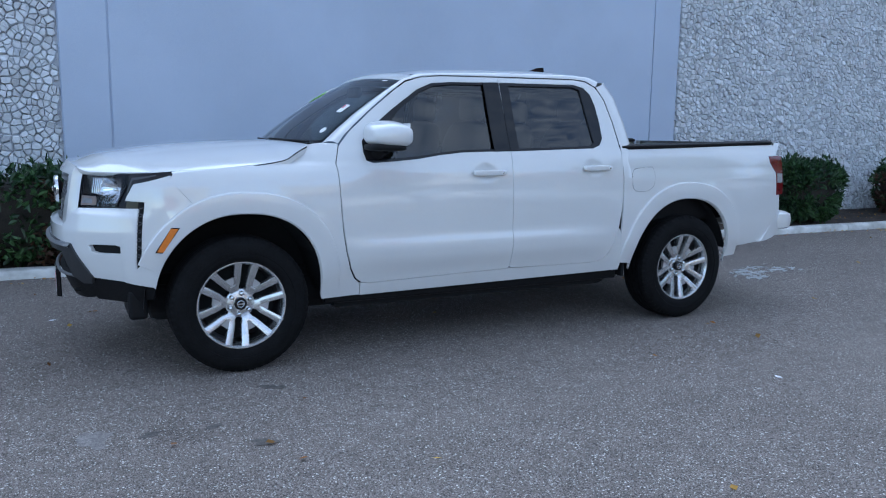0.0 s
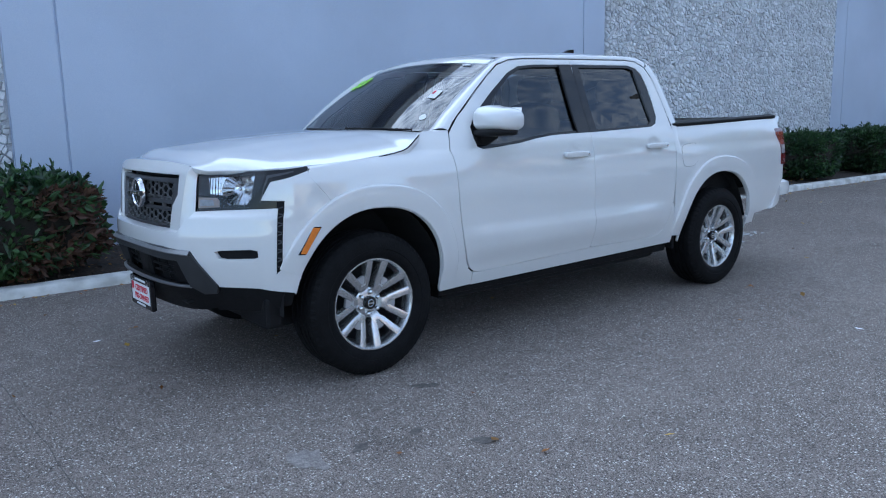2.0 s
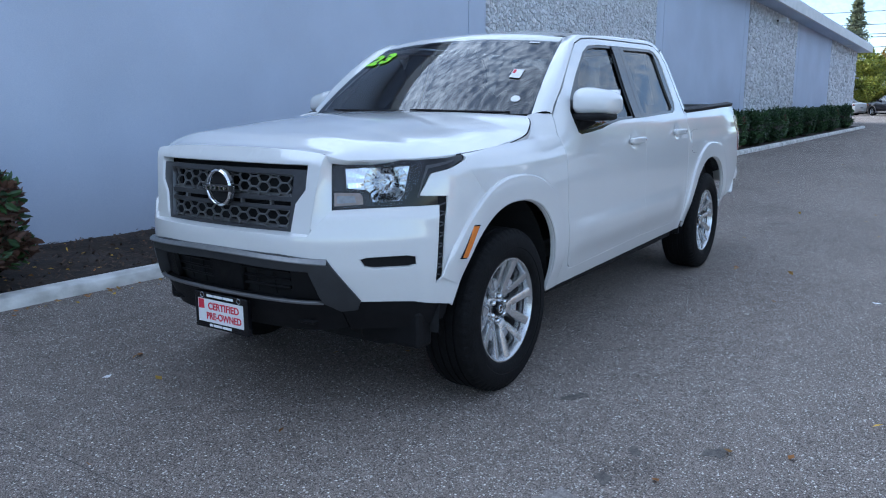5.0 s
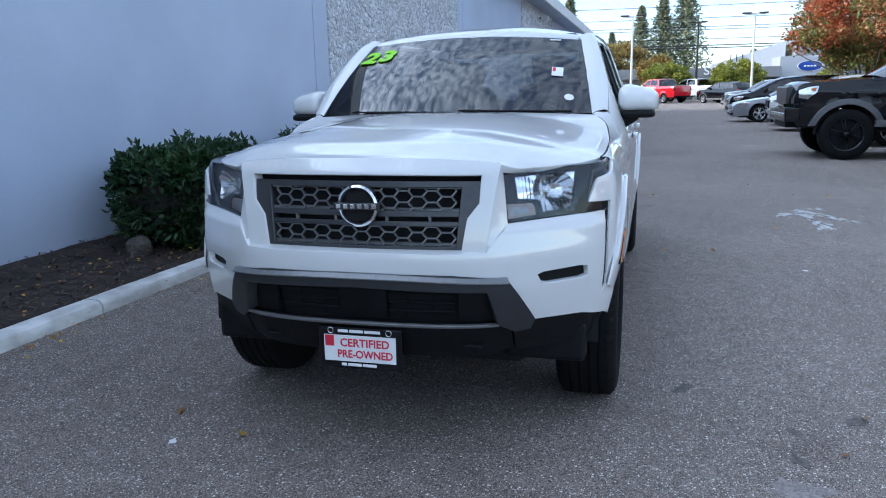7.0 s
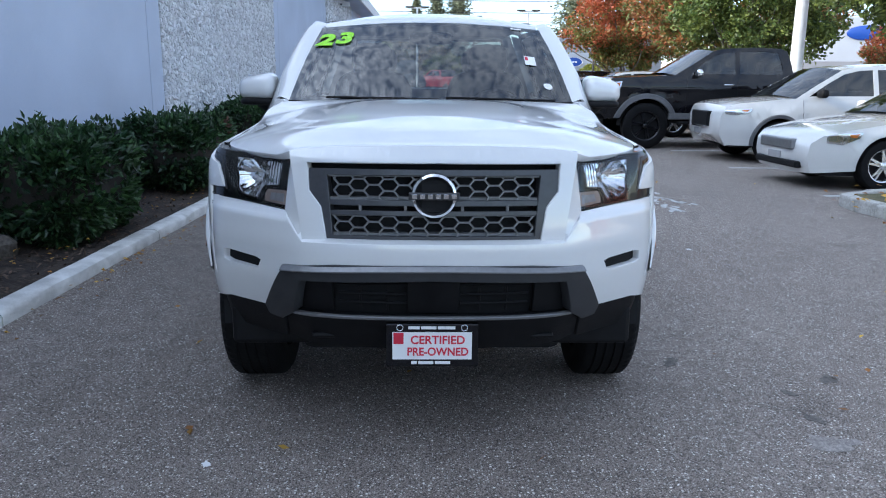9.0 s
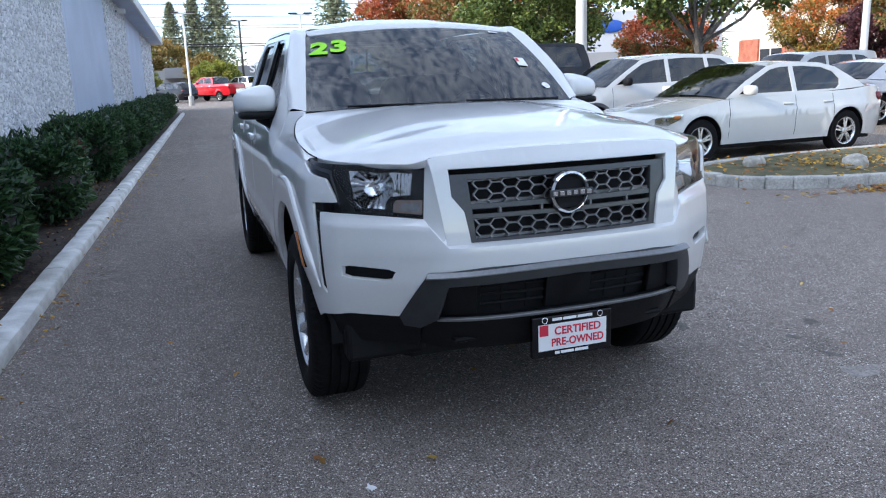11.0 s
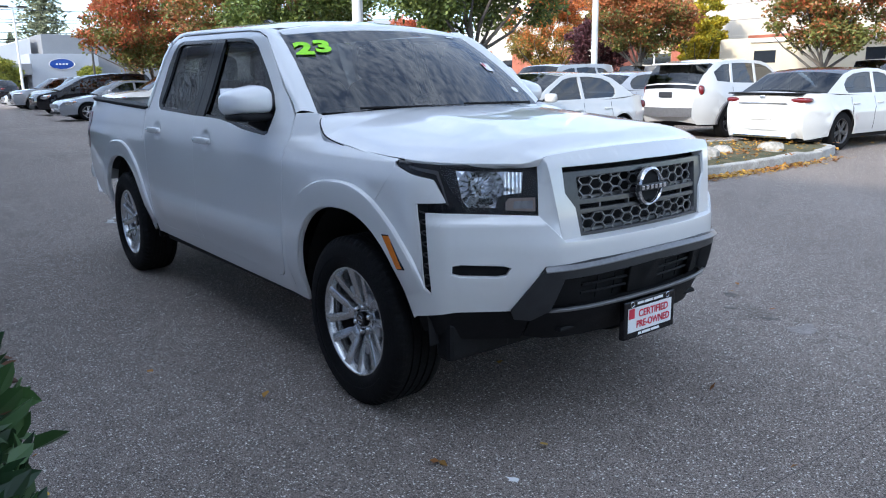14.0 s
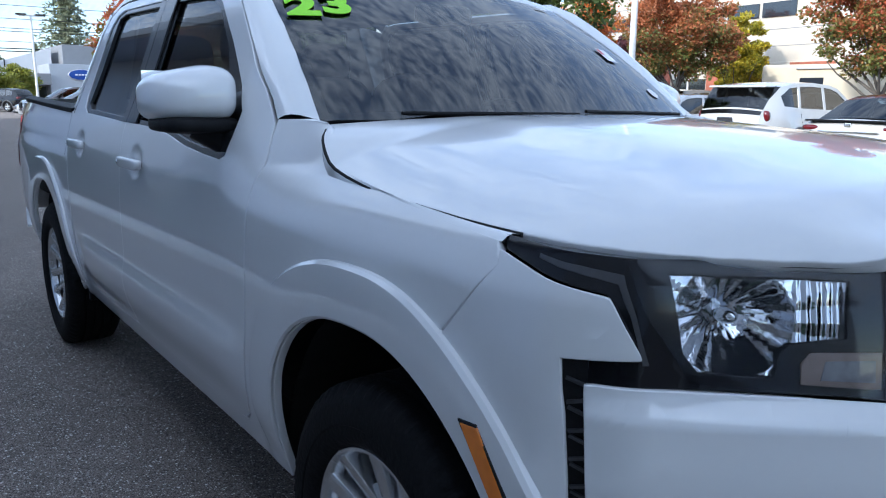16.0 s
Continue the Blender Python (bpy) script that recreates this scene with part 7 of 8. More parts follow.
def vehicle(name, label, m, sp, paint, group="parked cars", rim=ALLOY, wheels_dark=False):
    """A parked car. sp: body outline (front foot over the top to the rear foot), cabin outline (screen foot, roof front, roof rear,
    back glass foot), panes, wheels and trim; nose towards +x."""
    car = tagged(thing(name, label, "car" if name != "pickup" else "truck", group=group))
    L, W = sp["L"], sp["W"]
    h2, l2 = W / 2, L / 2
    wr, wx = sp["wheel_r"], sp["wheel_x"]
    sill = sp.get("sill", 0.24)
    belt = sp["belt"]
    body = sp["body"]
    tumble = sp.get("tumble", 0.30)
    zr = max(p[1] for p in sp["cabin"])

    def yh(x, z):
        y = h2
        y -= 0.05 * sstep(sill + 0.30, sill - 0.05, z)
        y -= 0.035 * sstep(belt - 0.22, belt, z)
        y += 0.015 * math.exp(-((z - belt + 0.22) / 0.06) ** 2)
        d = abs(x) - (l2 - 0.75)
        if d > 0:
            y -= sp.get("taper", 0.20) * (d / 0.75) ** 2.2
        if z > belt:
            y -= tumble * (z - belt) ** 1.0 * 0.95
        for c in wx:
            q = math.hypot(x - c, z - wr) / (wr + 0.05)
            y += 0.018 * sstep(1.32, 1.12, q) * (z < belt)
        return y

    def arch(c):
        R = wr + sp.get("gap", 0.05)
        return [(c + R * math.cos(t), max(sill, wr + R * math.sin(t))) for t in [math.pi * i / 18 for i in range(-1, 20)]]
    low = []
    for c in sorted(wx):
        low += [(p[0], p[1]) for p in arch(c)[::-1]]
    poly = list(body) + [(body[-1][0] + 0.02, sill)] + low + [(body[0][0] - 0.02, sill)]
    wins = sp["panes"]
    for s in (-1, 1):
        side = sheet("body_side", poly, lambda x, z, s=s: (x, s * yh(x, z), z), (0, s, 0), paint, car, step=0.14, thick=0.02)
        # cabin side with its window openings
        cab = sp["cabin_side"]
        sheet("cabin_side", cab, lambda x, z, s=s: (x, s * yh(x, z), z), (0, s, 0), paint, car, holes=wins, step=0.16, thick=0.02)
        for w in wins:
            cx, cz = sum(p[0] for p in w) / len(w), sum(p[1] for p in w) / len(w)
            big = [(cx + (x - cx) * 1.02, cz + (z - cz) * 1.03) for x, z in w]
            sheet("window", big, lambda x, z, s=s: (x, s * (yh(x, z) - 0.012), z), (0, s, 0), CARGLASS, car, step=0.2, thick=0)
        for x in sp.get("seams", ()):
            part("door_seam", rod([(x, s * (yh(x, z) + 0.0005), z) for z in [sill + 0.12 + (belt - sill - 0.13) * i / 6 for i in range(7)]], 0.004, 4), DARK, side)
        for x in sp.get("handles", ()):
            z = belt - 0.13
            part("door_handle", pebble((x, s * (yh(x, z) + 0.012), z), (0.10, 0.014, 0.016), 0.5, 12, 6), sp.get("handle_mat", paint), side, smooth=60)
        mx = sp["mirror_x"]
        part("wing_mirror", pebble((mx, s * (h2 + 0.07), belt + 0.10), (0.07, 0.11, 0.075), 0.6, 16, 10), sp.get("mirror_mat", paint), car, smooth=60)
        if sp.get("cladding"):
            for c in wx:
                R = wr + sp.get("gap", 0.05)
                rows = [[(c + rr * math.cos(t), s * (yh(c + rr * math.cos(t), wr + rr * math.sin(t)) + o), max(sill, wr + rr * math.sin(t))) for rr, o in ((R - 0.01, -0.02), (R, 0.022), (R + sp["cladding"] * 0.8, 0.026), (R + sp["cladding"], 0.0))] for t in [math.pi * i / 20 for i in range(-1, 22)]]
                bm = grid_mesh(rows)
                bmesh.ops.recalc_face_normals(bm, faces=bm.faces[:])
                part("arch_trim", bm, FLARE_GREY, car, smooth=40)
            part("sill_trim", block(min(wx) + wr, max(wx) - wr, s * (h2 - 0.03) - 0.04, s * (h2 - 0.03) + 0.04, sill - 0.03, sill + 0.10, 0.02), FLARE_GREY, car)
    # skin over the top, nose and tail
    def strip(name_, path, mat_, crown=0.03, label_="", k=9, lift=0.0):
        pts = []
        for p, q in zip(path, path[1:]):
            n = max(1, int(math.hypot(q[0] - p[0], q[1] - p[1]) / 0.12))
            pts += [(p[0] + (q[0] - p[0]) * i / n, p[1] + (q[1] - p[1]) * i / n) for i in range(n)]
        pts.append(path[-1])
        rows = []
        for i, (x, z) in enumerate(pts):
            a, b = pts[max(0, i - 1)], pts[min(len(pts) - 1, i + 1)]
            tx, tz = b[0] - a[0], b[1] - a[1]
            ln = math.hypot(tx, tz) or 1
            nx, nz = tz / ln, -tx / ln
            if nz < -0.3 or (abs(nz) <= 0.3 and nx * x < 0):
                nx, nz = -nx, -nz
            y = yh(x, z)
            cr = crown + 0.05 * abs(nx)
            rows.append([(x + nx * (cr * (1 - t * t) + lift), y * t, z + nz * (cr * (1 - t * t) + lift)) for t in [-1 + 2 * j / (k - 1) for j in range(k)]])
        bm = grid_mesh(rows)
        bmesh.ops.recalc_face_normals(bm, faces=bm.faces[:])
        return part(name_, bm, mat_, car, label_, smooth=45)
    strip("body_top", body, paint, 0.025)
    return car, yh, strip


def finish_car(car, yh, strip, sp, paint, rim=ALLOY, spokes=10, tyre_out=0.0):
    L, W = sp["L"], sp["W"]
    h2, l2 = W / 2, L / 2
    wr, wx = sp["wheel_r"], sp["wheel_x"]
    sill = sp.get("sill", 0.24)
    cab = sp["cabin"]
    k1, k2 = sp["roof_from"], sp["roof_to"]
    strip("windscreen", cab[:k1 + 1], CARGLASS, 0.04)
    strip("roof", cab[k1:k2 + 1], sp.get("roof_mat", paint), 0.03)
    strip("back_glass", cab[k2:], CARGLASS, 0.03)
    # dark inside, underside
    part("interior", block(cab[-1][0] + 0.25, cab[0][0] - 0.35, -h2 + 0.22, h2 - 0.22, sill, sp["belt"] + 0.12, 0.05), SEAT, car)
    part("underside", block(-l2 + 0.25, l2 - 0.25, -h2 + 0.16, h2 - 0.16, sill - 0.04, sill + 0.25, 0.03), DARK, car)
    for s in (-1, 1):
        for x in sp.get("seats", ()):
            part("headrest", pebble((x, s * h2 * 0.40, sp["belt"] + 0.20), (0.06, 0.12, 0.14), 0.6, 12, 8), SEAT, car, smooth=60)
    for x in wx:
        for s in (-1, 1):
            w = 0.20 + (0.08 if wr > 0.40 else 0.0)
            o = h2 - 0.015 + tyre_out
            bm = lathe([(s * (o + a), r) for a, r in [(-w, wr * 0.62), (-w - 0.005, wr * 0.85), (-w + 0.03, wr), (-0.03, wr), (0.0, wr * 0.93), (0.008, wr * 0.80), (0.0, wr * 0.66), (-0.015, wr * 0.63)]], 36)
            bmesh.ops.translate(bm, vec=(x, 0, wr), verts=bm.verts[:])
            wh = part("wheel", bm, RUBBER, car, smooth=40)
            bm = lathe([(s * (o + a), r) for a, r in [(-0.06, wr * 0.56), (-0.018, wr * 0.59), (-0.006, wr * 0.62), (-0.004, wr * 0.65), (-0.02, wr * 0.655)]], 36)
            bmesh.ops.translate(bm, vec=(x, 0, wr), verts=bm.verts[:])
            part("rim", bm, rim, wh, smooth=40)
            # near-black disc: painted shade behind the spokes
            bm = lathe([(s * (o - 0.09), 0.001), (s * (o - 0.09), wr * 0.6)], 24)
            bmesh.ops.translate(bm, vec=(x, 0, wr), verts=bm.verts[:])
            part("brake_disc", bm, DARK, wh)
            bits = []
            turn = pose(x, s * o, wr, -90 if s > 0 else 90)
            for i in range(spokes):
                a = 2 * math.pi * i / spokes + (0.16 if i % 2 else -0.16) * (spokes > 8)
                bits.append(prism([(0.03, -0.022), (wr * 0.60, -0.012 - 0.01 * (spokes < 7)), (wr * 0.60, 0.012 + 0.01 * (spokes < 7)), (0.03, 0.022)], 0.03, turn @ Matrix.Rotation(a, 4, "Z") @ Matrix.Translation((0, 0, -0.045))))
            for b in bits:
                part("spoke", b, rim, wh)
            part("hub_cap", pebble((x, s * (o - 0.018), wr), (0.05, 0.018, 0.05), 0.8, 14, 8), rim, wh, smooth=60)
    for x in wx:
        for s in (-1, 1):
            R = wr + 0.06
            rows = [[(x + R * math.cos(t), s * (h2 - 0.03), wr + R * math.sin(t)), (x + R * math.cos(t), s * (h2 - 0.32), wr + R * math.sin(t))] for t in [math.pi * i / 14 for i in range(15)]]
            part("wheel_liner", grid_mesh(rows), DARK, car)
    # lamps, grille, plates
    for s in (-1, 1):
        x, z, rx, ry, rz = sp["lamp"]
        ol = [(x + rx * 0.78, z - rz * 0.75), (x + rx * 0.84, z + rz * 0.45), (x - rx * 0.3, z + rz), (x - rx * 1.25, z + rz * 1.15), (x - rx * 1.05, z + rz * 0.1), (x - rx * 0.1, z - rz)]
        lm = sheet("head_lamp", ol, lambda x, z, s=s: (x, s * (yh(x, z) + 0.006), z), (0, s, 0), REFLECTOR, car, step=0.05, thick=0.02, label="clear headlamp")
        sheet("lamp_lens", ol, lambda x, z, s=s: (x, s * (yh(x, z) + 0.014), z), (0, s, 0), LENS, lm, step=0.08, thick=0)
        mx_, mz_ = x - rx * 0.75, z + rz * 0.55
        sheet("indicator", [(mx_ - rx * 0.3, mz_ + rz * 0.35), (mx_ + rx * 0.3, mz_ + rz * 0.2), (mx_ + rx * 0.3, mz_ - rz * 0.2), (mx_ - rx * 0.1, mz_ - rz * 0.3)], lambda x, z, s=s: (x, s * (yh(x, z) + 0.010), z), (0, s, 0), AMBER, lm, step=0.08, thick=0.003)
        x, z, rx, ry, rz = sp["tail"]
        part("tail_lamp", pebble((x, s * (yh(x, z) - ry * 0.8), z), (rx, ry, rz), 0.6, 18, 10), RED_LENS, car, "red tail lamp", smooth=60)
    for nm, path, mt, up in sp.get("bands", ()):
        strip(nm, path, mt, 0.025, lift=up)
    for nm, (x0, x1, y, z0, z1), mt in sp.get("blocks", ()):
        k = 0.05 if x0 > 0.5 * l2 else (-0.05 if x1 < -0.5 * l2 else 0.0)
        part(nm, block(x0 + k, x1 + k, -y, y, z0, z1, min(0.02, (x1 - x0) / 3, (z1 - z0) / 3)), mt, car)
    return car


def build_car(name, label, x, y, heading, sp, paint, **kw):
    car, yh, strip = vehicle(name, label, None, sp, paint)
    finish_car(car, yh, strip, sp, paint, **kw)
    car.matrix_world = pose(x, y, 0, 0, 0, heading)
    return car


SEDAN = dict(L=4.75, W=1.78, wheel_r=0.33, wheel_x=(1.42, -1.43), sill=0.22, belt=0.94, mirror_x=0.62,
             body=[(2.30, 0.22), (2.36, 0.42), (2.34, 0.60), (2.22, 0.70), (1.90, 0.78), (1.40, 0.86), (0.95, 0.92), (0.4, 0.945), (-0.6, 0.955), (-1.5, 0.97), (-1.9, 1.01), (-2.25, 1.01), (-2.33, 0.94), (-2.36, 0.60), (-2.34, 0.40), (-2.28, 0.24)],
             cabin=[(0.98, 0.93), (0.55, 1.18), (0.12, 1.38), (-0.1, 1.415), (-0.5, 1.43), (-0.95, 1.40), (-1.25, 1.33), (-1.85, 1.01)], roof_from=2, roof_to=6,
             cabin_side=[(0.98, 0.93), (0.55, 1.18), (0.12, 1.38), (-0.1, 1.415), (-0.5, 1.43), (-0.95, 1.40), (-1.25, 1.33), (-1.85, 1.01), (-0.6, 0.95), (0.4, 0.935)],
             panes=[[(0.72, 0.985), (0.42, 1.16), (0.08, 1.325), (-0.12, 1.36), (-0.30, 1.365), (-0.32, 0.99)], [(-0.40, 0.99), (-0.38, 1.365), (-0.60, 1.365), (-0.95, 1.335), (-1.18, 1.26), (-1.30, 1.15), (-1.28, 1.05), (-1.20, 1.00)]],
             seams=(0.92, -0.36, -1.12), handles=(-0.20, -1.0), seats=(0.05, -0.85), lamp=(2.02, 0.67, 0.20, 0.16, 0.075), tail=(-2.22, 0.84, 0.10, 0.24, 0.09),
             blocks=[("grille", (2.28, 2.40, 0.42, 0.50, 0.64), GRILLE_GREY), ("lower_intake", (2.25, 2.385, 0.55, 0.27, 0.36), BLACK), ("plate", (2.38, 2.40, 0.16, 0.36, 0.46), SILVER_PAINT), ("plate", (-2.40, -2.36, 0.16, 0.60, 0.72), SILVER_PAINT)])
CAMRY = dict(SEDAN, L=4.88, W=1.84, wheel_r=0.34, wheel_x=(1.45, -1.38), tail=(-2.25, 0.90, 0.12, 0.30, 0.055),
             blocks=[("trunk_lip", (-2.38, -1.95, 0.72, 1.005, 1.03), BLACK), ("rear_valance", (-2.40, -2.20, 0.62, 0.24, 0.36), PEARL), ("tail_pipe", (-2.42, -2.30, 0.55, 0.245, 0.30), CHROME), ("badge", (-2.385, -2.34, 0.055, 0.93, 0.99), CHROME), ("garnish", (-2.40, -2.35, 0.48, 0.845, 0.865), CHROME), ("plate_recess", (-2.40, -2.36, 0.20, 0.56, 0.70), WHITE_FLAT), ("grille", (2.28, 2.39, 0.6, 0.35, 0.6), BLACK)])
SUV = dict(L=4.65, W=1.84, wheel_r=0.36, wheel_x=(1.38, -1.33), sill=0.30, belt=1.08, mirror_x=0.72, cladding=0.06, tumble=0.26,
           bands=[("rear_bumper_trim", [(-2.30, 0.60), (-2.29, 0.48), (-2.20, 0.34)], FLARE_GREY, 0.012), ("front_bumper_trim", [(2.215, 0.30), (2.30, 0.46)], FLARE_GREY, 0.012)],
           body=[(2.20, 0.28), (2.31, 0.48), (2.31, 0.78), (2.24, 0.94), (2.05, 1.00), (1.5, 1.06), (1.05, 1.09), (0.4, 1.09), (-0.8, 1.12), (-1.8, 1.16), (-2.18, 1.14), (-2.27, 0.95), (-2.31, 0.65), (-2.28, 0.45), (-2.18, 0.32)],
           cabin=[(1.12, 1.085), (0.72, 1.33), (0.32, 1.56), (0.05, 1.62), (-0.6, 1.66), (-1.3, 1.64), (-1.75, 1.57), (-2.05, 1.33), (-2.17, 1.15)], roof_from=2, roof_to=6,
           cabin_side=[(1.12, 1.085), (0.72, 1.33), (0.32, 1.56), (0.05, 1.62), (-0.6, 1.66), (-1.3, 1.64), (-1.75, 1.57), (-2.05, 1.33), (-2.17, 1.15), (-0.8, 1.11), (0.4, 1.085)],
           panes=[[(0.88, 1.13), (0.60, 1.32), (0.28, 1.50), (0.02, 1.56), (-0.22, 1.575), (-0.24, 1.14)], [(-0.32, 1.145), (-0.30, 1.575), (-0.7, 1.59), (-1.12, 1.58), (-1.18, 1.17)], [(-1.26, 1.175), (-1.20, 1.575), (-1.5, 1.55), (-1.78, 1.40), (-1.72, 1.21)]],
           seams=(0.98, -0.28, -1.20), handles=(-0.10, -0.98), seats=(0.05, -0.85), lamp=(2.10, 0.86, 0.20, 0.20, 0.05), tail=(-2.14, 1.00, 0.12, 0.22, 0.10), mirror_mat=BLACK,
           blocks=[("grille", (2.24, 2.36, 0.38, 0.60, 0.86), BLACK), ("grille_trim", (2.28, 2.375, 0.30, 0.58, 0.61), CHROME), ("plate", (2.36, 2.38, 0.16, 0.46, 0.56), SILVER_PAINT), ("plate", (-2.35, -2.31, 0.16, 0.80, 0.92), GUNMETAL)])
CROSS = dict(SUV, L=4.35, W=1.82, wheel_x=(1.28, -1.30), tail=(-2.10, 1.02, 0.08, 0.18, 0.12), roof_mat=PEARL, mirror_mat=PEARL,
             bands=[("tail_panel", [(-2.195, 1.115), (-2.235, 1.04)], GLOSS_BLACK, 0.008), ("rear_bumper_trim", [(-2.30, 0.66), (-2.302, 0.55), (-2.29, 0.48)], FLARE_GREY, 0.012), ("lower_bumper", [(-2.288, 0.475), (-2.26, 0.42), (-2.22, 0.37)], PEARL, 0.014)],
             blocks=[("plate", (-2.36, -2.31, 0.16, 0.88, 1.00), GUNMETAL), ("grille", (2.24, 2.36, 0.45, 0.55, 0.80), BLACK), ("spoiler", (-2.02, -1.70, 0.62, 1.56, 1.60), PEARL)])
VAN = dict(SUV, bands=(), L=5.1, W=1.98, wheel_r=0.34, wheel_x=(1.60, -1.45), cladding=0, belt=1.06,
           body=[(2.48, 0.28), (2.54, 0.50), (2.52, 0.76), (2.42, 0.90), (2.0, 1.00), (1.55, 1.06), (0.4, 1.07), (-1.0, 1.08), (-2.3, 1.09), (-2.48, 1.02), (-2.52, 0.60), (-2.48, 0.40), (-2.4, 0.30)],
           cabin=[(1.60, 1.06), (1.1, 1.32), (0.62, 1.56), (0.3, 1.66), (-0.6, 1.74), (-1.7, 1.74), (-2.2, 1.68), (-2.38, 1.40), (-2.45, 1.08)],
           cabin_side=[(1.60, 1.06), (1.1, 1.32), (0.62, 1.56), (0.3, 1.66), (-0.6, 1.74), (-1.7, 1.74), (-2.2, 1.68), (-2.38, 1.40), (-2.45, 1.08), (-1.0, 1.07), (0.4, 1.06)],
           panes=[[(1.2, 1.11), (0.85, 1.33), (0.52, 1.51), (0.30, 1.58), (0.0, 1.62), (-0.02, 1.12)], [(-0.10, 1.12), (-0.08, 1.625), (-0.9, 1.66), (-1.12, 1.66), (-1.14, 1.13)], [(-1.22, 1.13), (-1.20, 1.66), (-1.9, 1.645), (-2.2, 1.50), (-2.24, 1.15)]],
           seams=(1.25, -0.06, -1.18), handles=(0.15, -0.95), lamp=(2.22, 0.80, 0.20, 0.20, 0.09), tail=(-2.40, 1.0, 0.10, 0.16, 0.18), mirror_x=1.05, seats=(0.4, -0.6),
           blocks=[("grille", (2.46, 2.56, 0.40, 0.62, 0.80), CHROME), ("lower_intake", (2.44, 2.56, 0.60, 0.30, 0.46), BLACK)])
BOXY = dict(SUV, L=4.5, W=1.80, cladding=0.05, wheel_r=0.36,
            cabin=[(1.0, 1.09), (0.7, 1.36), (0.45, 1.60), (0.2, 1.66), (-0.6, 1.68), (-1.6, 1.68), (-2.0, 1.64), (-2.12, 1.40), (-2.18, 1.15)],
            cabin_side=[(1.0, 1.09), (0.7, 1.36), (0.45, 1.60), (0.2, 1.66), (-0.6, 1.68), (-1.6, 1.68), (-2.0, 1.64), (-2.12, 1.40), (-2.18, 1.15), (-0.8, 1.11), (0.4, 1.085)])
PICKUP = dict(L=5.80, W=2.02, wheel_r=0.46, wheel_x=(1.95, -1.70), sill=0.62, belt=1.42, mirror_x=0.95, tumble=0.22, gap=0.09, cladding=0.11, taper=0.10,
              body=[(2.75, 0.58), (2.86, 0.72), (2.86, 1.12), (2.80, 1.34), (2.70, 1.40), (2.0, 1.44), (1.35, 1.47), (0.8, 1.44), (-0.8, 1.44), (-1.0, 1.45), (-1.02, 1.40), (-2.78, 1.44), (-2.86, 1.42), (-2.88, 0.80), (-2.85, 0.62)],
              cabin=[(1.40, 1.47), (0.98, 1.72), (0.62, 1.95), (0.40, 2.00), (-0.2, 2.03), (-0.75, 2.01), (-0.88, 1.96), (-0.97, 1.70), (-1.02, 1.44)], roof_from=2, roof_to=6,
              cabin_side=[(1.40, 1.47), (0.98, 1.72), (0.62, 1.95), (0.40, 2.00), (-0.2, 2.03), (-0.75, 2.01), (-0.88, 1.96), (-0.97, 1.70), (-1.02, 1.44), (-0.2, 1.43), (0.8, 1.435)],
              panes=[[(1.05, 1.50), (0.85, 1.70), (0.55, 1.88), (0.36, 1.93), (0.17, 1.945), (0.16, 1.50)], [(0.08, 1.50), (0.09, 1.945), (-0.4, 1.955), (-0.70, 1.93), (-0.80, 1.62), (-0.80, 1.50)]],
              seams=(1.15, 0.12, -0.92), handles=(0.30, -0.62), handle_mat=CHROME, mirror_mat=CHROME, seats=(0.35, -0.55), lamp=(2.66, 1.22, 0.16, 0.17, 0.11), tail=(-2.84, 1.18, 0.05, 0.10, 0.18),
              blocks=[("grille", (2.76, 2.90, 0.62, 1.02, 1.34), GUNMETAL), ("bumper", (2.70, 2.96, 0.96, 0.70, 0.95), BLACK_PAINT), ("fog_lamp", (2.90, 2.975, 0.80, 0.79, 0.86), REFLECTOR), ("skid", (2.55, 2.90, 0.70, 0.58, 0.70), BLACK), ("running_board", (-0.9, 1.3, 1.06, 0.50, 0.56), BLACK)])

# the row that faces the wall
black_truck = build_car("pickup", "black lifted crew-cab pickup with grey flares and off-road tyres", 13.15, -6.40, 90, PICKUP, BLACK_PAINT, rim=GLOSS_BLACK, spokes=12, tyre_out=0.03)
build_car("crossover", "white compact crossover with black grille and grey wheel trim", 10.36, -7.30, 91, SUV, PEARL)
sedan = build_car("sedan", "white sedan with chrome grille and silver wheels", 7.10, -7.22, 93, SEDAN, PEARL)
row = [("crossover", "white crossover parked in the row", 16.2, -7.4, SUV, PEARL), ("sedan", "silver sedan parked in the row", 19.2, -7.2, SEDAN, SILVER_PAINT), ("sedan", "white sedan parked in the row", 22.3, -6.9, SEDAN, PEARL), ("crossover", "white crossover parked in the row", 25.4, -7.2, SUV, PEARL),
       ("sedan", "silver-grey sedan parked in the row", 28.8, -6.3, SEDAN, GREY_PAINT), ("minivan", "black minivan with silver wheels parked in the row", 35.0, -6.9, VAN, BLACK_PAINT), ("sport_utility", "grey boxy sport utility parked in the row", 40.0, -7.6, BOXY, GREY_PAINT), ("crossover", "dark grey crossover parked in the row", 43.4, -7.2, SUV, GREY_PAINT), ("sedan", "white sedan at the end of the row", 46.5, -7.4, SEDAN, PEARL)]
for n_, l_, x_, y_, sp_, p_ in row:
    build_car(n_, l_, x_, y_, 90 + random.uniform(-2, 2), sp_, p_)
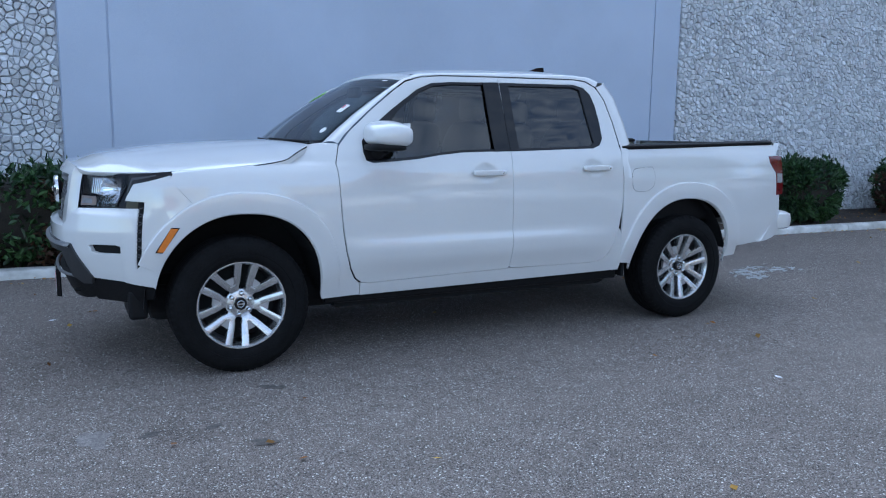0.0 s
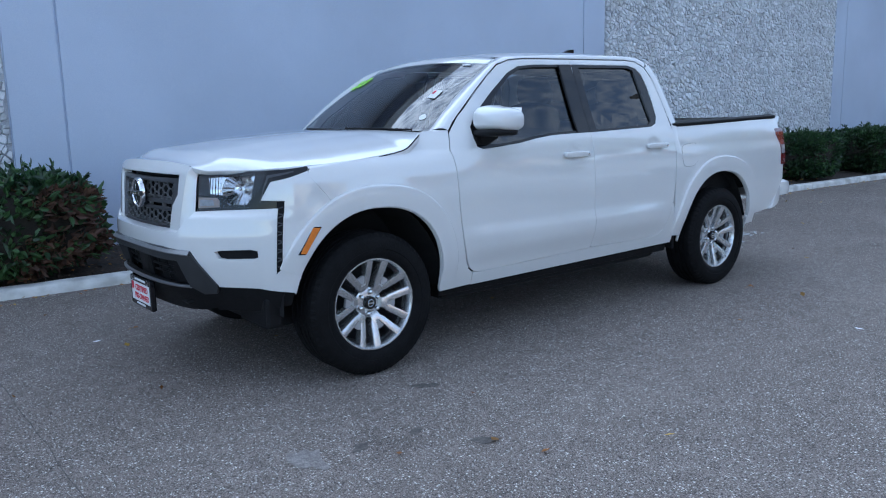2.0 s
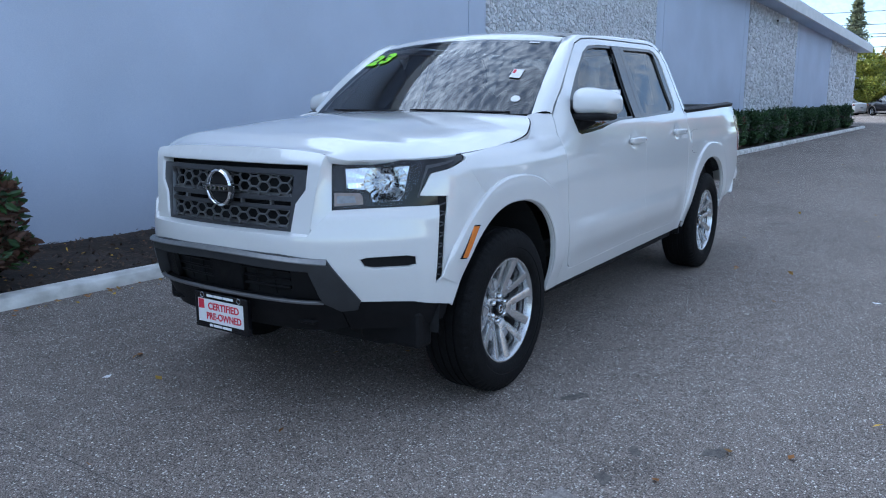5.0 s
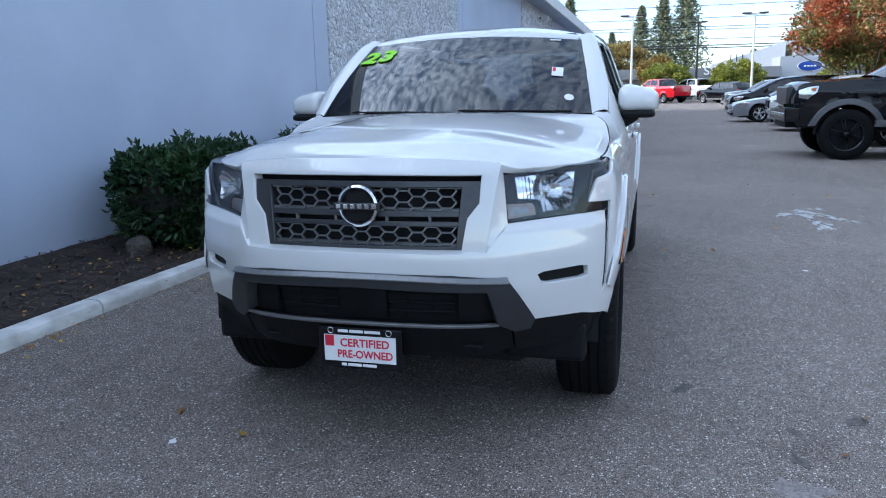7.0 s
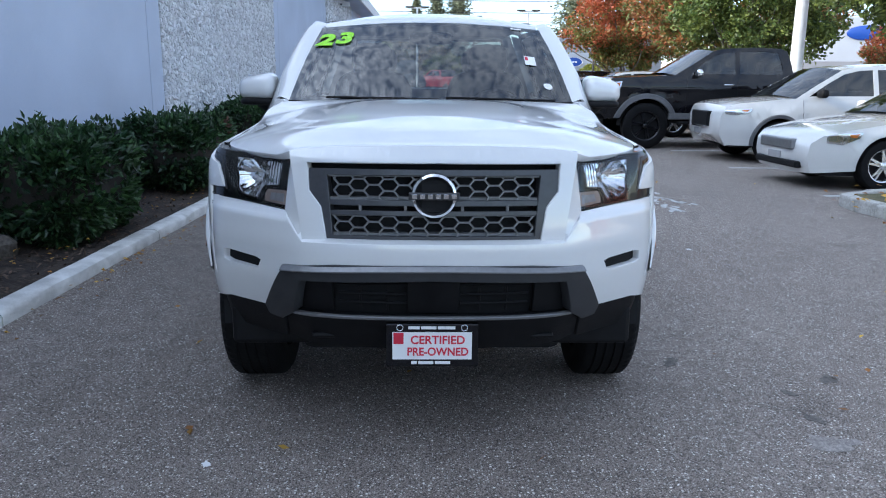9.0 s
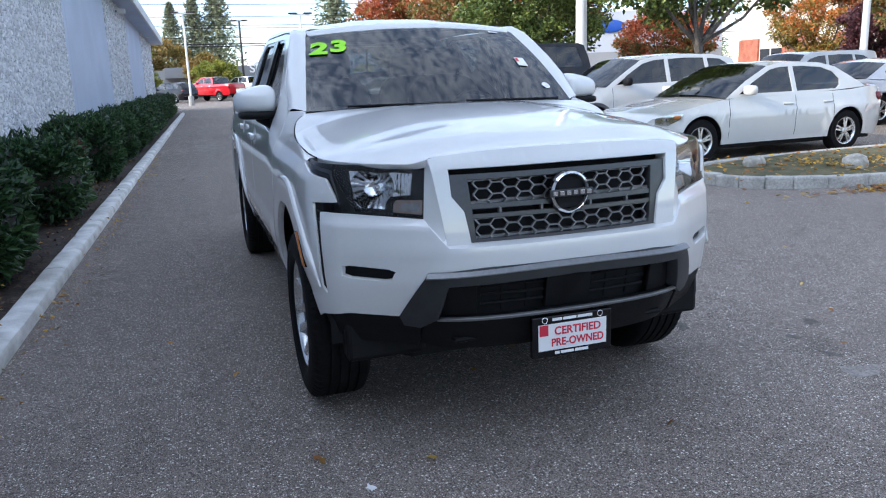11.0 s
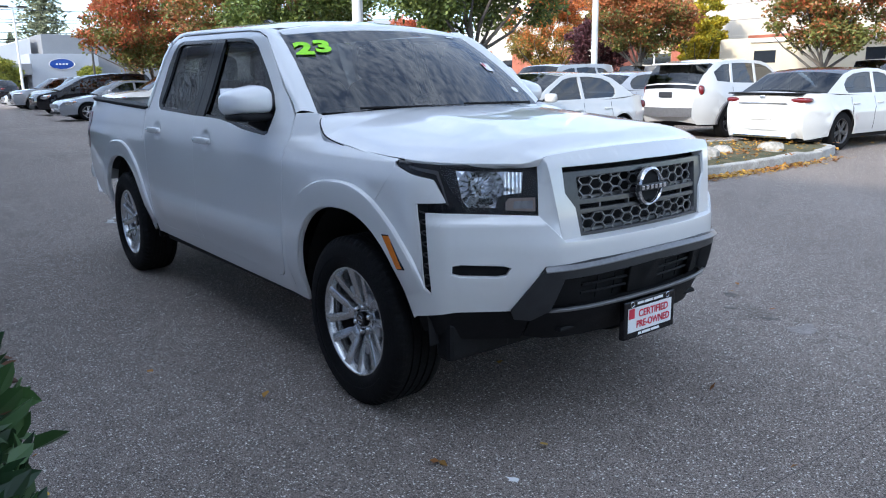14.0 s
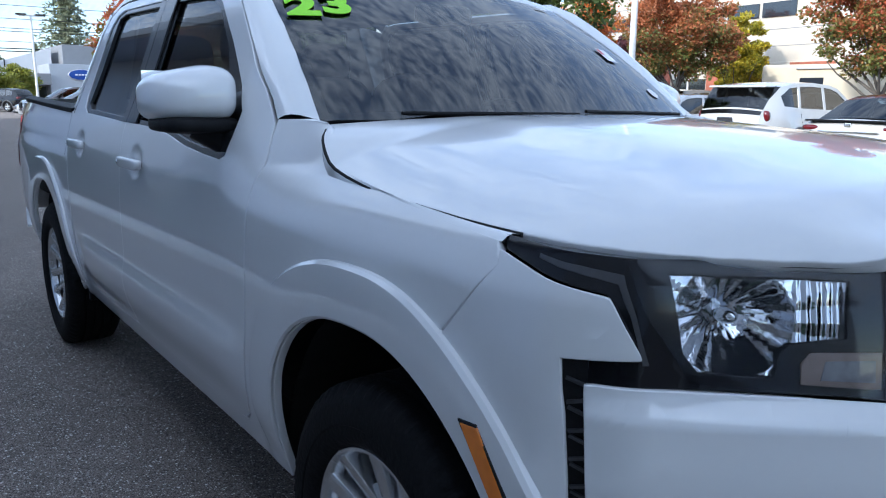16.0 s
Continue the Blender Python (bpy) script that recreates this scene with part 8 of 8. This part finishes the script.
# cars beyond the island, tails towards the lane
build_car("crossover", "white crossover with black roof glass and dark rear trim", 7.55, -14.05, -90, CROSS, PEARL, rim=ALLOY_DARK, spokes=10)
build_car("sedan", "white sedan with red tail lamps and dark roof", 4.45, -12.95, -95, dict(CAMRY, roof_mat=GLOSS_BLACK), PEARL, rim=ALLOY_DARK, spokes=10)
build_car("sedan", "pale silver sedan behind the white cars", 10.6, -14.6, -90, SEDAN, SILVER_PAINT)
build_car("sport_utility", "white boxy sport utility with red stripes", 13.8, -14.6, 90, BOXY, PEARL)
build_car("sedan", "dark sedan parked behind the tree", 17.0, -14.5, 90, SEDAN, BLACK_PAINT)
build_car("sport_utility", "dark blue sport utility beside the motorhome", 8.6, -26.5, -95, BOXY, BLUE_PAINT)
build_car("sport_utility", "dark sport utility parked far off", 14.5, -26.0, -90, BOXY, BLACK_PAINT)
build_car("sport_utility", "grey sport utility parked far off", 18.2, -26.0, -90, BOXY, GREY_PAINT)
# across the far end of the lane
FARPICK = dict(PICKUP, wheel_r=0.40, sill=0.50, cladding=0, gap=0.06)
build_car("pickup", "red pickup truck parked across the lane end", 67.5, -1.5, 40, FARPICK, RED_PAINT)
build_car("crossover", "black crossover parked across the lane end", 65.0, 2.0, 42, SUV, BLACK_PAINT)
build_car("crossover", "black crossover parked beside the red pickup", 63.5, -6.5, 40, SUV, BLACK_PAINT)
build_car("pickup", "white pickup truck parked far off", 72.0, -4.6, 50, FARPICK, PEARL)
build_car("sedan", "white car behind the building corner", 66.0, 6.4, 62, SEDAN, PEARL)
build_car("crossover", "blue-grey crossover parked far off", 74.0, 4.2, 62, SUV, GREY_PAINT)

# ---- stone facing of the wall, last ----
def cells(x0, x1, z0, z1, pitch, seed):
    """Irregular stone outlines that fill a rectangle: each seed's cell, cut by its neighbours."""
    rnd = random.Random(seed)
    nx, nz = int((x1 - x0) / pitch), int((z1 - z0) / pitch)
    px, pz = (x1 - x0) / nx, (z1 - z0) / nz
    seeds = {}
    for i in range(-2, nx + 2):
        for j in range(-2, nz + 2):
            seeds[i, j] = (x0 + (i + 0.5 + rnd.uniform(-0.62, 0.62)) * px, z0 + (j + 0.5 + rnd.uniform(-0.62, 0.62)) * pz, rnd.uniform(0.7, 1.0))
    res = []
    for i in range(nx):
        for j in range(nz):
            cx, cz, _ = seeds[i, j]
            poly = [(cx - pitch * 1.3, cz - pitch * 1.3), (cx + pitch * 1.3, cz - pitch * 1.3), (cx + pitch * 1.3, cz + pitch * 1.3), (cx - pitch * 1.3, cz + pitch * 1.3)]
            for di in (-2, -1, 0, 1, 2):
                for dj in (-2, -1, 0, 1, 2):
                    if di == 0 and dj == 0:
                        continue
                    qx, qz, _ = seeds[i + di, j + dj]
                    nx_, nz_ = qx - cx, qz - cz
                    c = nx_ * (cx + qx) / 2 + nz_ * (cz + qz) / 2
                    out = []
                    for k in range(len(poly)):
                        a, b = poly[k], poly[(k + 1) % len(poly)]
                        da, db = a[0] * nx_ + a[1] * nz_ - c, b[0] * nx_ + b[1] * nz_ - c
                        if da <= 0:
                            out.append(a)
                        if da * db < 0:
                            t = da / (da - db)
                            out.append((a[0] + (b[0] - a[0]) * t, a[1] + (b[1] - a[1]) * t))
                    poly = out
                    if len(poly) < 3:
                        break
                if len(poly) < 3:
                    break
            if len(poly) >= 3:
                poly = [(min(x1, max(x0, p[0])), min(z1, max(z0, p[1]))) for p in poly]
                res.append(((cx, cz), poly))
    return res


def stone_mesh(cell, rnd, proud, gap):
    """One chip: a foot outline in the mortar and a smaller, tilted face."""
    (cx, cz), poly = cell
    h = rnd.uniform(0.35, 1.0) * proud
    tx, tz = rnd.gauss(0, 0.22), rnd.gauss(0, 0.22)
    sh = 1 - gap * rnd.uniform(0.7, 1.3)
    v, f = [], []
    n = len(poly)
    for k, dep in ((sh, 0.030), (sh * 0.97, 0.012), (sh * rnd.uniform(0.70, 0.86), None)):
        for x, z in poly:
            dx, dz = (x - cx) * k, (z - cz) * k
            if dep is None:
                y = -h + (dx * tx + dz * tz)
            else:
                y = dep - h * 0.55 * (dep < 0.02) + (dx * tx + dz * tz) * 0.7 * (dep < 0.02)
            v.append((cx + dx, y, cz + dz))
    f.append(tuple(range(2 * n, 3 * n)))
    for r in (0, 1):
        for i in range(n):
            j = (i + 1) % n
            f.append((r * n + i, r * n + j, (r + 1) * n + j, (r + 1) * n + i))
    return v, f


def stone_face(x0, x1, z0, z1, pitch, seed, proud, gap, singles=None):
    rnd = random.Random(seed)
    V, F = [], []
    for c in cells(x0, x1, z0, z1, pitch, seed):
        v, f = stone_mesh(c, rnd, proud, gap)
        if singles and c[0][0] > singles[0] and singles[1] < c[0][1] < singles[2]:
            me = bpy.data.meshes.new("stone")
            me.from_pydata([tuple(WM @ Vector(p)) for p in v], [], f)
            me.materials.append(STONE_ONE)
            o = new("stone", me)
            o.parent = building
        else:
            k = len(V)
            V += [tuple(WM @ Vector(p)) for p in v]
            F += [tuple(i + k for i in q) for q in f]
    me = bpy.data.meshes.new("stone_facing")
    me.from_pydata(V, [], F)
    me.materials.append(STONE)
    o = new("stone_facing", me)
    o.parent = building
    o["kind"] = "stuff"


stone_face(-4.2, -0.79, 0.10, 4.30, 0.064, 2, 0.020, 0.060, singles=(-1.44, 1.1, 2.95))
stone_face(7.29, 14.34, 0.10, 4.30, 0.062, 3, 0.020, 0.08)
stone_face(22.12, 28.98, 0.10, 4.30, 0.12, 4, 0.028, 0.13)
stone_face(36.32, 43.98, 0.10, 4.30, 0.16, 5, 0.028, 0.13)
